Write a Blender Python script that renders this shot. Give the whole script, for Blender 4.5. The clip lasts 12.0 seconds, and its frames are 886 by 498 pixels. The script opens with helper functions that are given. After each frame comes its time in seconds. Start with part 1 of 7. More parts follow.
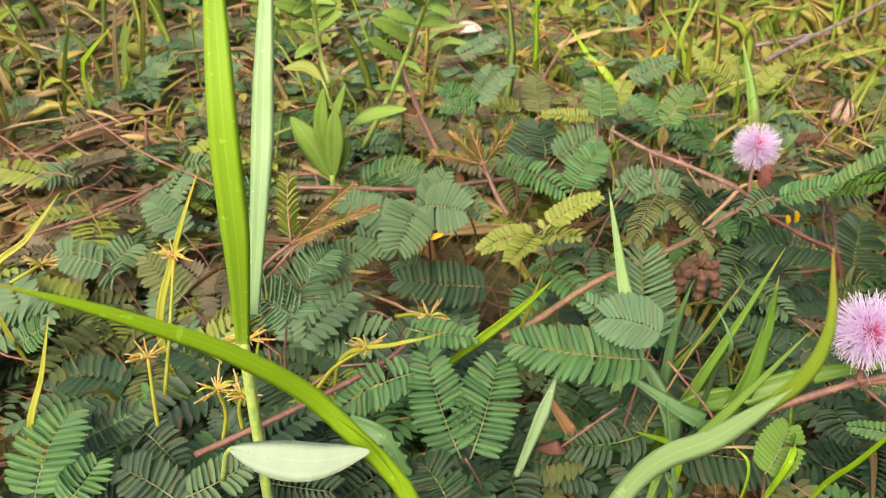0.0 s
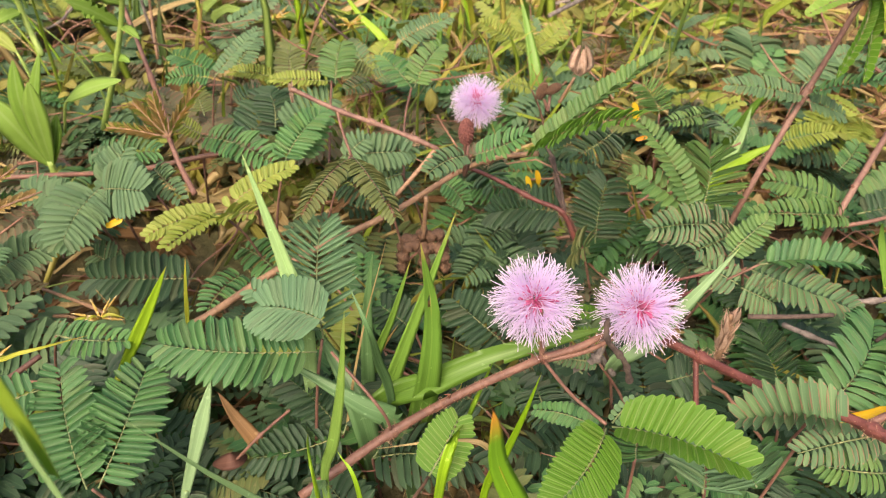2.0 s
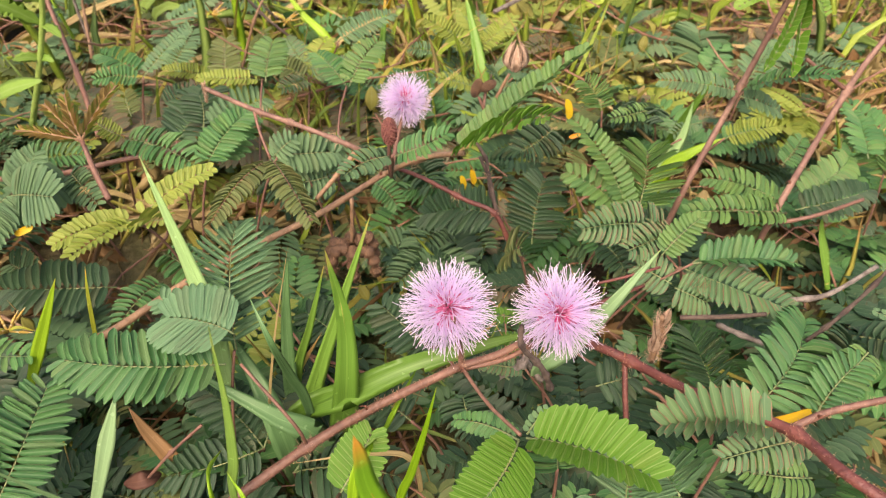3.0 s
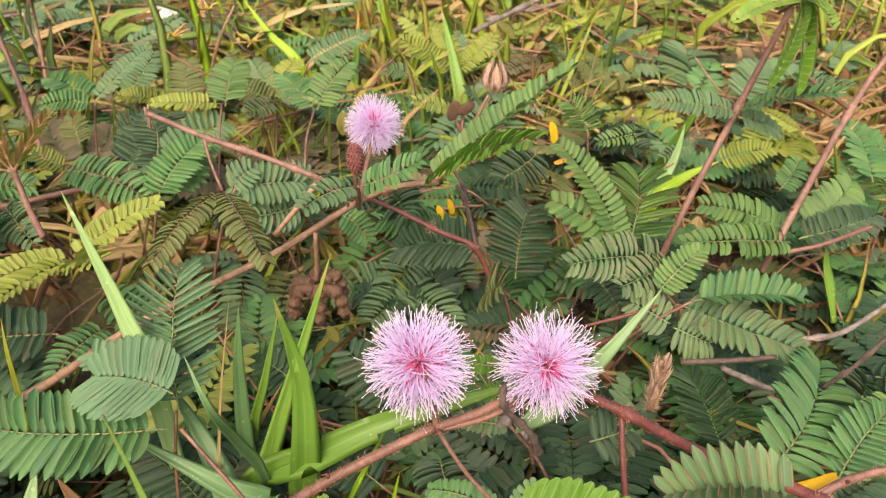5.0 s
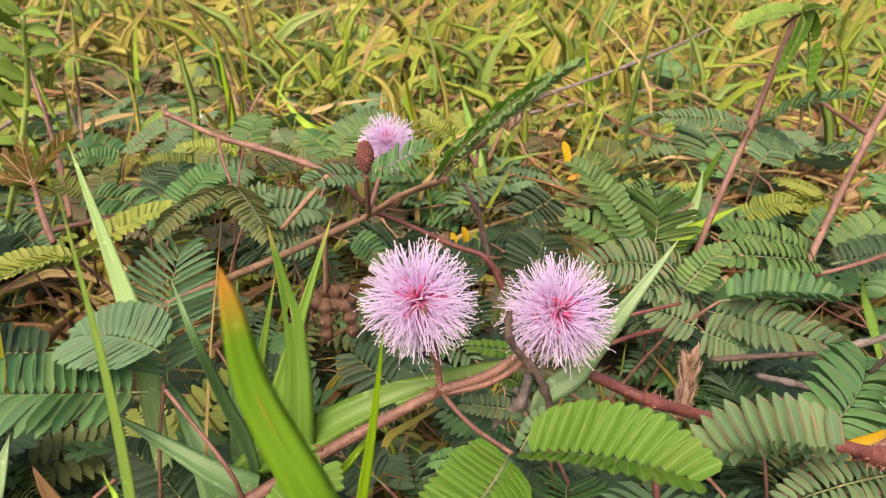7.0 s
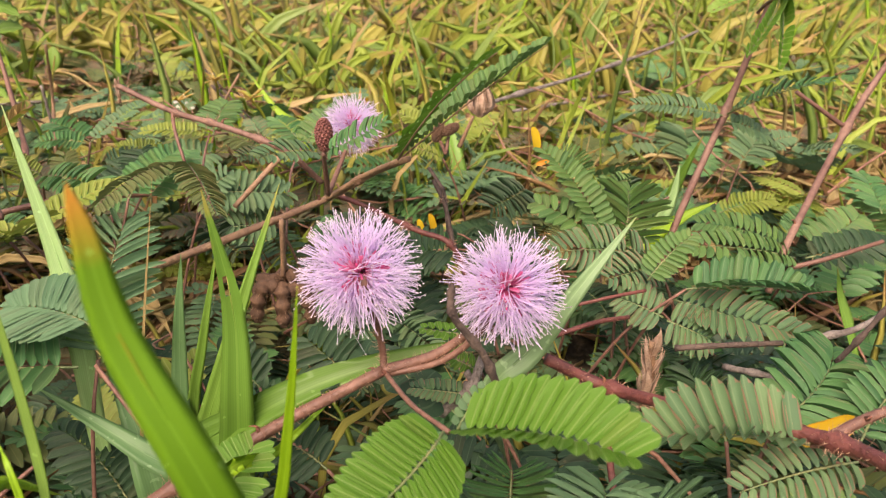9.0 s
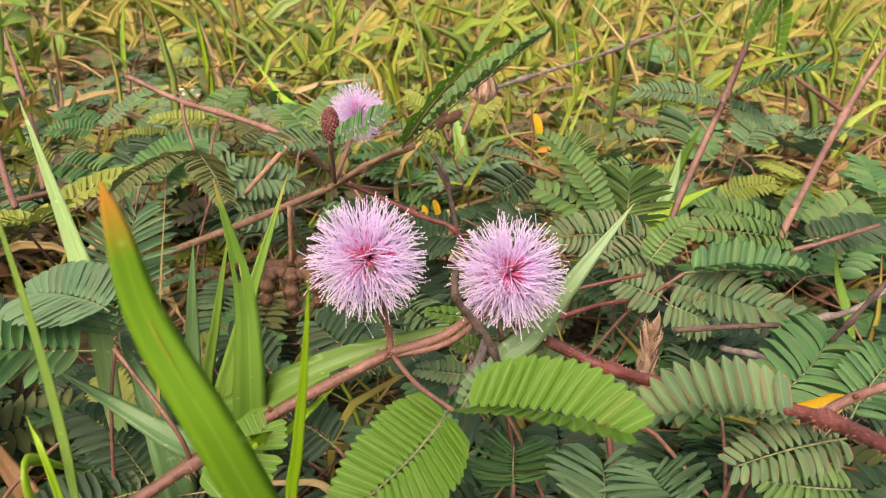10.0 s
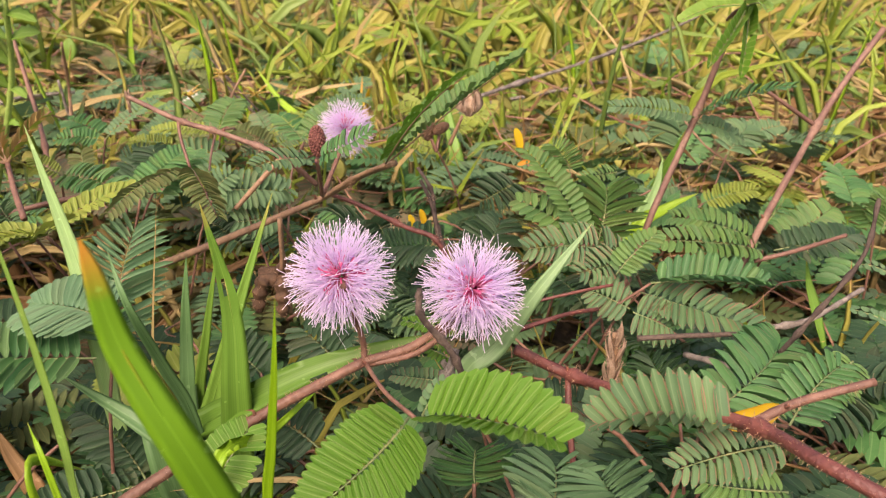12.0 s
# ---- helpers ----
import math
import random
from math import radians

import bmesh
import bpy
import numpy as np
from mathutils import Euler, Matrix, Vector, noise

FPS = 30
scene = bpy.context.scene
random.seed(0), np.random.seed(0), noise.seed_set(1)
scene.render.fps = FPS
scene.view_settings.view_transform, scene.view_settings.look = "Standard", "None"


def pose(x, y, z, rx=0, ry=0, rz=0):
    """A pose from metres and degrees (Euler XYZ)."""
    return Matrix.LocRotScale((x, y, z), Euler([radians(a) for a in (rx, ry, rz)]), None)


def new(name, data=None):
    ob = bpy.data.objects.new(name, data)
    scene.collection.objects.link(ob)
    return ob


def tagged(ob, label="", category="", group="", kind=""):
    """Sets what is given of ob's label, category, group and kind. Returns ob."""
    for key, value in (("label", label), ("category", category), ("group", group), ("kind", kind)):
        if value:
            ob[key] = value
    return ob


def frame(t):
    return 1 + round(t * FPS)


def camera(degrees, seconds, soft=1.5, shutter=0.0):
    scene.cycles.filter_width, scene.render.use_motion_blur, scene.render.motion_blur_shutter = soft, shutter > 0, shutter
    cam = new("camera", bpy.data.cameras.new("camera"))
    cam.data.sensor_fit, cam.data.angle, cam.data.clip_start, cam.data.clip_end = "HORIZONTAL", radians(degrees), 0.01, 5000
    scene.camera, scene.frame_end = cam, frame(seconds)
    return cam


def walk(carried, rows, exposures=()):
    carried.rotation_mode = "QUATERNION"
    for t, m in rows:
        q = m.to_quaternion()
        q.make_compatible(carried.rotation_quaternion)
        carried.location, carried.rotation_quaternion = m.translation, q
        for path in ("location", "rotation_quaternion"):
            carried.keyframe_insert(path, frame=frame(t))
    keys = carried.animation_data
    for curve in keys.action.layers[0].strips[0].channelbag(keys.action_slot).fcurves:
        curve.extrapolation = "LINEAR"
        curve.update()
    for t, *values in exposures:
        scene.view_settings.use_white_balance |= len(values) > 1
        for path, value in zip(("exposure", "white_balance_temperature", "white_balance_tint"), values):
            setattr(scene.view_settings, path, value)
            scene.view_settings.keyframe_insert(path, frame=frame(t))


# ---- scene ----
cam = camera(62.9, 12.0, 1.1)
SKY, SUN, EXPOSURE, KELVIN, TINT = 0.118, 2.05, 1.17, 7720, 23
cam.data.dof.use_dof, cam.data.dof.focus_distance, cam.data.dof.aperture_fstop = True, 0.150, 44.0
METRES, EYE, TILT, LEAN, TURN = 0.23, 0.187, -38.0, 0.0, 0.0
ROWS = [
    (0.0, 0.0000, -0.0000, 0.0000, -0.00, -0.00, 0.00),
    (0.5, 0.0893, 0.0293, 0.0070, -1.46, 0.34, 1.00),
    (1.0, 0.1886, 0.0723, -0.0088, -3.49, -0.26, 1.38),
    (1.5, 0.2543, 0.0936, -0.0071, -4.65, -0.72, 2.84),
    (2.0, 0.3116, 0.1202, -0.0197, -6.14, -1.32, 3.75),
    (2.5, 0.3644, 0.1235, -0.0048, -7.36, -1.41, 4.74),
    (3.0, 0.3770, 0.1426, -0.0182, -7.96, -1.63, 4.60),
    (3.5, 0.3839, 0.1472, -0.0043, -8.02, -1.56, 4.71),
    (3.7, 0.3865, 0.1505, -0.0028, -8.02, -1.19, 5.01),
    (5.3, 0.4173, 0.2552, -0.0332, -9.32, 1.03, 5.27),
    (5.5, 0.4404, 0.2700, -0.0671, -9.31, 3.72, 5.45),
    (6.0, 0.4414, 0.2711, -0.1238, -8.76, 8.08, 5.26),
    (6.5, 0.4135, 0.2534, -0.1449, -6.06, 11.17, 5.20),
    (6.7, 0.4148, 0.2594, -0.1577, -6.24, 12.45, 5.33),
    (8.3, 0.4314, 0.2786, -0.2037, -6.74, 13.65, 4.12),
    (8.5, 0.4406, 0.2949, -0.2031, -6.74, 13.72, 4.03),
    (9.0, 0.4539, 0.2933, -0.1962, -7.20, 13.59, 4.33),
    (9.5, 0.4564, 0.2878, -0.1907, -7.04, 13.23, 4.25),
    (10.0, 0.4516, 0.2748, -0.1986, -6.80, 12.34, 4.52),
    (10.5, 0.4926, 0.2829, -0.1492, -7.38, 11.89, 6.75),
    (11.0, 0.4660, 0.2367, -0.1755, -6.84, 11.71, 5.31),
    (11.5, 0.4880, 0.2360, -0.1859, -6.21, 11.48, 4.43),
    (12.0, 0.4811, 0.2227, -0.1894, -5.93, 11.68, 4.19),
]
walk(cam, [(t, pose(0, 0, EYE, TILT, LEAN, TURN) @ pose(METRES * x, METRES * y, METRES * z, 90 + pitch, roll, yaw)) for t, x, y, z, yaw, pitch, roll in ROWS],
     [(t, EXPOSURE + e, KELVIN + k, TINT + g) for t, e, k, g in ((0.0, 0.03, 0, 0), (1.5, 0.08, 50, 1), (3.5, 0.09, 100, 2), (5.5, 0.06, 150, 4), (6.5, -0.02, 200, 5), (9.5, -0.06, 200, 5), (12.0, -0.03, 200, 5))])

# ---- light ----
world = bpy.data.worlds.new("overcast_sky")
world.use_nodes = True
scene.world = world
sky = world.node_tree.nodes.new("ShaderNodeTexSky")
sky.sky_type, sky.sun_disc = "NISHITA", False
sky.sun_elevation, sky.sun_rotation = radians(52), radians(202)
sky.air_density, sky.dust_density = 1.0, 4.0
back = world.node_tree.nodes["Background"]
back.inputs["Strength"].default_value = SKY
world.node_tree.links.new(sky.outputs[0], back.inputs["Color"])
sun = new("sun", bpy.data.lights.new("sun", "SUN"))
sun.data.energy, sun.data.angle, sun.data.color = SUN, radians(40), (1.0, 0.95, 0.86)
sun.rotation_euler = (radians(38), radians(-8), radians(-22))


# ---- materials ----
def shader(name):
    m = bpy.data.materials.new(name)
    m.use_nodes = True
    return m, m.node_tree.nodes, m.node_tree.links, m.node_tree.nodes["Principled BSDF"]


def ramp(nodes, stops):
    r = nodes.new("ShaderNodeValToRGB")
    while len(r.color_ramp.elements) < len(stops):
        r.color_ramp.elements.new(0.5)
    for e, (p, c) in zip(r.color_ramp.elements, stops):
        e.position, e.color = p, (*c, 1)
    return r


def mix(nodes, links, a, b, fac, mode="MIX"):
    m = nodes.new("ShaderNodeMix")
    m.data_type, m.blend_type = "RGBA", mode
    for socket, v in ((m.inputs["Factor"], fac), (m.inputs["A"], a), (m.inputs["B"], b)):
        if hasattr(v, "is_linked"):
            links.new(v, socket)
        else:
            socket.default_value = v if isinstance(v, float) else (*v, 1)
    return m.outputs["Result"]


def calc(nodes, links, op, a, b=0.0, c=0.0):
    n = nodes.new("ShaderNodeMath")
    n.operation = op
    for socket, v in zip(n.inputs, (a, b, c)):
        if hasattr(v, "is_linked"):
            links.new(v, socket)
        else:
            socket.default_value = v
    return n.outputs[0]


def chance(nodes, links):
    """A number of its own for each object and each loose piece of a joined mesh."""
    info, geo = nodes.new("ShaderNodeObjectInfo"), nodes.new("ShaderNodeNewGeometry")
    return calc(nodes, links, "FRACT", calc(nodes, links, "ADD", info.outputs["Random"], geo.outputs["Random Per Island"]))


def noise_at(nodes, links, scale, detail=3.0, coord="Object"):
    tc, n = nodes.new("ShaderNodeTexCoord"), nodes.new("ShaderNodeTexNoise")
    n.inputs["Scale"].default_value, n.inputs["Detail"].default_value = scale, detail
    links.new(tc.outputs[coord], n.inputs["Vector"])
    return n.outputs["Fac"]


def see_through(m, nodes, links, bsdf, colour, amount):
    """Lets part of the daylight through a thin leaf."""
    thin, both, out = nodes.new("ShaderNodeBsdfTranslucent"), nodes.new("ShaderNodeMixShader"), nodes["Material Output"]
    links.new(colour, thin.inputs["Color"])
    both.inputs[0].default_value = amount
    links.new(bsdf.outputs[0], both.inputs[1])
    links.new(thin.outputs[0], both.inputs[2])
    links.new(both.outputs[0], out.inputs["Surface"])


def leaf_material(name, low, high, rim, vein, rough=0.42, rim_width=0.465, vein_width=0.04, through_light=0.25, spots=0.25, tip_from=0.93, vein_show=0.22, rim_show=0.32):
    """Leaflet: u runs across it, v along it; a tinted rim, a pale vein off the middle, mottling and worn spots."""
    m, nodes, links, bsdf = shader(name)
    uv, sep = nodes.new("ShaderNodeUVMap"), nodes.new("ShaderNodeSeparateXYZ")
    links.new(uv.outputs[0], sep.inputs[0])
    body = mix(nodes, links, low, high, chance(nodes, links))
    aged = calc(nodes, links, "GREATER_THAN", calc(nodes, links, "FRACT", calc(nodes, links, "MULTIPLY", chance(nodes, links), 7.31)), 0.90)
    body = mix(nodes, links, body, (0.26, 0.13, 0.06), calc(nodes, links, "MULTIPLY", aged, 0.12))
    patch = noise_at(nodes, links, 260.0, 4.0)
    body = mix(nodes, links, body, tuple(c * 0.55 for c in low), calc(nodes, links, "MULTIPLY", patch, 0.45))
    off = calc(nodes, links, "ABSOLUTE", calc(nodes, links, "SUBTRACT", sep.outputs[0], 0.47))
    line = calc(nodes, links, "LESS_THAN", off, vein_width)
    body = mix(nodes, links, body, vein, calc(nodes, links, "MULTIPLY", line, vein_show))
    edge = calc(nodes, links, "GREATER_THAN", calc(nodes, links, "ADD", calc(nodes, links, "ABSOLUTE", calc(nodes, links, "SUBTRACT", sep.outputs[0], 0.5)),
                calc(nodes, links, "MULTIPLY", calc(nodes, links, "GREATER_THAN", sep.outputs[1], tip_from), 0.2)), rim_width)
    body = mix(nodes, links, body, rim, calc(nodes, links, "MULTIPLY", edge, rim_show))
    worn = calc(nodes, links, "GREATER_THAN", noise_at(nodes, links, 700.0, 2.0), 0.70)
    body = mix(nodes, links, body, (0.30, 0.22, 0.12), calc(nodes, links, "MULTIPLY", worn, spots))
    links.new(body, bsdf.inputs["Base Color"])
    bsdf.inputs["Roughness"].default_value = rough
    bsdf.inputs["Specular IOR Level"].default_value = 0.3
    bump = nodes.new("ShaderNodeBump")
    bump.inputs["Strength"].default_value, bump.inputs["Distance"].default_value = 0.25, 0.0004
    links.new(calc(nodes, links, "SUBTRACT", noise_at(nodes, links, 900.0), calc(nodes, links, "MULTIPLY", off, 0.8)), bump.inputs["Height"])
    links.new(bump.outputs[0], bsdf.inputs["Normal"])
    see_through(m, nodes, links, bsdf, body, through_light)
    return m


def blade_material(name, low, high, tip, tip_from=0.93, tip_soft=0.1, base=None, rough=0.45, through_light=0.28):
    """Grass: fine stripes along the blade, a paler midrib, and a tip that dries from tip_from on."""
    m, nodes, links, bsdf = shader(name)
    uv, sep = nodes.new("ShaderNodeUVMap"), nodes.new("ShaderNodeSeparateXYZ")
    links.new(uv.outputs[0], sep.inputs[0])
    body = mix(nodes, links, low, high, chance(nodes, links))
    stripe = calc(nodes, links, "SINE", calc(nodes, links, "MULTIPLY", sep.outputs[0], 90.0))
    body = mix(nodes, links, body, tuple(c * 0.6 for c in low), calc(nodes, links, "MULTIPLY_ADD", stripe, 0.12, 0.12))
    rib = calc(nodes, links, "LESS_THAN", calc(nodes, links, "ABSOLUTE", calc(nodes, links, "SUBTRACT", sep.outputs[0], 0.5)), 0.035)
    body = mix(nodes, links, body, tuple(min(1, c * 1.3 + 0.02) for c in high), calc(nodes, links, "MULTIPLY", rib, 0.3))
    wob = calc(nodes, links, "MULTIPLY_ADD", noise_at(nodes, links, 160.0), 0.22, -0.11)
    dry = nodes.new("ShaderNodeMapRange")
    dry.inputs["From Min"].default_value, dry.inputs["From Max"].default_value = tip_from, tip_from + tip_soft
    links.new(calc(nodes, links, "ADD", sep.outputs[1], wob), dry.inputs["Value"])
    body = mix(nodes, links, body, tip, dry.outputs[0])
    fleck = calc(nodes, links, "GREATER_THAN", noise_at(nodes, links, 420.0, 2.0), 0.69)
    body = mix(nodes, links, body, tuple(min(1, c * 1.4 + 0.08) for c in high), calc(nodes, links, "MULTIPLY", fleck, 0.4))
    links.new(body, bsdf.inputs["Base Color"])
    bsdf.inputs["Roughness"].default_value = rough
    bsdf.inputs["Specular IOR Level"].default_value = 0.4
    see_through(m, nodes, links, bsdf, body, through_light)
    return m


def bark_material(name, low, high, scale=300.0, rough=0.7, bump_by=0.0006):
    """Stems and twigs: mottled along two scales, with a rough skin."""
    m, nodes, links, bsdf = shader(name)
    big, small = noise_at(nodes, links, scale, 5.0), noise_at(nodes, links, scale * 6, 3.0)
    body = mix(nodes, links, low, high, ramp_fac(nodes, links, big, 0.35, 0.65))
    body = mix(nodes, links, body, tuple(c * 0.45 for c in low), calc(nodes, links, "MULTIPLY", ramp_fac(nodes, links, small, 0.5, 0.8), 0.7))
    links.new(body, bsdf.inputs["Base Color"])
    bsdf.inputs["Roughness"].default_value = rough
    bump = nodes.new("ShaderNodeBump")
    bump.inputs["Strength"].default_value, bump.inputs["Distance"].default_value = 0.6, bump_by
    links.new(small, bump.inputs["Height"])
    links.new(bump.outputs[0], bsdf.inputs["Normal"])
    return m


def ramp_fac(nodes, links, value, lo, hi):
    r = nodes.new("ShaderNodeMapRange")
    r.inputs["From Min"].default_value, r.inputs["From Max"].default_value = lo, hi
    links.new(value, r.inputs["Value"])
    return r.outputs[0]


def strand_material(name, stops, rough=0.5, through_light=0.3):
    """Coloured along its length by v."""
    m, nodes, links, bsdf = shader(name)
    uv, sep = nodes.new("ShaderNodeUVMap"), nodes.new("ShaderNodeSeparateXYZ")
    links.new(uv.outputs[0], sep.inputs[0])
    r = ramp(nodes, stops)
    links.new(sep.outputs[1], r.inputs[0])
    body = mix(nodes, links, r.outputs[0], (0.91, 0.78, 1.0), calc(nodes, links, "MULTIPLY", chance(nodes, links), 0.25))
    links.new(body, bsdf.inputs["Base Color"])
    bsdf.inputs["Roughness"].default_value = rough
    see_through(m, nodes, links, bsdf, body, through_light)
    return m


# dark green leaf with the shade under taller leaves put into its colour
LEAF_DARK_SHADED = leaf_material("leaf_dark_shaded", (0.024, 0.068, 0.033), (0.050, 0.113, 0.050), (0.13, 0.12, 0.08), (0.14, 0.23, 0.12))
LEAF_MID = leaf_material("leaf_mid", (0.050, 0.172, 0.058), (0.102, 0.266, 0.074), (0.30, 0.22, 0.14), (0.28, 0.40, 0.18))
LEAF_TEAL = leaf_material("leaf_teal", (0.043, 0.155, 0.056), (0.088, 0.238, 0.073), (0.28, 0.22, 0.15), (0.24, 0.36, 0.18))
LEAF_RUSTY = leaf_material("leaf_rusty", (0.115, 0.125, 0.070), (0.180, 0.170, 0.085), (0.30, 0.12, 0.09), (0.25, 0.25, 0.14), 0.55, 0.40, tip_from=0.80, rim_show=0.6)
LEAF_WARM = leaf_material("leaf_warm", (0.072, 0.180, 0.054), (0.134, 0.270, 0.071), (0.32, 0.21, 0.12), (0.28, 0.40, 0.18))
LEAF_GREY = leaf_material("leaf_grey", (0.085, 0.186, 0.088), (0.136, 0.256, 0.110), (0.16, 0.16, 0.12), (0.20, 0.29, 0.20), 0.6)
LEAF_RED_RIM = leaf_material("leaf_red_rim", (0.080, 0.184, 0.086), (0.140, 0.262, 0.106), (0.34, 0.15, 0.11), (0.25, 0.34, 0.18), 0.5, 0.42, tip_from=0.86, rim_show=0.6)
LEAF_BRIGHT = leaf_material("leaf_bright", (0.078, 0.228, 0.018), (0.115, 0.284, 0.030), (0.33, 0.38, 0.15), (0.30, 0.42, 0.15), 0.45, 0.45, 0.05, 0.35, vein_show=0.4, rim_show=0.15)
LEAF_YOUNG = leaf_material("leaf_young", (0.190, 0.275, 0.045), (0.275, 0.350, 0.065), (0.32, 0.20, 0.07), (0.44, 0.48, 0.20), 0.5, 0.44, 0.05)
LEAF_OLIVE = leaf_material("leaf_olive", (0.105, 0.150, 0.050), (0.150, 0.200, 0.065), (0.22, 0.13, 0.06), (0.25, 0.28, 0.11), 0.55, 0.45)
LEAF_BROWN = leaf_material("leaf_brown", (0.42, 0.300, 0.105), (0.56, 0.430, 0.180), (0.34, 0.18, 0.07), (0.50, 0.36, 0.18), 0.6, 0.36)
LEAF_YELLOW = leaf_material("leaf_yellow", (0.65, 0.40, 0.02), (0.75, 0.55, 0.03), (0.55, 0.16, 0.02), (0.7, 0.5, 0.06), 0.5, 0.44)
LEAF_ORANGE = leaf_material("leaf_orange", (0.62, 0.23, 0.02), (0.70, 0.33, 0.03), (0.5, 0.10, 0.02), (0.7, 0.35, 0.05), 0.5, 0.44)
LEAF_FRESH = leaf_material("leaf_fresh", (0.175, 0.350, 0.050), (0.265, 0.455, 0.090), (0.30, 0.42, 0.16), (0.36, 0.50, 0.20), 0.5, 0.46, 0.05, 0.35, 0.1)
LEAF_SPROUT = leaf_material("leaf_sprout", (0.215, 0.215, 0.050), (0.380, 0.370, 0.080), (0.34, 0.26, 0.09), (0.36, 0.42, 0.16), 0.55, 0.46, 0.05, 0.3, 0.3)
LEAF_WHITE = leaf_material("leaf_white", (0.60, 0.60, 0.52), (0.68, 0.68, 0.60), (0.5, 0.45, 0.35), (0.6, 0.6, 0.5), 0.7)
LEAF_DEAD = leaf_material("leaf_dead", (0.105, 0.050, 0.036), (0.155, 0.075, 0.05), (0.22, 0.10, 0.06), (0.25, 0.12, 0.08), 0.7)
LEAF_PALE = leaf_material("leaf_pale", (0.36, 0.52, 0.36), (0.42, 0.58, 0.40), (0.48, 0.60, 0.42), (0.5, 0.62, 0.46), 0.6, 0.46, 0.03)
GRASS_BRIGHT = blade_material("grass_bright", (0.215, 0.430, 0.018), (0.285, 0.505, 0.028), (0.45, 0.42, 0.06))
GRASS_MID = blade_material("grass_mid", (0.118, 0.280, 0.038), (0.165, 0.345, 0.052), (0.42, 0.36, 0.09), 0.90)
GRASS_PALE = blade_material("grass_pale", (0.340, 0.580, 0.220), (0.400, 0.640, 0.280), (0.40, 0.50, 0.20), 0.96, 0.1, None, 0.45, 0.42)
GRASS_GLOW = blade_material("grass_glow", (0.240, 0.480, 0.016), (0.300, 0.550, 0.026), (0.42, 0.42, 0.06), 0.95, 0.1, None, 0.45, 0.45)
GRASS_LOW = blade_material("grass_low", (0.080, 0.200, 0.022), (0.110, 0.250, 0.032), (0.30, 0.32, 0.07), 0.92)
GRASS_TALL = blade_material("grass_tall", (0.190, 0.400, 0.018), (0.240, 0.470, 0.028), (0.40, 0.40, 0.06))
GRASS_WAN = blade_material("grass_wan", (0.240, 0.440, 0.185), (0.290, 0.500, 0.225), (0.40, 0.45, 0.20), 0.96)
GRASS_DEEP = blade_material("grass_deep", (0.100, 0.235, 0.085), (0.130, 0.280, 0.100), (0.20, 0.28, 0.10), 0.97)
GRASS_ORANGE_TIP = blade_material("grass_orange_tip", (0.112, 0.295, 0.014), (0.150, 0.355, 0.020), (0.56, 0.28, 0.04), 0.75, 0.20, None, 0.45, 0.25)
GRASS_YELLOW = blade_material("grass_yellow", (0.330, 0.385, 0.040), (0.430, 0.450, 0.060), (0.55, 0.38, 0.06), 0.85)
GRASS_DRY = blade_material("grass_dry", (0.33, 0.25, 0.10), (0.46, 0.36, 0.16), (0.40, 0.26, 0.10), 0.9, 0.1, None, 0.6, 0.15)
GRASS_RUST = blade_material("grass_rust", (0.17, 0.092, 0.038), (0.26, 0.150, 0.056), (0.20, 0.10, 0.05), 0.9, 0.1, None, 0.6, 0.15)
GRASS_SOFT = blade_material("grass_soft", (0.225, 0.430, 0.075), (0.275, 0.490, 0.105), (0.38, 0.44, 0.12))
GRASS_AGED = blade_material("grass_aged", (0.200, 0.350, 0.030), (0.250, 0.410, 0.042), (0.46, 0.38, 0.08), 0.70, 0.3)
LEAF_SAGE = leaf_material("leaf_sage", (0.105, 0.235, 0.118), (0.148, 0.298, 0.142), (0.22, 0.28, 0.17), (0.26, 0.38, 0.24), 0.6)
GRASS_FIELD = blade_material("grass_field", (0.230, 0.352, 0.040), (0.322, 0.436, 0.062), (0.40, 0.34, 0.09), 0.85)
GRASS_DULL = blade_material("grass_dull", (0.155, 0.270, 0.055), (0.225, 0.345, 0.080), (0.34, 0.26, 0.10), 0.80)
GRASS_STALE = blade_material("grass_stale", (0.330, 0.322, 0.062), (0.418, 0.396, 0.088), (0.40, 0.27, 0.09), 0.75)
STEM_RED = bark_material("stem_red", (0.125, 0.060, 0.042), (0.215, 0.112, 0.076), 160.0, 0.55)
STEM_PINK = bark_material("stem_pink", (0.150, 0.078, 0.058), (0.245, 0.145, 0.102), 160.0, 0.6)
GRASS_SAGE = blade_material("grass_sage", (0.205, 0.370, 0.165), (0.255, 0.430, 0.205), (0.30, 0.40, 0.12), 0.95)
STEM_TAN = bark_material("stem_tan", (0.195, 0.115, 0.068), (0.305, 0.190, 0.105), 160.0, 0.6)
STEM_THIN = bark_material("stem_thin", (0.190, 0.085, 0.055), (0.330, 0.180, 0.110), 120.0, 0.6)
STEM_DARK = bark_material("stem_dark", (0.095, 0.027, 0.023), (0.170, 0.055, 0.041), 200.0, 0.55)
STEM_GREEN = bark_material("stem_green", (0.20, 0.33, 0.07), (0.30, 0.42, 0.10), 150.0, 0.5)
RIB_GREEN = bark_material("rib_green", (0.13, 0.20, 0.08), (0.24, 0.26, 0.11), 300.0, 0.5)
TWIG_GREY = bark_material("twig_grey", (0.115, 0.096, 0.080), (0.27, 0.238, 0.205), 330.0, 0.85, 0.001)
TWIG_DARK = bark_material("twig_dark", (0.045, 0.030, 0.024), (0.115, 0.083, 0.064), 330.0, 0.85, 0.001)
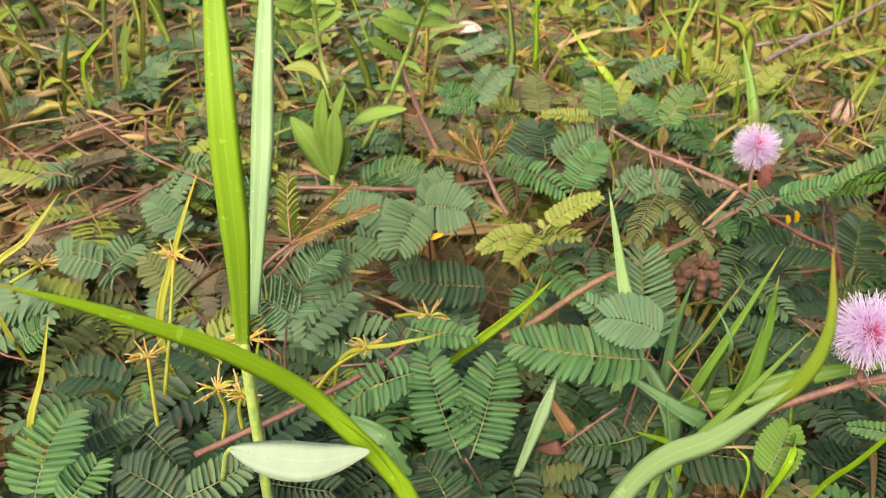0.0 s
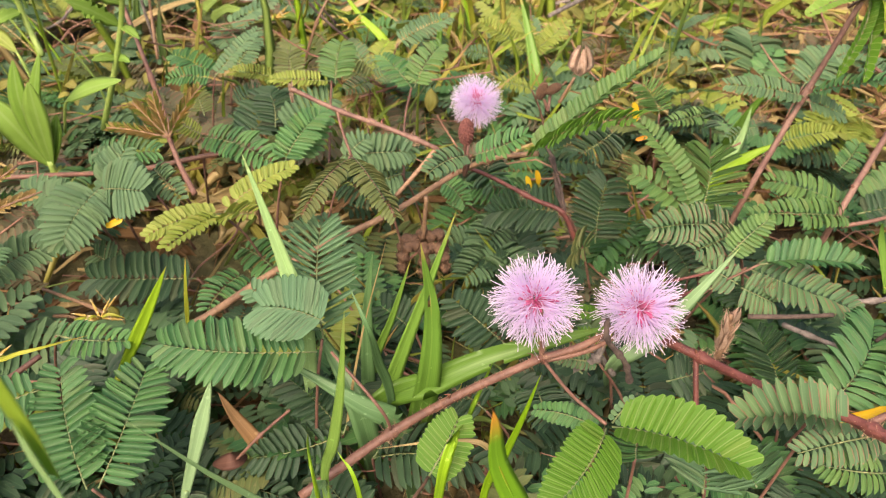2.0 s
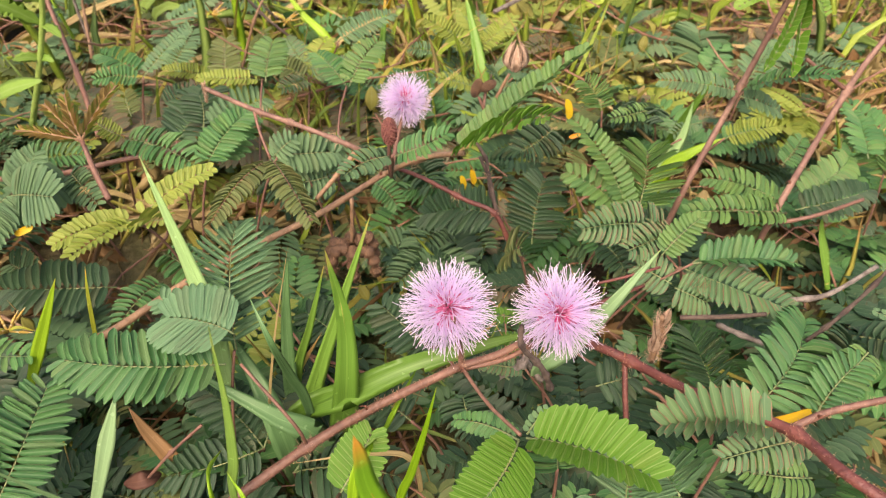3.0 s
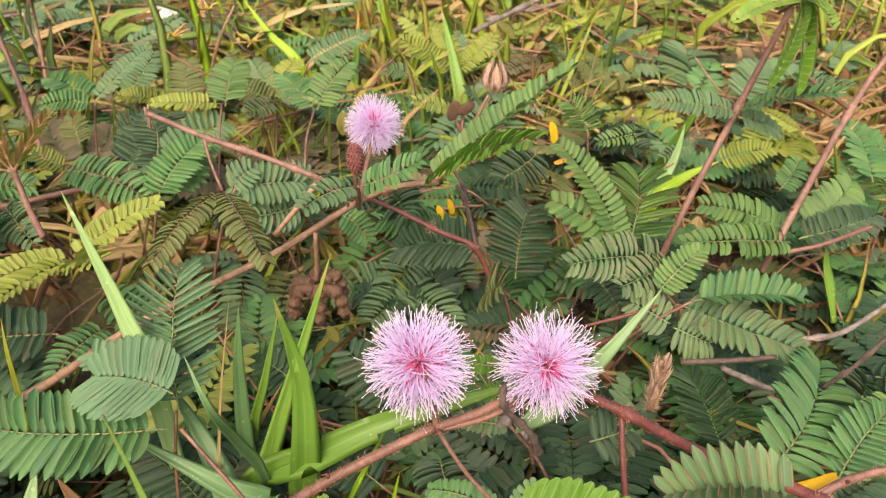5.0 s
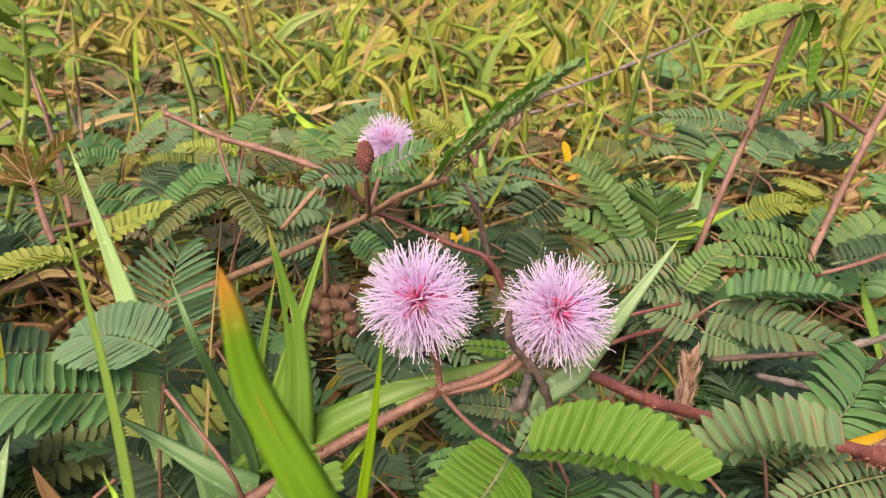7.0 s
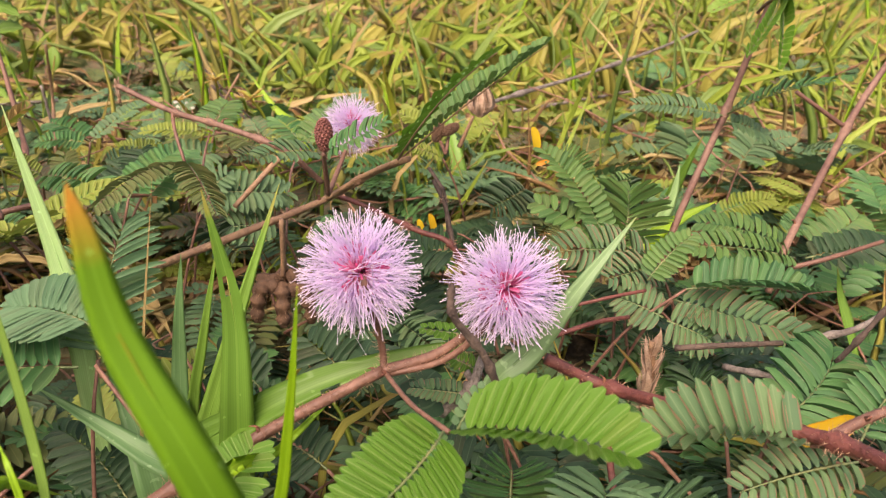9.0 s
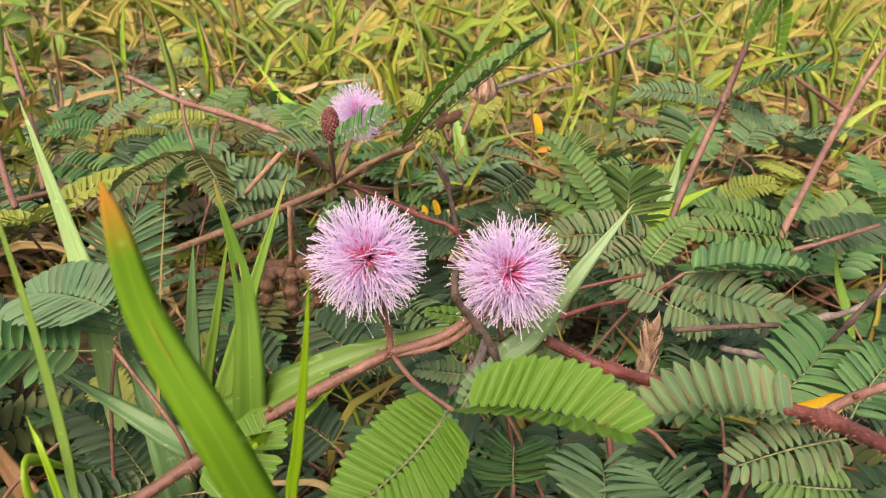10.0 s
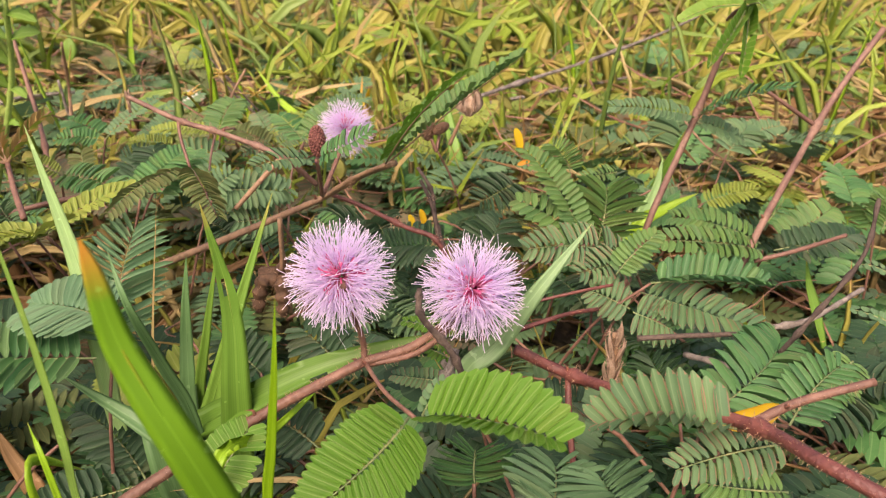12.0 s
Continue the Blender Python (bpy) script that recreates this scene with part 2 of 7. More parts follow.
BRISTLE = bark_material("bristle", (0.36, 0.20, 0.12), (0.50, 0.33, 0.20), 400.0, 0.6)
THORN = bark_material("thorn", (0.10, 0.035, 0.025), (0.28, 0.11, 0.06), 900.0, 0.5)
POD = bark_material("pod", (0.080, 0.043, 0.023), (0.150, 0.082, 0.042), 500.0, 0.7)
BUD = bark_material("bud", (0.16, 0.050, 0.045), (0.26, 0.10, 0.075), 900.0, 0.6)
WITHERED = bark_material("withered", (0.36, 0.235, 0.155), (0.52, 0.385, 0.28), 400.0, 0.8)
FILAMENT = strand_material("filament", [(0.0, (0.80, 0.20, 0.40)), (0.07, (0.88, 0.50, 0.74)), (0.18, (0.88, 0.69, 0.95)), (1.0, (0.92, 0.85, 1.0))], 0.5, 0.5)
ANTHER = strand_material("anther", [(0.0, (0.86, 0.78, 0.80)), (1.0, (0.90, 0.84, 0.82))])
FLORET = strand_material("floret", [(0.0, (0.55, 0.04, 0.16)), (1.0, (0.70, 0.09, 0.28))], 0.5, 0.4)
SPIKELET = blade_material("spikelet", (0.44, 0.29, 0.055), (0.58, 0.41, 0.11), (0.66, 0.54, 0.28), 0.7)


def soil_material():
    m, nodes, links, bsdf = shader("soil")
    big, small = noise_at(nodes, links, 14.0, 6.0), noise_at(nodes, links, 190.0, 6.0)
    body = mix(nodes, links, (0.036, 0.022, 0.014), (0.100, 0.066, 0.036), ramp_fac(nodes, links, big, 0.35, 0.7))
    body = mix(nodes, links, body, (0.20, 0.14, 0.075), calc(nodes, links, "MULTIPLY", ramp_fac(nodes, links, small, 0.5, 0.75), 0.7))
    body = mix(nodes, links, body, (0.085, 0.125, 0.028), calc(nodes, links, "MULTIPLY", ramp_fac(nodes, links, noise_at(nodes, links, 5.0, 6.0), 0.38, 0.62), 0.75))
    links.new(body, bsdf.inputs["Base Color"])
    bsdf.inputs["Roughness"].default_value = 0.95
    bump = nodes.new("ShaderNodeBump")
    bump.inputs["Strength"].default_value, bump.inputs["Distance"].default_value = 1.0, 0.004
    links.new(small, bump.inputs["Height"])
    links.new(bump.outputs[0], bsdf.inputs["Normal"])
    return m


SOIL = soil_material()


# ---- mesh building ----
class Shape:
    """Collects points, faces and uv, and makes one mesh of them."""

    def __init__(self):
        self.v, self.f, self.uv = [], [], []

    def add(self, points, faces, uvs):
        n = len(self.v)
        self.v += [tuple(p) for p in points]
        self.f += [tuple(i + n for i in f) for f in faces]
        self.uv += [uvs[i] for f in faces for i in f]

    def mesh(self, name, material, smooth=True):
        me = bpy.data.meshes.new(name)
        me.from_pydata(self.v, [], self.f)
        layer = me.uv_layers.new(name="UVMap")
        layer.data.foreach_set("uv", [c for p in self.uv for c in p])
        me.polygons.foreach_set("use_smooth", [smooth] * len(me.polygons))
        me.materials.append(material)
        me.update()
        return me


def part(name, shape, material, parent, label="", smooth=True):
    ob = new(name, shape if isinstance(shape, bpy.types.Mesh) else shape.mesh(name, material, smooth))
    ob.parent = parent
    if label:
        ob["label"] = label
    return ob


def thing(name, base, label, category, group="", kind=""):
    ob = new(name)
    ob.empty_display_size = 0.005
    ob.location = base
    return tagged(ob, label, category, group, kind)


def spline(points, n):
    """A smooth line through the points, n steps in all."""
    p = [Vector(q) for q in points]
    if len(p) == 2:
        return [p[0].lerp(p[1], i / n) for i in range(n + 1)]
    p = [2 * p[0] - p[1], *p, 2 * p[-1] - p[-2]]
    out = []
    for i in range(n + 1):
        s = i / n * (len(p) - 3)
        k = min(int(s), len(p) - 4)
        t = s - k
        a, b, c, d = p[k : k + 4]
        out.append(0.5 * ((2 * b) + (c - a) * t + (2 * a - 5 * b + 4 * c - d) * t * t + (3 * b - a - 3 * c + d) * t ** 3))
    return out


def axes_along(line):
    """For each point of a line: its direction and two sides, carried along without twisting."""
    out, side = [], None
    for i, p in enumerate(line):
        d = (line[min(i + 1, len(line) - 1)] - line[max(i - 1, 0)]).normalized()
        if side is None:
            side = d.orthogonal().normalized()
        side = (side - d * side.dot(d)).normalized()
        out.append((d, side, d.cross(side)))
    return out


def tube(shape, points, r0, r1, steps=12, sides=7, rough=0.0, rng=random, swell=()):
    """A tapered round stem along the points; rough: unevenness; swell: (place, size, extra) bulges at the nodes."""
    line = spline(points, steps)
    pts, faces, uvs = [], [], []
    for i, (p, (d, a, b)) in enumerate(zip(line, axes_along(line))):
        s = i / steps
        r = r0 + (r1 - r0) * s
        r *= 1 + sum(e * math.exp(-(((s - c) / w) ** 2)) for c, w, e in swell)
        for k in range(sides):
            w = 2 * math.pi * k / sides
            q = r * (1 + rough * rng.uniform(-1, 1))
            pts.append(p + (a * math.cos(w) + b * math.sin(w)) * q)
            uvs.append((k / sides, s))
    for i in range(steps):
        for k in range(sides):
            j = (k + 1) % sides
            faces.append((i * sides + k, i * sides + j, (i + 1) * sides + j, (i + 1) * sides + k))
    faces += [tuple(range(sides))[::-1], tuple(steps * sides + k for k in range(sides))]
    shape.add(pts, faces, uvs)
    return line


def ribbon(shape, points, width, facing=(0, -0.5, 1), fold=0.25, steps=14, widest=0.35, foot=0.55, thick=0.00018, blunt=1.4, hole=None):
    """A grass blade: a folded, solid strip with a keel, widest part-way up and running out to a point; hole: a bitten cell."""
    line = spline(points, steps)
    pts, faces, uvs = [], [], []
    for i, p in enumerate(line):
        s = i / steps
        d = (line[min(i + 1, steps)] - line[max(i - 1, 0)]).normalized()
        n = Vector(facing)
        n = (n - d * n.dot(d)).normalized()
        side = d.cross(n)
        w = foot + (1 - foot) * min(1, s / widest) if s < widest else (1 - ((s - widest) / (1 - widest)) ** blunt) ** 0.9
        w = max(w, 0.02) * width / 2
        pts += [p - side * w + n * w * fold * 2, p - side * w * 0.5 + n * w * fold * 0.9, p, p + side * w * 0.5 + n * w * fold * 0.9, p + side * w + n * w * fold * 2, p - n * thick]
        uvs += [(0, s), (0.25, s), (0.5, s), (0.75, s), (1, s), (0.5, s)]
    for i in range(steps):
        a, b = i * 6, i * 6 + 6
        if hole and i == hole[0]:
            faces += [(a + k, a + k + 1, b + k + 1, b + k) for k in range(4) if k != hole[1]]
            continue
        for k in range(5):
            faces.append((a + k, a + k + 1, b + k + 1, b + k))
        faces.append((a + 5, a, b, b + 5))
    shape.add(pts, faces, uvs)


def leaflet_points(rows, bend=0.06, cup=0.10, skew=0.06, blunt=0.72):
    """One leaflet, 1 long in x and 1 wide in y: oblong, uneven at the foot, blunt at the tip, cupped along its vein."""
    pts, faces, uvs = [], [], []
    for i in range(rows + 1):
        s = i / rows
        w = 0.5 * min(1.0, 0.40 + 0.60 * (s / 0.22) ** 0.7) * (0.90 + 0.10 * math.sin(s * math.pi)) * math.sqrt(max(0.0, 1 - max(0.0, (s - blunt) / (1.005 - blunt)) ** 2)) + 0.01
        z = -bend * s * s
        mid = skew * math.sin(s * math.pi)
        pts += [(s, -w + mid, z + cup * w), (s, mid, z), (s, w + mid, z + cup * w)]
        uvs += [(0.5 - w, s), (0.5, s), (0.5 + w, s)]
    for i in range(rows):
        for k in range(2):
            a = i * 3 + k
            faces.append((a, a + 3, a + 4, a + 1))
    return pts, faces, uvs


LEAFLETS = {}


def leaflet_mesh(material, kind):
    if (material.name, kind) not in LEAFLETS:
        s = Shape()
        s.add(*leaflet_points(7, (0.05, 0.14, 0.02, 0.09, 0.10)[kind], (0.32, 0.20, 0.42, 0.28, 0.10)[kind], (0.06, 0.03, 0.09, 0.05, 0.02)[kind], 0.90 if kind == 4 else 0.72))
        LEAFLETS[material.name, kind] = s.mesh("leaflet", material)
    return LEAFLETS[material.name, kind]


def pinna_frame(base, tip, facing):
    b, t = Vector(base), Vector(tip)
    x = (t - b).normalized()
    z = Vector(facing)
    z = (z - x * z.dot(x)).normalized()
    y = z.cross(x)
    m = Matrix((x, y, z)).transposed().to_4x4()
    m.translation = b
    return m, (t - b).length


def rachis_at(length, s, arch, bow):
    """A place on the curved rib of a pinna and the way it runs there."""
    p = Vector((length * s, bow * length * 4 * s * (1 - s), arch * length * 4 * s * (1 - s)))
    return p, Vector((1, bow * 4 * (1 - 2 * s), arch * 4 * (1 - 2 * s))).normalized()


def leaflet_places(length, half, pairs, fold, arch, bow, rng, angle=66, twist=14, start=0.06, gap=1.0):
    """The poses of the leaflets of one pinna, two by two along its rib: short at the foot, longest in the middle, swept forward at the tip."""
    out = []
    end = length - 0.50 * half
    step = end * (1 - start) / pairs
    lean = rng.uniform(-6, 6)
    packed = gap > 1.18
    loose = 0.25 if packed else 1.0
    if fold > 28 or packed:
        twist *= 0.3
    for i in range(pairs):
        s = start + (1 - start) * (i + 0.5) / pairs
        phi = radians(angle + 12 - 52 * max(0, s - 0.30) ** 1.5)
        size = (0.62 + 0.38 * math.sin(min(1, s / 0.38) * math.pi / 2)) * (1 - 0.50 * max(0, (s - 0.55) / 0.45) ** 1.7)
        here, along = rachis_at(end, s, arch, bow)
        across = Vector((-along.y, along.x, 0)).normalized()
        above = along.cross(across)
        for side in (1, -1):
            if rng.random() < 0.012:
                continue
            l = half / math.sin(radians(angle)) * size * (1 + loose * rng.uniform(-0.08, 0.05))
            w = step * math.sin(max(phi, 0.9)) * gap * rng.uniform(1.10, 1.26)
            f = radians(fold + lean * side * loose + loose * rng.uniform(-6, 6))
            p = phi + radians(loose * rng.uniform(-4, 4))
            d = along * math.cos(p) + across * side * math.sin(p) * math.cos(f) + above * math.sin(p) * math.sin(f)
            n = above * math.cos(f) - across * side * math.sin(f)
            n = (n - d * n.dot(d)).normalized()
            n = Matrix.Rotation(radians(-side * (twist + loose * rng.uniform(-6, 6))), 3, d) @ n
            y = n.cross(d)
            m = Matrix((d * l, y * w, n * l)).transposed().to_4x4()
            m.translation = here + across * side * 0.0002 + above * 0.0002
            out.append(m)
    return out


def mimosa_frond(label, material, pinnae, petiole, seed, rib=RIB_GREEN, group="mimosa fronds", thick=0.00045, bark=STEM_RED):
    """A compound leaf: a petiole and feathered pinnae, each with its rib and its rows of leaflets.
    pinnae: (base, tip, half width, pairs, facing, fold, arch, material or None, leaflet width, sweep)."""
    rng = random.Random(seed)
    base = Vector(petiole[0])
    leaf = thing("mimosa_frond", base, label, "frond", group)
    s = Shape()
    tube(s, [Vector(p) - base for p in petiole], thick, thick * 0.84, 10, 6, 0.06, rng)
    part("petiole", s, bark, leaf)
    for b, t, half, pairs, facing, fold, arch, other, gap, sweep in pinnae:
        m, length = pinna_frame(Vector(b) - base, Vector(t) - base, facing)
        bow = rng.uniform(-0.06, 0.06)
        s = Shape()
        end = length - 0.50 * half
        if b[1] > 0.235:
            gap, pairs = gap * 0.82, round(pairs * 1.15)
        if gap <= 1.18:
            pairs = max(pairs, min(round(3.6 * end / half), round(pairs * 1.3)))
        tube(s, [rachis_at(end, k / 5, arch, bow)[0] for k in range(6)], 0.00026, 0.00010, 8, 5)
        pinna = part("pinna", s, rib, leaf)
        pinna.matrix_basis = m
        for q in leaflet_places(length, half, pairs, fold, arch, bow, rng, sweep, gap=gap):
            ob = part("leaflet", leaflet_mesh(other or material, 4 if gap > 1.3 else rng.randrange(4)), None, pinna)
            ob.matrix_basis = q
    return leaf


def bristles(shape, line, radius, count, length, rng, spread=0.6):
    for _ in range(count):
        k = rng.randrange(len(line) - 1)
        p = line[k].lerp(line[k + 1], rng.random())
        d = (line[k + 1] - line[k]).normalized()
        a = d.orthogonal().normalized()
        a = Matrix.Rotation(rng.uniform(0, 2 * math.pi), 3, d) @ a
        out = (a + d * rng.uniform(-0.2, spread)).normalized()
        l = length * rng.uniform(0.5, 1.3)
        w = d.cross(a) * 0.00005
        p = p + a * radius * 0.9
        shape.add([p - w, p + w, p + d * 0.00009, p + out * l], [(0, 1, 3), (1, 2, 3), (2, 0, 3)], [(0, 0), (1, 0), (0.5, 0), (0.5, 1)])


def mimosa_runner(label, points, r0, r1, material, seed, hair=0, nodes=(), thorns=(), hair_length=0.0009):
    """A creeping stem with swollen nodes, bristles and hooked thorns; thorns: places along it."""
    rng = random.Random(seed)
    base = Vector(points[0])
    stem = thing("mimosa_runner", base, label, "vine", "mimosa runners")
    s = Shape()
    steps = 10 * (len(points) - 1)
    line = tube(s, [Vector(p) - base for p in points], r0, r1, steps, 9, 0.05, rng, [(c, 0.018, 0.55) for c in nodes])
    part("stalk", s, material, stem)
    if hair:
        s = Shape()
        bristles(s, line, (r0 + r1) / 2, hair, hair_length, rng)
        part("bristles", s, BRISTLE, stem, "fine tan bristles", False)
    for c in nodes:
        s = Shape()
        k = min(int(c * steps), steps - 1)
        near = line[max(0, k - 1) : k + 2]
        bristles(s, near, (r0 + r1) / 2 * 1.3, 34, 0.0019, rng, 1.0)
        part("node_tuft", s, BRISTLE, stem, "tuft of tan bracts at a node", False)
    for c in thorns:
        k = min(int(c * steps), steps - 1)
        d = (line[k + 1] - line[k]).normalized()
        for turn in (rng.uniform(0, 6.28),):
            a = Matrix.Rotation(turn, 3, d) @ d.orthogonal().normalized()
            p = line[k] + a * r0 * 0.8
            s = Shape()
            tube(s, [p, p + a * 0.0011 + d * 0.0002, p + a * 0.0019 - d * 0.0008], 0.00045, 0.00004, 6, 6)
            part("thorn", s, THORN, stem, "dark hooked thorn")
    return stem


def flower(label, centre, radius, stalk, seed, count=840, squash=1.0, up=(0, 0, 1)):
    """A round mimosa head: a stalk, a knot of deep pink florets, and a ball of fine filaments with pale anthers."""
    rng = random.Random(seed)
    base = Vector(stalk[0])
    head = thing("mimosa_flower", base, label, "flower", "mimosa flowers")
    s = Shape()
    line = tube(s, [Vector(p) - base for p in stalk], 0.00065, 0.00055, 12, 7, 0.05, rng)
    part("stalk", s, STEM_RED, head)
    s = Shape()
    bristles(s, line, 0.0006, 70, 0.0013, rng)
    part("stalk_hairs", s, BRISTLE, head, "", False)
    c = Vector(centre) - base
    upward = Vector(up).normalized()
    knot, threads, tips = Shape(), Shape(), Shape()
    golden = math.pi * (3 - math.sqrt(5))
    turn = Vector((0, 0, 1)).rotation_difference(upward)
    for i in range(120):
        z = 1 - 2 * (i + 0.5) / 120
        q = math.sqrt(1 - z * z)
        d = (turn @ Vector((q * math.cos(i * golden), q * math.sin(i * golden), z)) + Vector((rng.gauss(0, 0.26), rng.gauss(0, 0.26), rng.gauss(0, 0.26)))).normalized()
        w = rng.uniform(0.00020, 0.00034)
        a = d.orthogonal().normalized() * w
        b = d.cross(a)
        p = c + d * radius * 0.13
        t = c + d * radius * rng.uniform(0.30, 0.54)
        pts = [p + a, p + b, p - a, p - b, t + a * 0.8, t + b * 0.8, t - a * 0.8, t - b * 0.8, t + d * 0.0003]
        knot.add(pts, [(0, 1, 5, 4), (1, 2, 6, 5), (2, 3, 7, 6), (3, 0, 4, 7), (4, 5, 8), (5, 6, 8), (6, 7, 8), (7, 4, 8)], [(0, 0)] * 4 + [(0, 0.8)] * 4 + [(0, 1)])
    for i in range(count):
        z = 1 - 1.93 * (i + 0.5) / count
        q = math.sqrt(max(0, 1 - z * z))
        w = i * golden + rng.uniform(-0.12, 0.12)
        d = turn @ Vector((q * math.cos(w), q * math.sin(w), z + rng.uniform(-0.06, 0.06))).normalized()
        if rng.random() < (0.88 if z > 0.88 else 0.55 if z > 0.76 else 0.0):
            continue
        bend = Vector((rng.gauss(0, 1), rng.gauss(0, 1), rng.gauss(0, 1))) * 0.23 * radius
        bend -= d * bend.dot(d)
        reach = radius * (rng.uniform(0.88, 0.99) if rng.random() < 0.75 else rng.uniform(0.6, 0.92))
        reach *= 1 + (squash - 1) * abs(d.dot(upward))
        p0 = c + d * radius * 0.22
        p1 = c + d * reach * 0.6 + bend * 0.8 * rng.uniform(-1.2, 1)
        p2 = c + d * reach + bend
        r = rng.uniform(0.000075, 0.000105)
        pts, uvs, faces = [], [], []
        a = d.orthogonal().normalized()
        b = d.cross(a)
        for k in range(5):
            t = k / 4
            p = (1 - t) ** 2 * p0 + 2 * t * (1 - t) * p1 + t * t * p2
            for j in range(3):
                v = 2 * math.pi * j / 3
                pts.append(p + (a * math.cos(v) + b * math.sin(v)) * r * (1.15 - 0.35 * t))
                uvs.append((j / 3, t))
        for k in range(4):
            for j in range(3):
                faces.append((k * 3 + j, k * 3 + (j + 1) % 3, k * 3 + 3 + (j + 1) % 3, k * 3 + 3 + j))
        threads.add(pts, faces, uvs)
        e = 0.00015
        tips.add([p2 + a * e, p2 + b * e, p2 - a * e, p2 - b * e, p2 + d * e, p2 - d * e],
                 [(0, 1, 4), (1, 2, 4), (2, 3, 4), (3, 0, 4), (1, 0, 5), (2, 1, 5), (3, 2, 5), (0, 3, 5)], [(0, 0.5)] * 6)
    tagged(part("floret_knot", knot, FLORET, head, "deep pink floret knot"), kind="stuff")
    tagged(part("filament_ball", threads, FILAMENT, head, "lilac pink hair-fine filaments"), kind="stuff")
    tagged(part("anther_speckle", tips, ANTHER, head, "tiny pale anther tips"), kind="stuff")
    return head


def flower_bud(label, centre, axis, length, stalk, seed, material=BUD):
    """A closed head: an egg of packed, knobbly florets on a short stalk."""
    base = Vector(stalk[0])
    bud = thing("flower_bud", base, label, "bud", "mimosa buds")
    s = Shape()
    tube(s, [Vector(p) - base for p in stalk], 0.0006, 0.0005, 8, 6)
    part("stalk", s, STEM_RED, bud)
    c, ax = Vector(centre) - base, Vector(axis).normalized()
    a = ax.orthogonal().normalized()
    b = ax.cross(a)
    s = Shape()
    golden = math.pi * (3 - math.sqrt(5))
    for i in range(130):
        z = 1 - 2 * (i + 0.5) / 130
        q = math.sqrt(1 - z * z)
        w = i * golden
        n = a * q * math.cos(w) + b * q * math.sin(w) + ax * z
        p = c + (a * q * math.cos(w) + b * q * math.sin(w)) * length * 0.26 + ax * z * length * 0.5
        t1 = n.orthogonal().normalized() * 0.00042
        t2 = n.cross(t1)
        top = p + n * 0.00022
        s.add([p + t1, p + t2, p - t1, p - t2, top + t1 * 0.5, top + t2 * 0.5, top - t1 * 0.5, top - t2 * 0.5, p - n * 0.0006],
              [(0, 1, 5, 4), (1, 2, 6, 5), (2, 3, 7, 6), (3, 0, 4, 7), (4, 5, 6, 7), (1, 0, 8), (2, 1, 8), (3, 2, 8), (0, 3, 8)], [(0, 0)] * 4 + [(0, 1)] * 5)
    tagged(part("floret_cone", s, material, bud), kind="stuff")
    s = Shape()
    ring = spline([c - ax * length * 0.47, c, c + ax * length * 0.47], 8)
    pts, faces, uvs = [], [], []
    for i, p in enumerate(ring):
        r = length * 0.245 * math.sqrt(max(0.01, 1 - (2 * i / 8 - 1) ** 2))
        for k in range(8):
            pts.append(p + (a * math.cos(k * math.pi / 4) + b * math.sin(k * math.pi / 4)) * r)
            uvs.append((k / 8, i / 8))
    for i in range(8):
        for k in range(8):
            faces.append((i * 8 + k, i * 8 + (k + 1) % 8, i * 8 + 8 + (k + 1) % 8, i * 8 + 8 + k))
    s.add(pts, faces, uvs)
    part("core", s, material, bud)
    return bud


def grass_shoot(label, points, width, material, facing=(0, -0.6, 1), fold=0.2, widest=0.35, foot=0.55, blunt=1.4, hole=None):
    """One shoot of grass: its blade, the keel along its back and the sheath at its foot."""
    base = Vector(points[0])
    shoot = thing("grass_shoot", base, label, "grass", "grass shoots")
    pts = [Vector(p) - base for p in points]
    s = Shape()
    ribbon(s, pts, width, facing, fold, 22, widest, foot, 0.0002, blunt, hole)
    part("blade", s, material, shoot)
    s = Shape()
    line = spline(pts, 22)[:19]
    tube(s, [p + Vector((0, 0.00012, -0.00016)) for p in line[::3]], width * 0.035 + 0.00012, 0.00008, 12, 5)
    part("keel", s, material, shoot)
    s = Shape()
    tube(s, [pts[0] - (pts[1] - pts[0]) * 0.12, pts[0], pts[0] + (pts[1] - pts[0]) * 0.08], width * 0.30, width * 0.24, 5, 7)
    part("sheath", s, material, shoot)
    return shoot


def twig(label, points, r0, r1, material, seed, knobs=(), side_twigs=()):
    rng = random.Random(seed)
    base = Vector(points[0])
    ob = thing("twig", base, label, "twig", "dry twigs")
    s = Shape()
    steps = 9 * (len(points) - 1)
    tube(s, [Vector(p) - base for p in points], r0, r1, steps, 8, 0.13, rng, [(c, 0.03, 0.7) for c in knobs])
    part("wood", s, material, ob)
    for pts, r in side_twigs:
        s = Shape()
        tube(s, [Vector(p) - base for p in pts], r, r * 0.6, 8, 6, 0.12, rng)
        part("side_twig", s, material, ob)
    return ob


def dry_pod(label, centre, stalk, seed):
    """An opened seed head: a stalk and dry, curled husks."""
    rng = random.Random(seed)
    base, c = Vector(stalk[0]), Vector(centre) - Vector(stalk[0])
    pod = thing("dry_seed_head", base, label, "seed head")
    s = Shape()
    tube(s, [Vector(p) - base for p in stalk], 0.0007, 0.0005, 8, 6, 0.08, rng)
    part("stalk", s, STEM_TAN, pod)
    for i in range(7):
        w = i * 0.9 + rng.uniform(-0.2, 0.2)
        o = Vector((math.cos(w), math.sin(w), 0))
        s = Shape()
        ribbon(s, [c - Vector((0, 0, 0.004)), c + o * 0.0026, c + o * 0.0016 + Vector((0, 0, 0.0062))], 0.0034, o, 0.5, 8, 0.5, 0.4)
        part("husk", s, WITHERED, pod)
    return pod


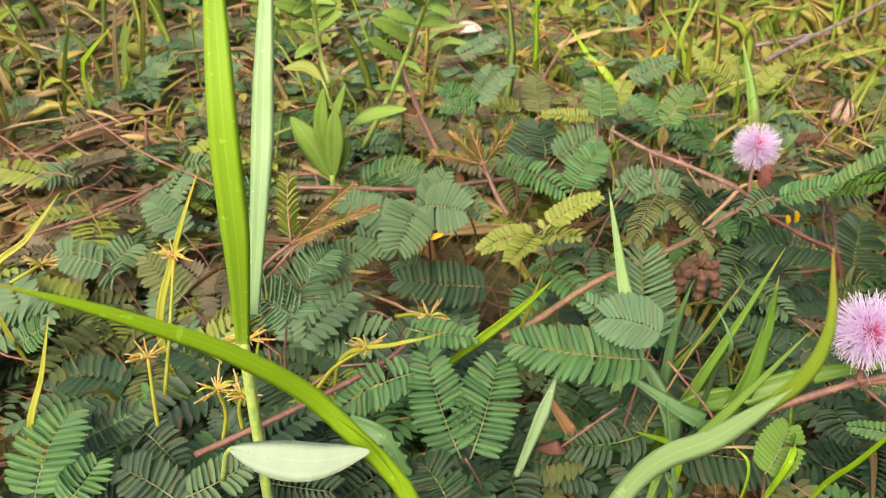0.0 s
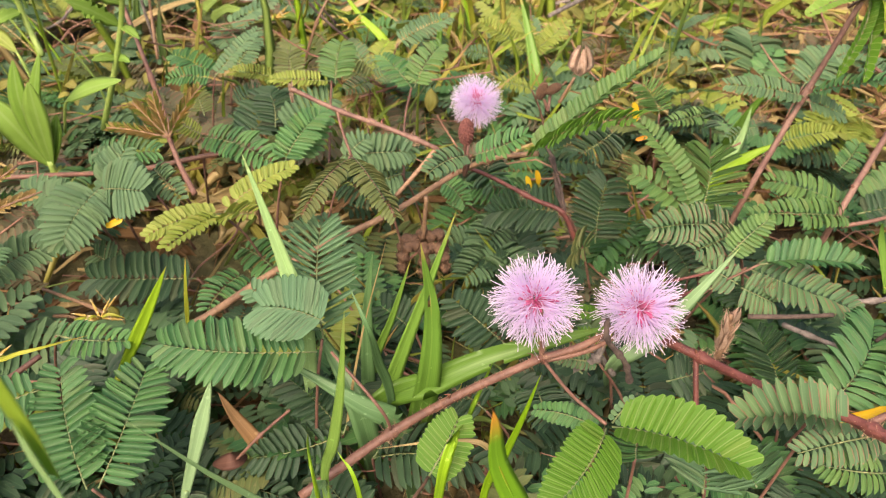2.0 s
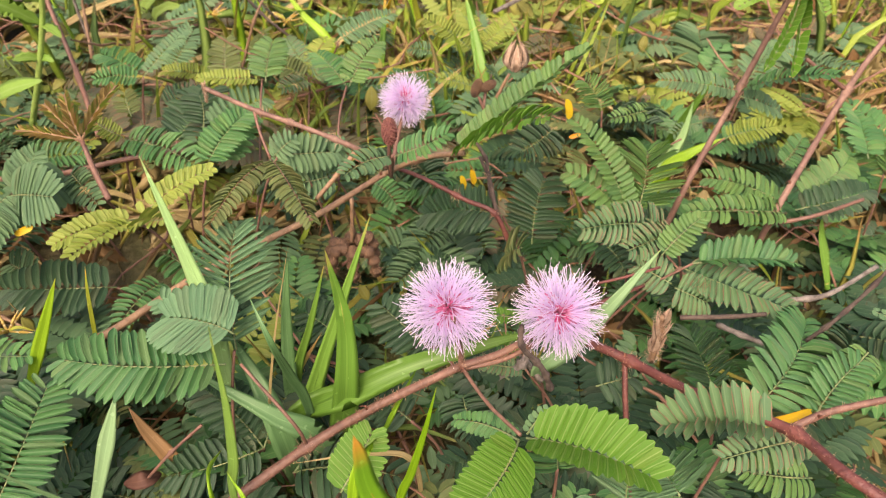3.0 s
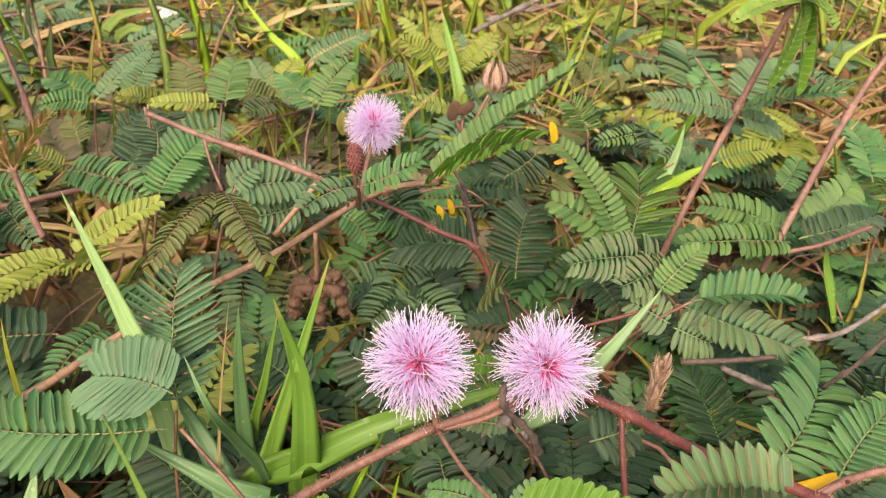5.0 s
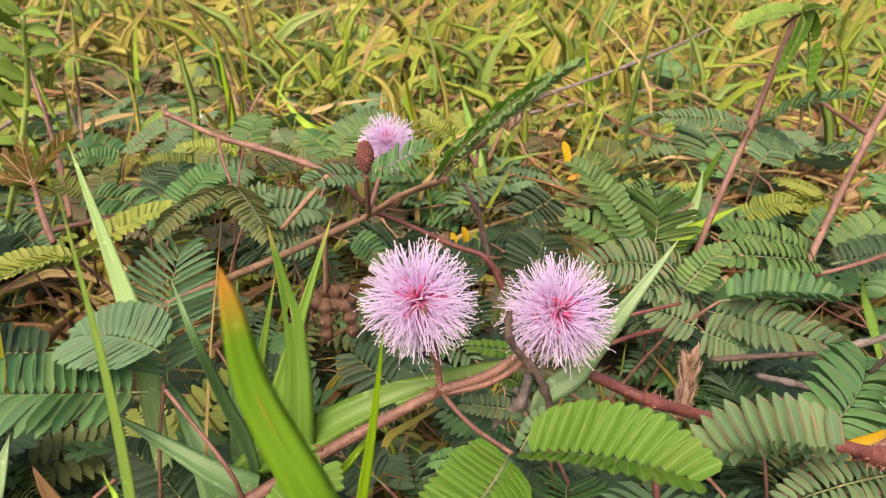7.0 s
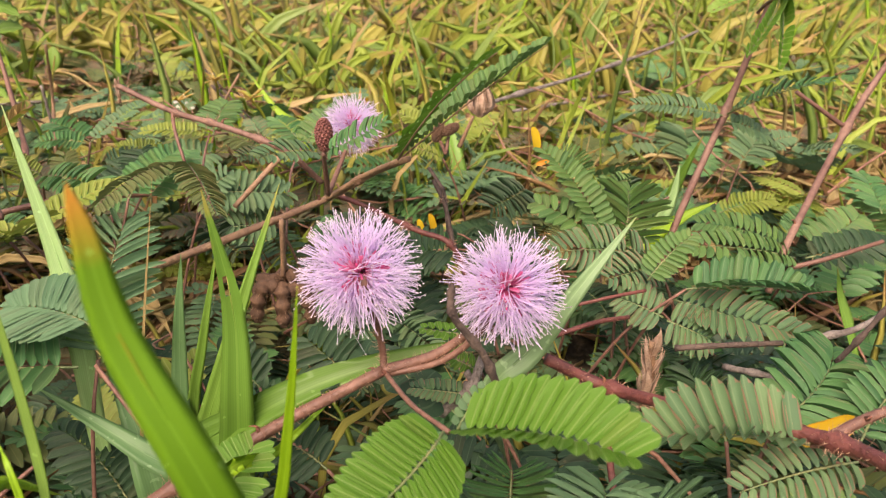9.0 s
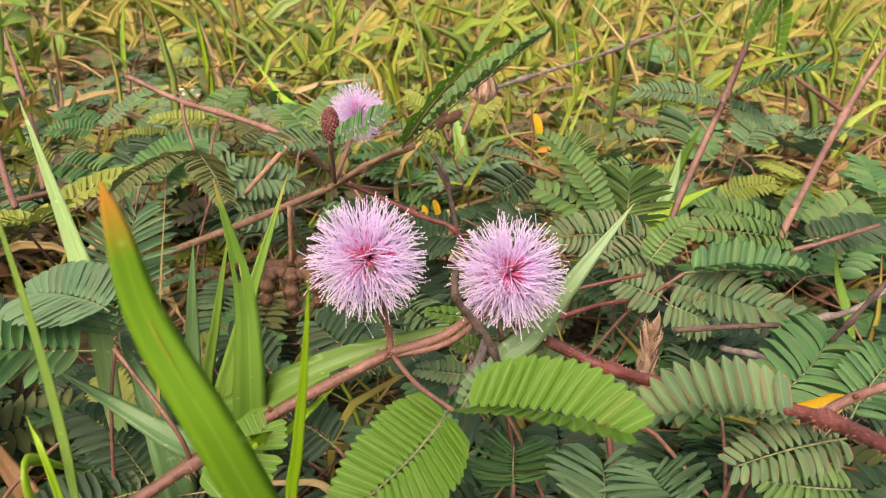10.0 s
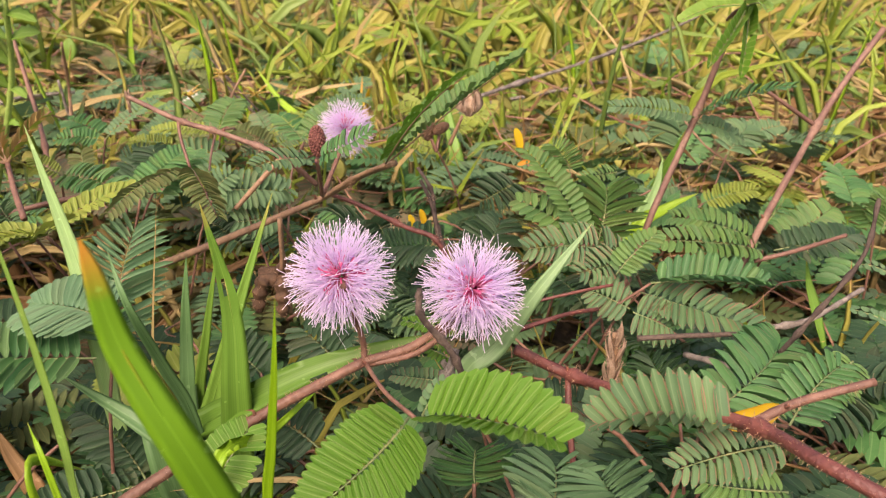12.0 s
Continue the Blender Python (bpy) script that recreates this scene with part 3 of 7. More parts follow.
def seed_cluster(label, centre, stalk, seed):
    """A hanging bunch of jointed, bristly pods."""
    rng = random.Random(seed)
    base, c = Vector(stalk[0]), Vector(centre) - Vector(stalk[0])
    bunch = thing("seed_pod_cluster", base, label, "seed pods")
    s = Shape()
    tube(s, [*(Vector(p) - base for p in stalk), c + Vector((0, 0, 0.004))], 0.0006, 0.0006, 10, 6, 0.06, rng)
    part("stalk", s, STEM_TAN, bunch)
    for i in range(6):
        w = i * 1.05 + 0.5
        o = Vector((math.cos(w), 0.6 * math.sin(w), 0))
        a = c + o * 0.0012 + Vector((0, 0, 0.003 - 0.0006 * i))
        down = Vector((0, 0, -1))
        s, hairs = Shape(), Shape()
        line = tube(s, [a, a + o * 0.0040 + Vector((0, 0, 0.0008)), a + o * 0.0062 + down * 0.0034, a + o * 0.0066 + down * 0.0085], 0.0012, 0.0010, 30, 9, 0.04, rng,
                    [(0.14, 0.085, 0.85), (0.38, 0.085, 0.95), (0.62, 0.085, 0.95), (0.86, 0.08, 0.85)])
        pod = part("pod", s, POD, bunch)
        bristles(hairs, line, 0.0017, 70, 0.0013, rng)
        part("pod_bristles", hairs, BRISTLE, pod, "", False)
    return bunch


def withered_tuft(label, centre, seed, size=1.0):
    """A dried, shaggy remnant: limp scales and hairs round a core."""
    rng = random.Random(seed)
    c = Vector(centre)
    ob = thing("withered_tuft", c, label, "dry flower")
    s = Shape()
    line = tube(s, [(0, 0, -0.014), (0.0005, 0, -0.004), (0, 0.0006, 0.004)], 0.0011, 0.0007, 10, 7, 0.2, rng)
    part("core", s, STEM_TAN, ob)
    s = Shape()
    bristles(s, line, 0.0011, 520, 0.0022, rng, 1.4)
    part("dry_hairs", s, WITHERED, ob, "", False)
    for i in range(17):
        w = i * 2.4 + rng.uniform(-0.4, 0.4)
        o = Vector((math.cos(w), math.sin(w), 0))
        z = Vector((0, 0, -0.012 + 0.0008 * i + rng.uniform(-0.001, 0.001)))
        out, rise = rng.uniform(0.0016, 0.0034), rng.uniform(0.0045, 0.0085)
        s = Shape()
        ribbon(s, [z + o * 0.0006, z + o * 0.0019 + Vector((0, 0, rise * 0.5)), z + o * out + Vector((rng.uniform(-1, 1) * 0.001, 0, rise))], rng.uniform(0.0012, 0.0022), (o.x, o.y, 0.3), rng.uniform(-0.4, 0.3), 8)
        part("scale", s, WITHERED, ob)
    ob.scale = (size, size, size)
    return ob


def folded_leaf(label, base, tips, stalk, seed, opening=()):
    """A young compound leaf whose pinnae are still folded into thin, pleated strips; opening: those that begin to spread."""
    rng = random.Random(seed)
    root = Vector(stalk[0])
    leaf = thing("young_mimosa_leaf", root, label, "leaf", "young mimosa leaves")
    s = Shape()
    line = tube(s, [Vector(p) - root for p in stalk], 0.0009, 0.0007, 12, 7, 0.05, rng)
    part("petiole", s, STEM_RED, leaf)
    s = Shape()
    bristles(s, line, 0.0008, 60, 0.0014, rng)
    part("petiole_hairs", s, BRISTLE, leaf, "", False)
    b = Vector(base) - root
    for count, tip in enumerate(tips):
        t = Vector(tip) - root
        spread, tint = (0.75, LEAF_YOUNG) if count in opening else (0.36, LEAF_BROWN)
        m, length = pinna_frame(b, t, (0, -0.8, 0.8))
        s = Shape()
        tube(s, [(length * k / 5, 0, 0.10 * length * math.sin(k / 5 * math.pi)) for k in range(6)], 0.0005, 0.0003, 8, 5)
        pinna = part("pinna", s, STEM_TAN, leaf)
        pinna.matrix_basis = m
        pairs = 19
        for i in range(pairs):
            u = 0.06 + 0.94 * (i + 0.5) / pairs
            for side in (1, -1):
                d = Vector((0.80, side * spread, 0.28)).normalized()
                n = Vector((0, -side, 0.35))
                n = (n - d * n.dot(d)).normalized()
                y = n.cross(d)
                l, w = (0.0046 + 0.002 * (spread > 0.7)) * (0.75 + 0.7 * u - 0.9 * u * u), 0.0019
                q = Matrix((d * l, y * w, n * l)).transposed().to_4x4()
                q.translation = Vector((length * u * 0.92, side * 0.0003, 0.10 * length * math.sin(u * math.pi)))
                part("leaflet", leaflet_mesh(tint if rng.random() < 0.7 else LEAF_YOUNG, rng.randrange(3)), None, pinna).matrix_basis = q
    return leaf


def loose_leaflets(label, places, material, length, along=(0.25, -0.2, -1)):
    """Single coloured leaflets, one thing each."""
    for p in places:
        d = Vector(along).normalized()
        n = Vector((0.1, -1, 0.5))
        n = (n - d * n.dot(d)).normalized()
        y = n.cross(d)
        s = Shape()
        pts, faces, uvs = leaflet_points(8, 0.10, 0.2, 0.05)
        s.add([(d * x - d * 0.5 + y * yy * 0.36 + n * z) * length for x, yy, z in pts], faces, uvs)
        ob = new("withered_scrap", s.mesh("withered_scrap", material))
        ob.name = "withered_scrap"
        ob.location = p
        tagged(ob, label, "scrap", "withered scraps")


def broad_shape(points, width, facing=(0, -0.6, 1), steps=12, teeth=0.0):
    """An oval leaf with a cupped blade and a sunken midrib along the points."""
    s = Shape()
    line = spline(points, steps)
    pts, faces, uvs = [], [], []
    for i, p in enumerate(line):
        u = i / steps
        d = (line[min(i + 1, steps)] - line[max(i - 1, 0)]).normalized()
        n = Vector(facing)
        n = (n - d * n.dot(d)).normalized()
        side = d.cross(n)
        w = width / 2 * (math.sin(math.pi * min(1, u * 0.97 + 0.02)) ** 0.8) * (1 + teeth * (-1) ** i) + 0.0002
        for k, (x, z) in enumerate(((-1, 0.22), (-0.5, 0.10), (0, 0), (0.5, 0.10), (1, 0.22))):
            pts.append(p + side * w * x + n * w * z)
            uvs.append((0.5 + x / 2, u))
        pts.append(p - n * 0.0003)
        uvs.append((0.5, u))
    for i in range(steps):
        a, b = i * 6, i * 6 + 6
        for k in range(4):
            faces.append((a + k, a + k + 1, b + k + 1, b + k))
        faces += [(a + 5, a, b, b + 5), (a + 4, a + 5, b + 5, b + 4)]
    s.add(pts, faces, uvs)
    return s


def broad_leaf(label, points, width, material):
    base = Vector(points[0])
    ob = thing("broadleaf_sprig", base, label, "sprig")
    pts = [Vector(p) - base for p in points]
    part("leaf", broad_shape(pts, width), material, ob)
    s = Shape()
    tube(s, [p + Vector((0, 0.0001, -0.0003)) for p in pts], 0.00040, 0.00015, 10, 5)
    part("midrib", s, material, ob)
    s = Shape()
    tube(s, [pts[0] - (pts[1] - pts[0]) * 0.5 - Vector((0, 0, 0.012)), pts[0] - (pts[1] - pts[0]) * 0.2 - Vector((0, 0, 0.003)), pts[0]], 0.0007, 0.0005, 8, 6)
    part("stalk", s, STEM_GREEN, ob)
    return ob


def grass_stalk(label, culm, b, seed):
    """A jointed culm that carries two long upright blades."""
    rng = random.Random(seed)
    base = Vector(culm[0])
    ob = thing("grass_stalk", base, label, "grass")
    s = Shape()
    tube(s, [Vector(p) - base for p in culm], 0.0014, 0.0014, 14, 10, 0.02, rng, [(0.97, 0.03, 0.25)])
    part("culm", s, STEM_GREEN, ob)
    for pts, w, mat in ((b[0:5], 0.0056, GRASS_TALL), (b[5:10], 0.0050, GRASS_WAN)):
        s = Shape()
        ribbon(s, [Vector(p) - base for p in pts], w, (0.1, -1, 0.3), 0.08, 20, 0.3, 0.55, 0.0003, 2.2)
        part("blade", s, mat, ob)
    return ob


def sedge(label, p, seed):
    """A thin stem with a star of narrow bracts and clustered spikelets."""
    rng = random.Random(seed)
    base, top = Vector(p[0]), Vector(p[1]) - Vector(p[0])
    ob = thing("sedge", base, label, "sedge", "sedges")
    s = Shape()
    tube(s, [(0, 0, 0), top * 0.5 + Vector((rng.uniform(-1, 1) * 0.002, 0.001, 0)), top], 0.0007, 0.0005, 10, 6)
    part("stem", s, GRASS_YELLOW, ob)
    for i in range(3):
        w = rng.uniform(0, 6.28)
        o = Vector((math.cos(w), 0.6 * math.sin(w), rng.uniform(-0.2, 0.5)))
        s = Shape()
        ribbon(s, [top, top + o * 0.003 + Vector((0, 0, 0.001)), top + o * 0.0065 - Vector((0, 0, 0.001))], 0.0009, (0, -0.5, 1), 0.3, 8)
        part("bract", s, GRASS_YELLOW, ob)
    for i in range(13):
        w = rng.uniform(0, 6.28)
        o = Vector((math.cos(w), 0.7 * math.sin(w), rng.uniform(-0.1, 0.8))).normalized()
        reach = rng.choice((0.0, 0.0, 0.0022, 0.0036))
        s = Shape()
        a = top + o * reach
        if reach:
            tube(s, [top, a], 0.0003, 0.0003, 3, 4)
        tube(s, [a, a + o * 0.0020, a + o * 0.0040], 0.00038, 0.00012, 6, 5, 0.2, rng, [(0.4, 0.3, 0.4)])
        part("spikelet", s, SPIKELET, ob)
    return ob


def seedling(label, base, tips, seed):
    """A low tuft of spoon-shaped leaves."""
    rng = random.Random(seed)
    b = Vector(base)
    ob = thing("broadleaf_seedling", b, label, "seedling")
    s = Shape()
    tube(s, [(0, 0, -0.004), (0, 0, 0.006)], 0.0016, 0.0013, 4, 7)
    part("stem", s, STEM_GREEN, ob)
    for t, width in zip(tips, (0.0105, 0.0070, 0.0085, 0.0045, 0.0050)):
        v = Vector(t) - b
        foot = Vector((v.x * 0.08, v.y * 0.08, 0.004))
        mid = v * 0.55 + Vector((rng.uniform(-0.002, 0.002), -0.002, 0.004))
        part("leaf", broad_shape([foot, mid, v], width, (-v.x * 2, -1, 0.5), 12), LEAF_FRESH, ob)
    return ob


def weed(label, points, seed):
    """An upright weed: an angular stem with toothed leaves at its joints."""
    rng = random.Random(seed)
    base = Vector(points[0])
    ob = thing("green_weed", base, label, "weed", "green weeds")
    s = Shape()
    line = tube(s, [Vector(p) - base for p in points], 0.0014, 0.0010, 16, 6, 0.03, rng)
    part("stem", s, STEM_GREEN, ob)
    for k in (6, 9, 11, 13, 15, 16, 16):
        for side in (1, -1):
            if rng.random() < 0.25:
                continue
            w = rng.uniform(-1.0, 1.0)
            o = Vector((side * math.cos(w), -abs(math.sin(w)), rng.uniform(-0.1, 1.1)))
            l = rng.uniform(0.007, 0.018)
            p = line[k]
            part("leaf", broad_shape([p, p + o * l * 0.5, p + o * l - Vector((0, 0, 0.002))], l * rng.uniform(0.28, 0.46), (rng.uniform(-0.5, 0.5), -0.6, rng.uniform(0.2, 1)), 10, 0.16), LEAF_FRESH, ob)
    return ob


def bent_blade(label, points, width):
    """A blade bent at its middle: its upper part shows the green face, its lower part the pale back."""
    base = Vector(points[0])
    shoot = thing("grass_shoot", base, label, "grass", "grass shoots")
    pts = [Vector(p) - base for p in points]
    pts.insert(0, pts[0] + Vector((-0.004, 0.022, -0.09)))
    s = Shape()
    ribbon(s, pts[2:], width, (-0.25, -0.9, 0.3), 0.05, 20, 0.3, 0.6, 0.0002, 1.2)
    part("blade", s, GRASS_AGED, shoot)
    s = Shape()
    ribbon(s, [p + Vector((-0.0004, -0.0005, 0.0001)) for p in pts[:4]], width * 1.7, (-0.5, -0.8, 0.3), 0.04, 20, 0.5, 0.7, 0.0002, 1.5)
    part("pale_back", s, GRASS_PALE, shoot)
    return shoot


# ---- the plants ----
mimosa_runner("reddish-brown bristly mimosa stem creeping over leaves", [(0.0523, 0.1187, 0.0120), (0.0749, 0.1272, 0.0218), (0.0930, 0.1300, 0.0310), (0.1107, 0.1306, 0.0400)], 0.0012, 0.001, STEM_RED, 11, 340, (0.34,), (0.3, 0.62, 0.99))
mimosa_runner("reddish-brown mimosa stem tip with bristles", [(0.1107, 0.1306, 0.0400), (0.1204, 0.1311, 0.0426), (0.1291, 0.1307, 0.0495)], 0.001, 0.0007, STEM_RED, 12, 120, (0.02,), (0.03,))
mimosa_runner("thick dark red bristly mimosa stem", [(0.1430, 0.1413, 0.0332), (0.1541, 0.1373, 0.0286), (0.1625, 0.1200, 0.0350), (0.1751, 0.1033, 0.0407), (0.1772, 0.0890, 0.0455), (0.1835, 0.0790, 0.0455)], 0.0012, 0.0012, STEM_DARK, 13, 320, (0.22, 0.62), (0.2, 0.5, 0.8))
mimosa_runner("red bristly mimosa side stem", [(0.1751, 0.1033, 0.0407), (0.1830, 0.1040, 0.0440), (0.1952, 0.1025, 0.0485)], 0.0009, 0.0007, STEM_RED, 14, 110, (), (0.4,))
mimosa_runner("tan mimosa stem over dark leaves", [(0.0182, 0.1594, 0.0280), (0.0290, 0.1646, 0.0300), (0.0468, 0.1764, 0.0340), (0.0647, 0.1840, 0.0380), (0.0819, 0.1907, 0.0420), (0.1012, 0.2038, 0.0449), (0.1120, 0.1980, 0.0530), (0.1210, 0.1880, 0.0600)], 0.0011, 0.0008, STEM_TAN, 15, 90, (0.82,), (0.35, 0.7))
mimosa_runner("pink mimosa stem with a withered tip", [(0.1005, 0.1948, 0.0525), (0.0925, 0.1905, 0.0620), (0.0780, 0.1965, 0.0665), (0.0663, 0.2027, 0.0686), (0.0540, 0.2056, 0.0743)], 0.0007, 0.00065, STEM_PINK, 16, 90, (0.35, 0.55, 0.72), (0.5,))
mimosa_runner("orange-tan mimosa side stem", [(0.0925, 0.1905, 0.0615), (0.0875, 0.1875, 0.0570), (0.0808, 0.1851, 0.0505)], 0.0007, 0.0006, STEM_TAN, 17, 30, (), ())
mimosa_runner("dark brown knobbly mimosa stem", [(0.1027, 0.2071, 0.0450), (0.1112, 0.2052, 0.0420), (0.1240, 0.1970, 0.0380), (0.1319, 0.1920, 0.0360), (0.1370, 0.1894, 0.0260)], 0.0006, 0.0008, STEM_DARK, 18, 40, (0.45, 0.75), ())
mimosa_runner("dark brown dry mimosa stem", [(0.1327, 0.1919, 0.0360), (0.1314, 0.1980, 0.0440), (0.1287, 0.2016, 0.0500)], 0.0006, 0.0005, TWIG_DARK, 19, 0, (0.6,), ())
mimosa_runner("tall pinkish-tan mimosa stem in the grass", [(0.1880, 0.1960, 0.0060), (0.1957, 0.1986, 0.0361), (0.2082, 0.2057, 0.0639), (0.2125, 0.2062, 0.0800), (0.2160, 0.2066, 0.0930)], 0.00105, 0.0008, STEM_PINK, 20, 60, (0.52,), (0.3,))
mimosa_runner("tall pinkish-tan mimosa stem leaning over grass", [(0.2220, 0.1900, 0.0180), (0.2251, 0.1912, 0.0314), (0.2520, 0.2136, 0.0579), (0.2640, 0.2205, 0.0720), (0.2745, 0.2245, 0.0850)], 0.00105, 0.0009, STEM_PINK, 21, 60, (0.5,), (0.3,))
mimosa_runner("thin reddish mimosa side stem", [(0.2520, 0.2136, 0.0579), (0.2360, 0.2170, 0.0680)], 0.0007, 0.0006, STEM_RED, 22, 10, (), ())
mimosa_runner("thin reddish bristly mimosa runner", [(0.2513, 0.1878, 0.0330), (0.2354, 0.1856, 0.0300), (0.2245, 0.1880, 0.0260)], 0.0006, 0.0007, STEM_RED, 23, 30, (), ())
mimosa_runner("pink mimosa runner along the ground", [(-0.0681, 0.1218, 0.0200), (-0.0453, 0.1324, 0.0240), (-0.0300, 0.1402, 0.0270), (-0.0190, 0.1470, 0.0285), (-0.0109, 0.1542, 0.0300)], 0.001, 0.0007, STEM_RED, 24, 80, (0.76,), (0.5,))
mimosa_runner("faded pink mimosa runner", [(-0.0700, 0.2680, 0.0120), (-0.0430, 0.2630, 0.0150), (-0.0083, 0.2453, 0.0260), (0.0229, 0.2402, 0.0340), (0.0536, 0.2442, 0.0340)], 0.0009, 0.0009, STEM_RED, 25, 30, (), ())
mimosa_runner("dark red mimosa stem in shade", [(0.1462, 0.1533, 0.0300), (0.1588, 0.1573, 0.0310), (0.1687, 0.1622, 0.0290)], 0.0006, 0.0005, STEM_DARK, 26, 20, (), ())
mimosa_runner("thin dark red mimosa stem in shade", [(0.1527, 0.1595, 0.0340), (0.1628, 0.1594, 0.0360), (0.1716, 0.1616, 0.0360)], 0.0004, 0.0004, STEM_DARK, 27, 0, (), ())
mimosa_runner("red mimosa leaf stalk standing from a node", [(0.1541, 0.1373, 0.0286), (0.1529, 0.1304, 0.0220), (0.1530, 0.1238, 0.0120)], 0.0007, 0.0007, STEM_DARK, 28, 60, (), ())
mimosa_runner("pale pink mimosa runner in the weeds", [(-0.1705, 0.2416, 0.0060), (-0.1410, 0.2544, 0.0100), (-0.1172, 0.2831, 0.0120)], 0.0007, 0.0006, STEM_RED, 29, 10, (), ())
mimosa_runner("thin pink mimosa stem in the weeds", [(-0.0215, 0.2344, 0.0100), (-0.0316, 0.2208, 0.0120), (-0.0472, 0.2046, 0.0100)], 0.0006, 0.0005, STEM_RED, 30, 10, (), ())
flower("round lilac pink mimosa flower with deep pink centre", (0.1071, 0.1301, 0.0592), 0.0101, [(0.1107, 0.1306, 0.0400), (0.1105, 0.1312, 0.0450), (0.1075, 0.1262, 0.0600)], 501, up=(-0.1, -0.75, 0.55))
flower("round lilac pink mimosa flower on a bristly stalk", (0.1312, 0.1292, 0.0554), 0.0099, [(0.1115, 0.1302, 0.0395), (0.1208, 0.1300, 0.0416), (0.1273, 0.1286, 0.0480), (0.1304, 0.1285, 0.0535)], 502, up=(0.15, -0.72, 0.55))
flower("fluffy pink mimosa flower beside a dark bud", (0.1089, 0.2201, 0.0600), 0.0079, [(0.1020, 0.1970, 0.0488), (0.1050, 0.2090, 0.0520), (0.1087, 0.2195, 0.0580)], 503, squash=1.08, up=(0, -0.35, 1))
flower_bud("dark maroon unopened mimosa flower bud", (0.1016, 0.1940, 0.0645), (0, 0.1, 1), 0.0078, [(0.1018, 0.1958, 0.0490), (0.1014, 0.1942, 0.0570), (0.1015, 0.1940, 0.0610)], 504)
flower_bud("small brown mimosa flower bud", (0.1354, 0.2406, 0.0520), (0.3, 0, 1), 0.0064, [(0.1374, 0.2374, 0.0460), (0.1358, 0.2382, 0.0500)], 505, POD)
flower_bud("small brown mimosa flower bud, tilted", (0.1391, 0.2398, 0.0530), (0.9, 0, 0.5), 0.0058, [(0.1374, 0.2374, 0.0460), (0.1389, 0.2419, 0.0500)], 506, POD)
dry_pod("pale dry opened seed pod on a stalk", (0.1490, 0.2440, 0.0600), [(0.1422, 0.2410, 0.0470), (0.1461, 0.2398, 0.0570)], 507)
seed_cluster("cluster of brown bristly mimosa seed pods", (0.0894, 0.1942, 0.0240), [(0.0903, 0.1933, 0.0440), (0.0898, 0.1939, 0.0320)], 508)
withered_tuft("pale brown hairy withered flower head", (0.1683, 0.1480, 0.0270), 509, 0.95)
withered_tuft("orange-brown withered mimosa stem tip", (0.0540, 0.2056, 0.0743), 510, 0.30)
mimosa_frond("mimosa leaf with two wide green pinnae", LEAF_TEAL, [
        ((0.0585, 0.1394, 0.0390), (0.0167, 0.1494, 0.0360), 0.0083, 19, (0, -0.45, 1), 8, 0.06, None, 1.0, 64),
        ((0.0609, 0.1428, 0.0450), (0.0420, 0.1497, 0.0470), 0.0092, 13, (0.1, -0.2, 1), 8, 0.06, LEAF_SAGE, 1.5, 62),
    ], [(0.0749, 0.1272, 0.0218), (0.0725, 0.1272, 0.0310), (0.0619, 0.1381, 0.0400)], 31)
mimosa_frond("upright feathered sage-green mimosa leaf", LEAF_SAGE, [
        ((0.0596, 0.1478, 0.0345), (0.0606, 0.1752, 0.0550), 0.0093, 18, (0, -0.45, 1), 8, 0.02, None, 0.74, 58),
        ((0.0541, 0.1550, 0.0360), (0.0399, 0.1610, 0.0430), 0.0052, 9, (0, -0.45, 1), 8, 0.06, None, 1.0, 70),
    ], [(0.0548, 0.1406, 0.0020), (0.0571, 0.1434, 0.0230), (0.0594, 0.1463, 0.0360)], 32)
mimosa_frond("mimosa leaf with a pair of long green pinnae", LEAF_TEAL, [
        ((0.0050, 0.1215, 0.0190), (-0.0060, 0.1530, 0.0314), 0.0082, 18, (0, -0.45, 1), 8, 0.03, None, 0.95, 72),
        ((0.0075, 0.1215, 0.0190), (0.0172, 0.1510, 0.0315), 0.0090, 18, (0, -0.45, 1), 8, 0.03, None, 0.95, 72),
        ((-0.0080, 0.1438, 0.0290), (-0.0325, 0.1363, 0.0200), 0.0066, 11, (0, -0.45, 1), 8, 0.06, None, 1.0, 70),
    ], [(0.0113, 0.1221, 0.0040), (0.0090, 0.1215, 0.0120), (0.0062, 0.1214, 0.0190)], 33)
# shade over this low leaf is part of its dark colour
mimosa_frond("dark green mimosa leaf, shade put into its colour", LEAF_DARK_SHADED, [
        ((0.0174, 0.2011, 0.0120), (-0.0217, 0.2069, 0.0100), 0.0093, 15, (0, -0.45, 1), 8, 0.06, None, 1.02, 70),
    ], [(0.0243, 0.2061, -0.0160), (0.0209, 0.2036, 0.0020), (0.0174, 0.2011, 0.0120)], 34)
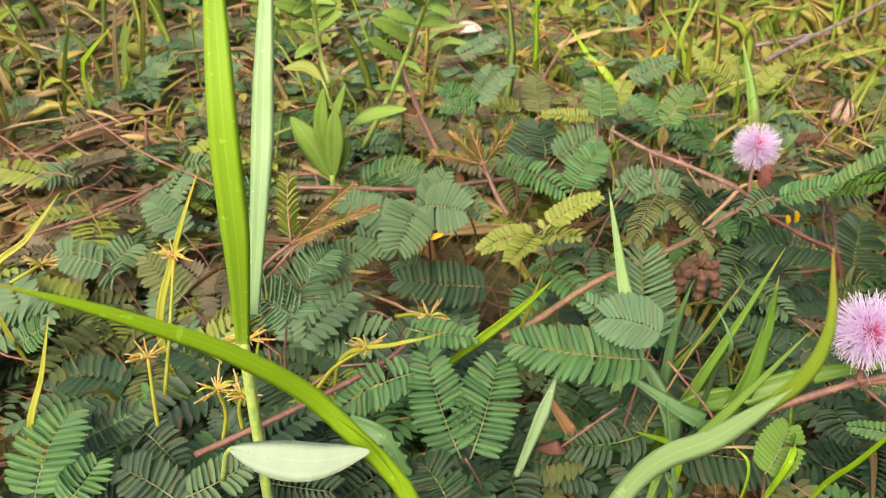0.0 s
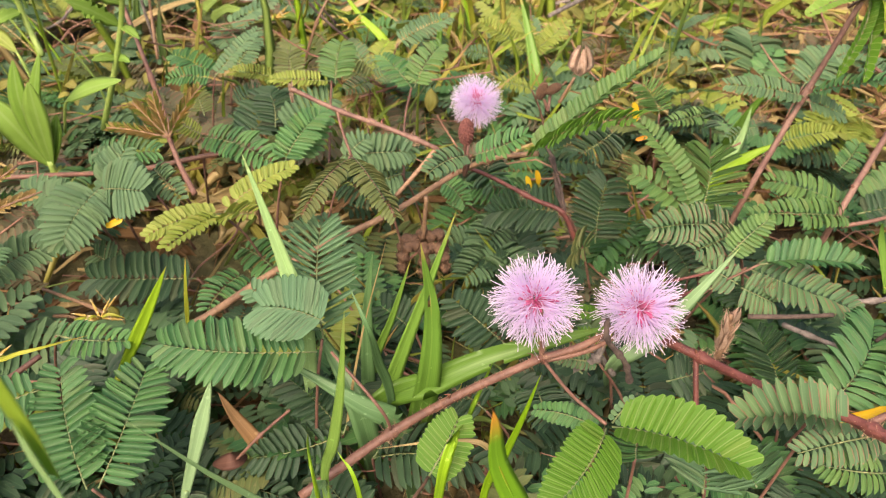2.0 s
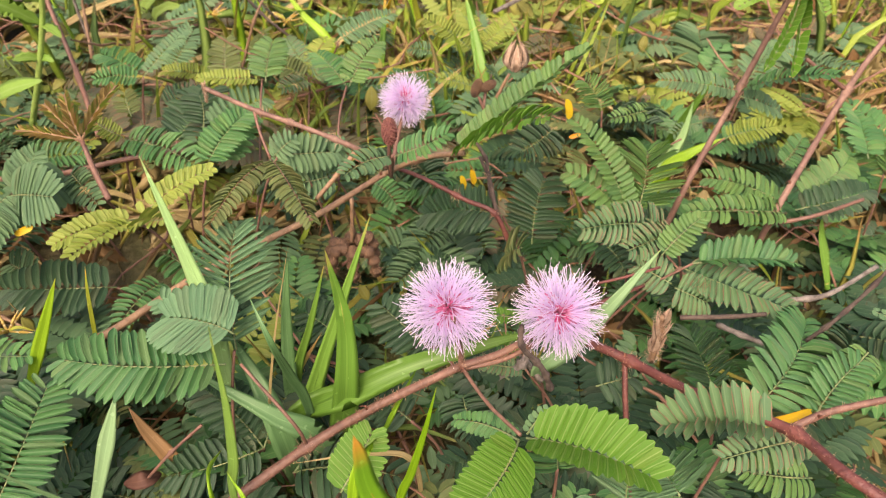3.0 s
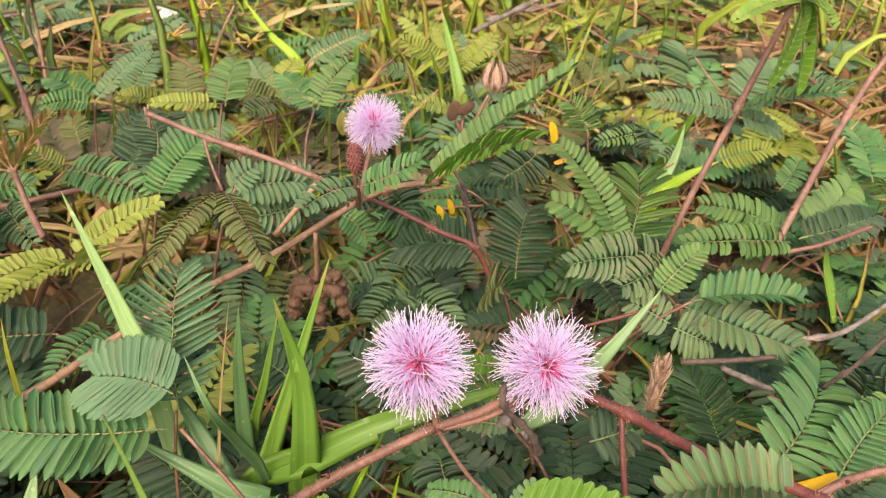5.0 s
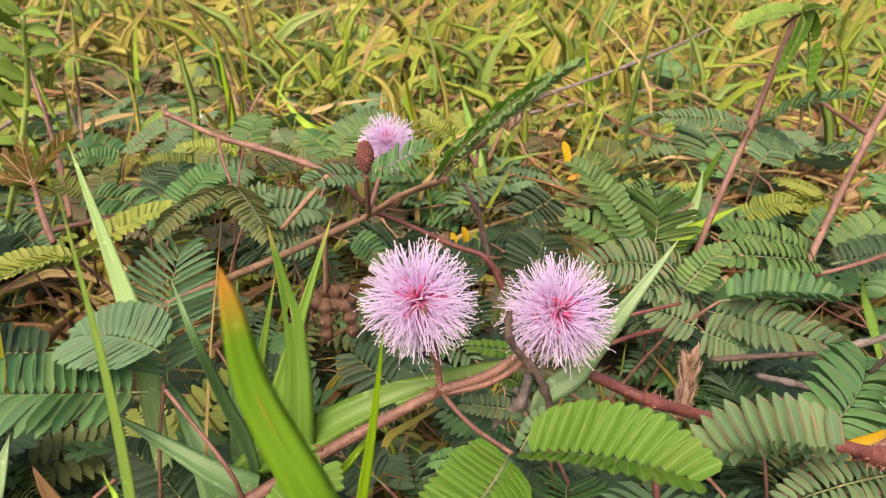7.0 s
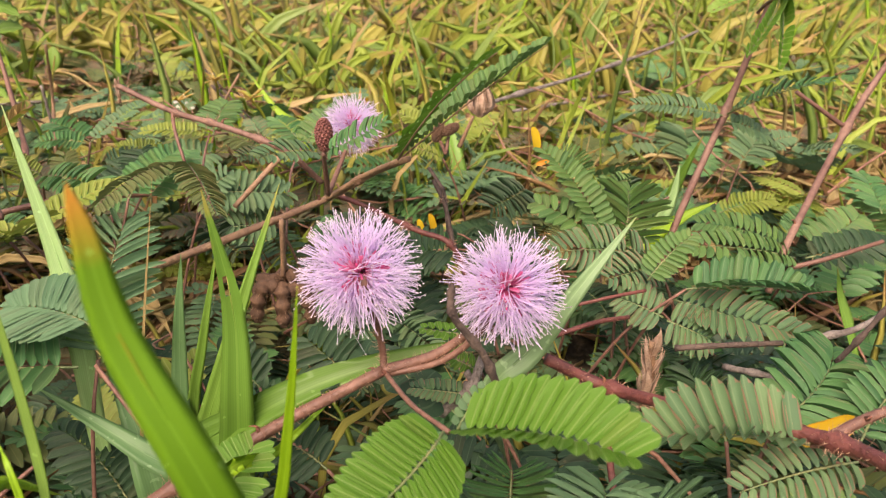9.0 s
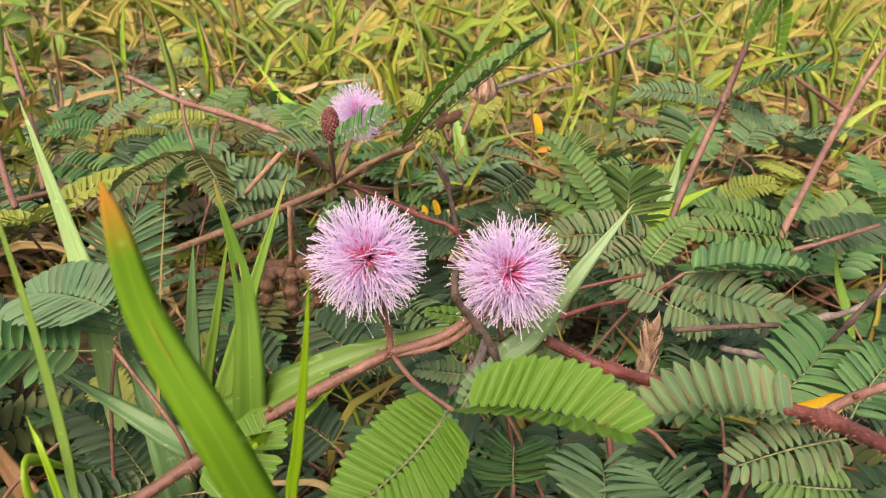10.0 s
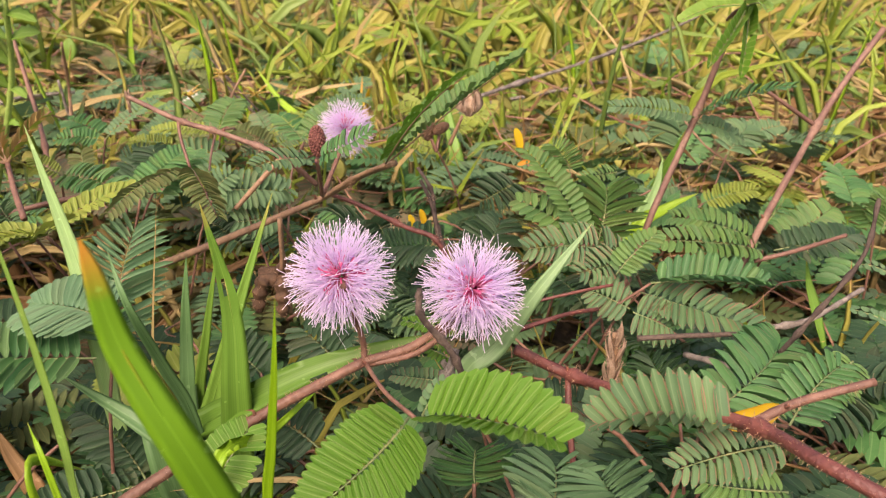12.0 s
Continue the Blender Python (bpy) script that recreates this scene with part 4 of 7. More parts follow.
mimosa_frond("young yellow-green mimosa leaf half folded", LEAF_YOUNG, [
        ((0.0310, 0.1932, 0.0423), (0.0105, 0.1834, 0.0424), 0.0038, 15, (0, -0.45, 1), 14, 0.05, None, 1.25, 62),
        ((0.0312, 0.1925, 0.0423), (0.0194, 0.1703, 0.0478), 0.0042, 15, (-0.2, -0.35, 1), 14, 0.05, None, 1.25, 62),
        ((0.0318, 0.1926, 0.0423), (0.0441, 0.1784, 0.0521), 0.0046, 8, (0.2, -0.45, 1), 8, 0.04, None, 1.1, 64),
        ((0.0320, 0.1934, 0.0425), (0.0540, 0.2032, 0.0515), 0.0040, 14, (0, -0.35, 1), 16, 0.04, None, 1.25, 62),
    ], [(0.0432, 0.1978, 0.0090), (0.0370, 0.1962, 0.0300), (0.0313, 0.1930, 0.0423)], 35)
mimosa_frond("grey-green mimosa leaf with broad pinnae", LEAF_GREY, [
        ((-0.0073, 0.2141, 0.0400), (-0.0178, 0.1930, 0.0320), 0.0088, 13, (0, -0.9, 0.8), 8, 0.06, None, 1.26, 66),
        ((-0.0069, 0.2130, 0.0400), (0.0108, 0.2040, 0.0440), 0.0086, 12, (0, -0.9, 0.8), 8, 0.06, None, 1.32, 66),
        ((-0.0073, 0.2155, 0.0400), (0.0024, 0.2215, 0.0510), 0.0056, 11, (0, -0.75, 0.8), 8, 0.06, None, 1.22, 66),
    ], [(-0.0049, 0.2254, 0.0060), (-0.0061, 0.2198, 0.0270), (-0.0073, 0.2141, 0.0400)], 36)
mimosa_frond("olive mimosa leaf with drooping pinnae", LEAF_OLIVE, [
        ((0.0692, 0.1930, 0.0587), (0.0549, 0.1672, 0.0567), 0.0042, 18, (-0.4, -0.35, 1), -18, 0.08, None, 1.1, 66),
        ((0.0698, 0.1930, 0.0587), (0.0805, 0.1654, 0.0553), 0.0044, 18, (0.5, -0.55, 1), -14, 0.08, None, 1.1, 66),
    ], [(0.0663, 0.2027, 0.0686), (0.0672, 0.1985, 0.0650), (0.0695, 0.1935, 0.0587)], 37, STEM_RED)
mimosa_frond("grey-green mimosa leaf below the pink stem", LEAF_GREY, [
        ((0.0687, 0.2252, 0.0400), (0.0908, 0.2298, 0.0370), 0.0063, 9, (0, -0.9, 0.8), 8, 0.06, None, 1.0, 70),
        ((0.0678, 0.2260, 0.0400), (0.0757, 0.2278, 0.0460), 0.0048, 6, (0, -0.9, 0.8), 8, 0.06, None, 1.0, 70),
    ], [(0.0569, 0.2233, 0.0060), (0.0628, 0.2243, 0.0270), (0.0687, 0.2252, 0.0400)], 38)
mimosa_frond("feathered green mimosa leaf below the pink stem", LEAF_MID, [
        ((0.0474, 0.2227, 0.0400), (0.0611, 0.2395, 0.0500), 0.0066, 15, (0, -0.45, 1), 8, 0.06, None, 1.0, 70),
        ((0.0419, 0.2569, 0.0340), (0.0394, 0.2759, 0.0400), 0.0074, 9, (0, -0.45, 1), 8, 0.06, LEAF_DARK_SHADED, 1.0, 70),
    ], [(0.0406, 0.2176, 0.0060), (0.0440, 0.2202, 0.0270), (0.0474, 0.2227, 0.0400)], 39)
mimosa_frond("dark green mimosa leaf with a rounded tip", LEAF_DARK_SHADED, [
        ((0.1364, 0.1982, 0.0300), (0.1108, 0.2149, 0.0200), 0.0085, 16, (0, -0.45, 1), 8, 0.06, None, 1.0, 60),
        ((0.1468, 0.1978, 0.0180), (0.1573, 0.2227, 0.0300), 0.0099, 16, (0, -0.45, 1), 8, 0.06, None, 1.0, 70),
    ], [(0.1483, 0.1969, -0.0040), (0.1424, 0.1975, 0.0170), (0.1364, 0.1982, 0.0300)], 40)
mimosa_frond("mimosa leaf with a yellow leaflet at its tip", LEAF_WARM, [
        ((0.1727, 0.1886, 0.0340), (0.1587, 0.2129, 0.0560), 0.0053, 15, (0, -0.45, 1), 20, 0.06, None, 1.0, 70),
        ((0.1722, 0.1880, 0.0340), (0.1537, 0.2019, 0.0440), 0.0060, 8, (0, -0.45, 1), 8, 0.06, None, 1.0, 70),
    ], [(0.1820, 0.1860, 0.0000), (0.1773, 0.1873, 0.0210), (0.1727, 0.1886, 0.0340)], 41)
mimosa_frond("upright feathered mimosa leaf, green", LEAF_WARM, [
        ((0.1784, 0.1937, 0.0300), (0.1884, 0.2164, 0.0440), 0.0107, 18, (0, -0.45, 1), 8, 0.06, None, 0.85, 55),
    ], [(0.1770, 0.1865, -0.0040), (0.1777, 0.1901, 0.0170), (0.1784, 0.1937, 0.0300)], 42)
mimosa_frond("green red-edged mimosa leaf, spread flat", LEAF_RED_RIM, [
        ((0.1840, 0.1825, 0.0320), (0.1505, 0.1760, 0.0400), 0.0062, 15, (0, -0.9, 0.8), 8, 0.06, None, 0.95, 64),
        ((0.1846, 0.1824, 0.0320), (0.1639, 0.1707, 0.0340), 0.0058, 11, (0, -0.45, 1), 8, 0.06, None, 0.95, 64),
    ], [(0.1970, 0.1831, -0.0020), (0.1905, 0.1828, 0.0190), (0.1840, 0.1825, 0.0320)], 43)
mimosa_frond("green mimosa leaf with upturned leaflets", LEAF_WARM, [
        ((0.1820, 0.1630, 0.0350), (0.2126, 0.1588, 0.0345), 0.0066, 15, (0, -0.262, 0.969), 45, 0.04, LEAF_TEAL, 1.05, 66),
        ((0.1741, 0.1664, 0.0360), (0.1870, 0.1712, 0.0460), 0.0042, 9, (0, -0.45, 1), 8, 0.06, None, 1.0, 70),
    ], [(0.1581, 0.1684, 0.0020), (0.1700, 0.1657, 0.0230), (0.1820, 0.1630, 0.0350)], 44)
mimosa_frond("red-edged mimosa leaf with spread pinnae", LEAF_RED_RIM, [
        ((0.1816, 0.1674, 0.0300), (0.2088, 0.1472, 0.0270), 0.0064, 16, (0, -0.45, 1), 8, 0.06, None, 1.1, 58),
        ((0.1777, 0.1613, 0.0280), (0.1891, 0.1559, 0.0240), 0.0061, 8, (0, -0.9, 0.8), 8, 0.06, None, 1.0, 70),
        ((0.1775, 0.1628, 0.0280), (0.1677, 0.1718, 0.0300), 0.0053, 8, (0, -0.9, 0.8), 8, 0.06, None, 1.0, 70),
    ], [(0.1727, 0.1778, -0.0040), (0.1771, 0.1726, 0.0170), (0.1816, 0.1674, 0.0300)], 45)
mimosa_frond("green mimosa leaf at the foot of a stem", LEAF_WARM, [
        ((0.2278, 0.1903, 0.0280), (0.1873, 0.1851, 0.0360), 0.0050, 14, (0, -0.45, 1), 8, 0.06, None, 1.0, 70),
        ((0.2299, 0.1950, 0.0280), (0.2036, 0.2078, 0.0330), 0.0060, 12, (0, -0.45, 1), 8, 0.06, None, 1.0, 70),
        ((0.2340, 0.1940, 0.0260), (0.2683, 0.2020, 0.0260), 0.0069, 13, (0, -0.45, 1), 8, 0.06, LEAF_DARK_SHADED, 1.0, 70),
        ((0.2381, 0.1993, 0.0260), (0.2708, 0.2204, 0.0280), 0.0072, 12, (0, -0.45, 1), 8, 0.06, None, 1.0, 70),
    ], [(0.2360, 0.2070, 0.0060), (0.2337, 0.1989, 0.0200), (0.2278, 0.1903, 0.0280)], 46)
# darker leaf colour stands in for the shade behind the red stem
mimosa_frond("low feathered mimosa leaf, darkened in colour for shade", LEAF_DARK_SHADED, [
        ((0.1795, 0.1330, 0.0160), (0.1786, 0.1535, 0.0220), 0.0068, 17, (0, -0.45, 1), 8, 0.06, None, 0.85, 55),
    ], [(0.1824, 0.1270, -0.0160), (0.1809, 0.1300, 0.0040), (0.1795, 0.1330, 0.0160)], 47)
mimosa_frond("large feathered green mimosa leaf", LEAF_TEAL, [
        ((0.1732, 0.1123, 0.0360), (0.2086, 0.1459, 0.0290), 0.0088, 20, (0, -0.45, 1), 8, 0.06, None, 0.74, 58),
    ], [(0.1634, 0.1081, 0.0020), (0.1683, 0.1102, 0.0230), (0.1732, 0.1123, 0.0360)], 48)
mimosa_frond("bright green mimosa leaf beside a red stem", LEAF_BRIGHT, [
        ((0.1880, 0.1105, 0.0330), (0.2055, 0.1215, 0.0395), 0.0056, 13, (-0.2, -0.45, 1), 8, 0.04, LEAF_TEAL, 0.85, 60),
    ], [(0.1765, 0.1015, 0.0390), (0.1810, 0.1070, 0.0370), (0.1880, 0.1105, 0.0330)], 49)
mimosa_frond("green mimosa leaf with red-edged leaflets at a node", LEAF_RED_RIM, [
        ((0.1740, 0.1050, 0.0385), (0.1477, 0.1116, 0.0362), 0.0086, 12, (0, -0.211, 0.981), 48, 0.02, None, 1.22, 66),
        ((0.1834, 0.1051, 0.0340), (0.1615, 0.1047, 0.0300), 0.0050, 12, (0, -0.45, 1), 8, 0.06, None, 0.95, 68),
    ], [(0.1765, 0.1015, 0.0390), (0.1761, 0.1034, 0.0390), (0.1744, 0.1053, 0.0380)], 50)
mimosa_frond("bright green near mimosa leaf at a node", LEAF_BRIGHT, [
        ((0.1190, 0.1055, 0.0458), (0.1394, 0.0862, 0.0545), 0.0072, 15, (0, -0.176, 0.988), 40, 0.03, None, 1.4, 62),
        ((0.1172, 0.1045, 0.0468), (0.1007, 0.0879, 0.0434), 0.0066, 17, (0.1, -0.75, 0.67), 6, 0.06, LEAF_BRIGHT, 1.4, 66),
        ((0.1196, 0.1070, 0.0450), (0.1241, 0.1080, 0.0520), 0.0016, 5, (0, -0.45, 1), 8, 0.02, LEAF_GREY, 1.0, 70),
    ], [(0.1107, 0.1306, 0.0400), (0.1140, 0.1180, 0.0420), (0.1184, 0.1072, 0.0445)], 51)
mimosa_frond("green mimosa leaf below the flowers", LEAF_MID, [
        ((0.1292, 0.1105, 0.0260), (0.1302, 0.1157, 0.0340), 0.0074, 11, (0, -0.45, 1), 8, 0.06, None, 1.0, 70),
        ((0.1201, 0.1119, 0.0360), (0.1075, 0.1240, 0.0300), 0.0027, 10, (0, -0.45, 1), 8, 0.06, None, 1.0, 70),
    ], [(0.1292, 0.1076, -0.0080), (0.1292, 0.1091, 0.0130), (0.1292, 0.1105, 0.0260)], 52)
mimosa_frond("grey-green mimosa leaf below the flowers", LEAF_GREY, [
        ((0.1400, 0.0990, 0.0280), (0.1448, 0.1128, 0.0310), 0.0094, 10, (0, -0.45, 1), 4, 0.03, LEAF_SAGE, 1.0, 66),
        ((0.1519, 0.0985, 0.0290), (0.1491, 0.1096, 0.0310), 0.0094, 9, (0.1, -0.45, 1), 6, 0.03, LEAF_SAGE, 1.05, 70),
    ], [(0.1490, 0.1058, -0.0060), (0.1463, 0.1056, 0.0150), (0.1436, 0.1054, 0.0280)], 53)
mimosa_frond("small bright green mimosa leaf with yellow rims", LEAF_BRIGHT, [
        ((0.0818, 0.1099, 0.0280), (0.0910, 0.1211, 0.0362), 0.0052, 12, (-0.1, -0.5, 0.85), 8, 0.04, None, 1.45, 64),
    ], [(0.0880, 0.1120, -0.0200), (0.0757, 0.0975, 0.0300), (0.0818, 0.1099, 0.0280)], 54)
mimosa_frond("grey-green mimosa leaf on a tall stem", LEAF_GREY, [
        ((0.2076, 0.2050, 0.0645), (0.1826, 0.2117, 0.0664), 0.0046, 16, (0, -0.35, 1), 8, 0.04, None, 1.0, 68),
        ((0.2086, 0.2047, 0.0650), (0.2266, 0.1869, 0.0776), 0.0046, 16, (0, -0.15, 1), 14, 0.05, LEAF_MID, 1.0, 68),
        ((0.2088, 0.2047, 0.0630), (0.2250, 0.2040, 0.0560), 0.0040, 10, (0, -0.45, 1), 8, 0.06, None, 1.0, 70),
    ], [(0.2082, 0.2057, 0.0639), (0.2080, 0.2054, 0.0642), (0.2081, 0.2049, 0.0645)], 55)
mimosa_frond("young mimosa leaf hanging from a stem tip", LEAF_BRIGHT, [
        ((0.2187, 0.2069, 0.0944), (0.1948, 0.1772, 0.0844), 0.0023, 14, (0, -0.45, 1), 62, 0.06, None, 1.5, 70),
        ((0.2187, 0.2069, 0.0944), (0.2054, 0.1802, 0.0809), 0.0026, 14, (0, -0.45, 1), 62, 0.06, None, 1.5, 70),
        ((0.2187, 0.2069, 0.0944), (0.1968, 0.2019, 0.0912), 0.0025, 13, (0, -0.45, 1), 30, 0.06, LEAF_FRESH, 1.4, 70),
        ((0.2187, 0.2069, 0.0944), (0.2103, 0.1821, 0.0963), 0.0018, 10, (0, -0.45, 1), 30, 0.06, LEAF_FRESH, 1.4, 70),
    ], [(0.2145, 0.2089, 0.0905), (0.2152, 0.2064, 0.0931), (0.2187, 0.2069, 0.0944)], 56)
mimosa_frond("feathered grey-green mimosa leaf in the grass", LEAF_GREY, [
        ((0.2627, 0.3204, 0.0120), (0.2763, 0.3610, 0.0220), 0.0153, 15, (0, -0.45, 1), 8, 0.06, None, 1.0, 70),
    ], [(0.2608, 0.3120, -0.0160), (0.2618, 0.3162, 0.0020), (0.2627, 0.3204, 0.0120)], 57)
mimosa_frond("long narrow mimosa leaf raised over the flowers", LEAF_MID, [
        ((0.1188, 0.1900, 0.0590), (0.1562, 0.1945, 0.0862), 0.0046, 22, (0.05, 0.05, 1), 40, 0.03, LEAF_WARM, 1.12, 62),
        ((0.1186, 0.1890, 0.0595), (0.1336, 0.1512, 0.0910), 0.0045, 18, (-0.2, -0.2, 1), 6, 0.04, LEAF_BRIGHT, 0.9, 64),
    ], [(0.1012, 0.2038, 0.0449), (0.1100, 0.1990, 0.0520), (0.1185, 0.1895, 0.0590)], 58, STEM_TAN, thick=0.0008, bark=STEM_TAN)
mimosa_frond("olive mimosa leaf over the bud", LEAF_OLIVE, [
        ((0.1022, 0.1842, 0.0628), (0.1172, 0.1800, 0.0714), 0.0042, 10, (-0.2, -0.3, 1), 16, 0.03, LEAF_MID, 1.0, 66),
        ((0.1006, 0.1842, 0.0628), (0.0871, 0.1712, 0.0657), 0.0036, 9, (0, -0.55, 1), 8, 0.03, LEAF_GREY, 1.1, 66),
    ], [(0.1020, 0.1956, 0.0488), (0.1018, 0.1890, 0.0570), (0.1014, 0.1846, 0.0627)], 59)
mimosa_frond("young mimosa leaves at the stem tip", LEAF_YOUNG, [
        ((0.0633, 0.2675, 0.0460), (0.0395, 0.2710, 0.0460), 0.0034, 11, (0, -0.45, 1), 20, 0.06, None, 1.0, 70),
        ((0.0646, 0.2655, 0.0460), (0.0680, 0.2915, 0.0520), 0.0070, 13, (0, -0.45, 1), 8, 0.06, LEAF_WARM, 1.0, 70),
    ], [(0.0600, 0.2400, 0.0200), (0.0623, 0.2566, 0.0400), (0.0633, 0.2675, 0.0460)], 60)
mimosa_frond("mimosa leaf with two feathered pinnae", LEAF_MID, [
        ((0.0930, 0.2711, 0.0400), (0.0815, 0.2906, 0.0460), 0.0057, 11, (0, -0.45, 1), 8, 0.06, None, 1.0, 70),
        ((0.0940, 0.2711, 0.0400), (0.1083, 0.2951, 0.0480), 0.0062, 11, (0, -0.45, 1), 8, 0.06, LEAF_WARM, 1.0, 70),
    ], [(0.0870, 0.2400, 0.0150), (0.0890, 0.2560, 0.0340), (0.0930, 0.2711, 0.0400)], 61)
mimosa_frond("grey-green narrow mimosa leaf", LEAF_GREY, [
        ((0.0925, 0.3359, 0.0300), (0.1203, 0.3513, 0.0360), 0.0062, 11, (0, -0.45, 1), 8, 0.06, None, 1.0, 70),
    ], [(0.0833, 0.3357, -0.0040), (0.0879, 0.3358, 0.0170), (0.0925, 0.3359, 0.0300)], 62)
mimosa_frond("green mimosa leaf with raised pinnae", LEAF_MID, [
        ((0.0163, 0.2962, 0.0360), (0.0342, 0.3211, 0.0460), 0.0038, 11, (0, -0.45, 1), 20, 0.06, LEAF_GREY, 1.0, 70),
        ((0.0153, 0.2984, 0.0360), (-0.0037, 0.3122, 0.0400), 0.0061, 10, (0, -0.45, 1), 8, 0.06, None, 1.0, 70),
        ((0.0153, 0.2946, 0.0360), (-0.0036, 0.2951, 0.0360), 0.0045, 8, (0, -0.45, 1), 8, 0.06, None, 1.0, 70),
    ], [(0.0102, 0.2948, 0.0020), (0.0133, 0.2955, 0.0230), (0.0163, 0.2962, 0.0360)], 63)
# dark colour includes the shade of the leaves above
mimosa_frond("dark feathered mimosa leaf under others, shade put into its colour", LEAF_DARK_SHADED, [
        ((0.0312, 0.2600, 0.0280), (0.0441, 0.2923, 0.0340), 0.0110, 12, (0, -0.45, 1), 8, 0.06, None, 1.0, 70),
    ], [(0.0313, 0.2522, -0.0060), (0.0312, 0.2561, 0.0150), (0.0312, 0.2600, 0.0280)], 64)
mimosa_frond("grey rounded flat mimosa leaf", LEAF_GREY, [
        ((0.0451, 0.2541, 0.0340), (0.0662, 0.2690, 0.0400), 0.0073, 9, (0, -0.9, 0.8), 8, 0.06, None, 1.0, 70),
        ((0.0511, 0.2263, 0.0380), (0.0605, 0.2505, 0.0460), 0.0064, 12, (0, -0.45, 1), 8, 0.06, LEAF_MID, 1.0, 70),
    ], [(0.0310, 0.2506, 0.0000), (0.0381, 0.2523, 0.0210), (0.0451, 0.2541, 0.0340)], 65)
mimosa_frond("green mimosa leaf spread over a stem", LEAF_MID, [
        ((0.0204, 0.2379, 0.0420), (0.0480, 0.2213, 0.0380), 0.0066, 13, (0, -0.45, 1), 8, 0.06, None, 1.0, 70),
        ((0.0197, 0.2395, 0.0420), (0.0104, 0.2420, 0.0480), 0.0034, 8, (0, -0.45, 1), 8, 0.06, LEAF_YOUNG, 1.0, 70),
    ], [(0.0144, 0.2490, 0.0080), (0.0174, 0.2434, 0.0290), (0.0204, 0.2379, 0.0420)], 66)
mimosa_frond("grey mimosa leaf round a node", LEAF_GREY, [
        ((0.0751, 0.2272, 0.0360), (0.0640, 0.2328, 0.0360), 0.0055, 6, (0, -0.9, 0.8), 8, 0.06, None, 1.0, 70),
        ((0.0758, 0.2279, 0.0360), (0.0923, 0.2359, 0.0360), 0.0063, 7, (0, -0.9, 0.8), 8, 0.06, None, 1.0, 70),
        ((0.0755, 0.2260, 0.0360), (0.0759, 0.2372, 0.0400), 0.0050, 6, (0, -0.45, 1), 8, 0.06, None, 1.0, 70),
    ], [(0.0849, 0.2210, 0.0020), (0.0800, 0.2241, 0.0230), (0.0751, 0.2272, 0.0360)], 67)
mimosa_frond("feathered green mimosa leaf in the weeds", LEAF_SAGE, [
        ((-0.0487, 0.1640, 0.0300), (-0.0416, 0.1843, 0.0360), 0.0088, 13, (0, -0.45, 1), 8, 0.06, None, 0.66, 56),
        ((-0.0456, 0.1651, 0.0300), (-0.0640, 0.1690, 0.0400), 0.0085, 13, (0, -0.45, 1), 8, 0.06, None, 0.66, 60),
        ((-0.0504, 0.1946, 0.0200), (-0.0386, 0.2094, 0.0260), 0.0079, 14, (0, -0.45, 1), 8, 0.06, None, 0.8, 66),
    ], [(-0.0527, 0.1596, -0.0040), (-0.0507, 0.1618, 0.0170), (-0.0487, 0.1640, 0.0300)], 68)
mimosa_frond("grey mimosa leaf low among weeds", LEAF_GREY, [
        ((-0.0505, 0.2036, 0.0120), (-0.0235, 0.2190, 0.0190), 0.0072, 15, (0, -0.45, 1), 8, 0.06, None, 1.22, 66),
    ], [(-0.0594, 0.1999, -0.0160), (-0.0549, 0.2018, 0.0000), (-0.0505, 0.2036, 0.0080)], 69)
mimosa_frond("feathered mimosa leaf at the path edge", LEAF_MID, [
        ((-0.1059, 0.1080, 0.0200), (-0.1022, 0.1334, 0.0300), 0.0094, 13, (0, -0.45, 1), 8, 0.06, None, 1.0, 70),
        ((-0.0978, 0.1056, 0.0200), (-0.0892, 0.1185, 0.0260), 0.0065, 10, (0, -0.45, 1), 8, 0.06, None, 1.0, 70),
    ], [(-0.1086, 0.1022, -0.0140), (-0.1072, 0.1051, 0.0070), (-0.1059, 0.1080, 0.0200)], 70)
# shade below the sedges is painted into the leaf colour
mimosa_frond("dark mimosa leaf under sedges, shade put into its colour", LEAF_DARK_SHADED, [
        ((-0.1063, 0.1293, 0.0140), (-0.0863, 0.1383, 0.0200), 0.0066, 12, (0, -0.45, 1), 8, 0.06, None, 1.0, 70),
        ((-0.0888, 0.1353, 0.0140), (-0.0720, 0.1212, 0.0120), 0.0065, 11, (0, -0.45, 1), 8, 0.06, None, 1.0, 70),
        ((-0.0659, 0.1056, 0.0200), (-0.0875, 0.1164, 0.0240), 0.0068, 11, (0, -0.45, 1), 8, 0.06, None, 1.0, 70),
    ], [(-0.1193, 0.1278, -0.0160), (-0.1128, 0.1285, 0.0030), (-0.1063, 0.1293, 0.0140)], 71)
mimosa_frond("green mimosa leaf beside the pink runner", LEAF_MID, [
        ((-0.0636, 0.1036, 0.0280), (-0.0484, 0.1130, 0.0300), 0.0057, 10, (0, -0.45, 1), 8, 0.06, LEAF_GREY, 1.0, 70),
        ((0.0024, 0.1073, 0.0160), (-0.0076, 0.1229, 0.0200), 0.0076, 12, (0, -0.45, 1), 8, 0.06, LEAF_DARK_SHADED, 1.0, 70),
    ], [(-0.0704, 0.0955, -0.0060), (-0.0670, 0.0995, 0.0150), (-0.0636, 0.1036, 0.0280)], 72)
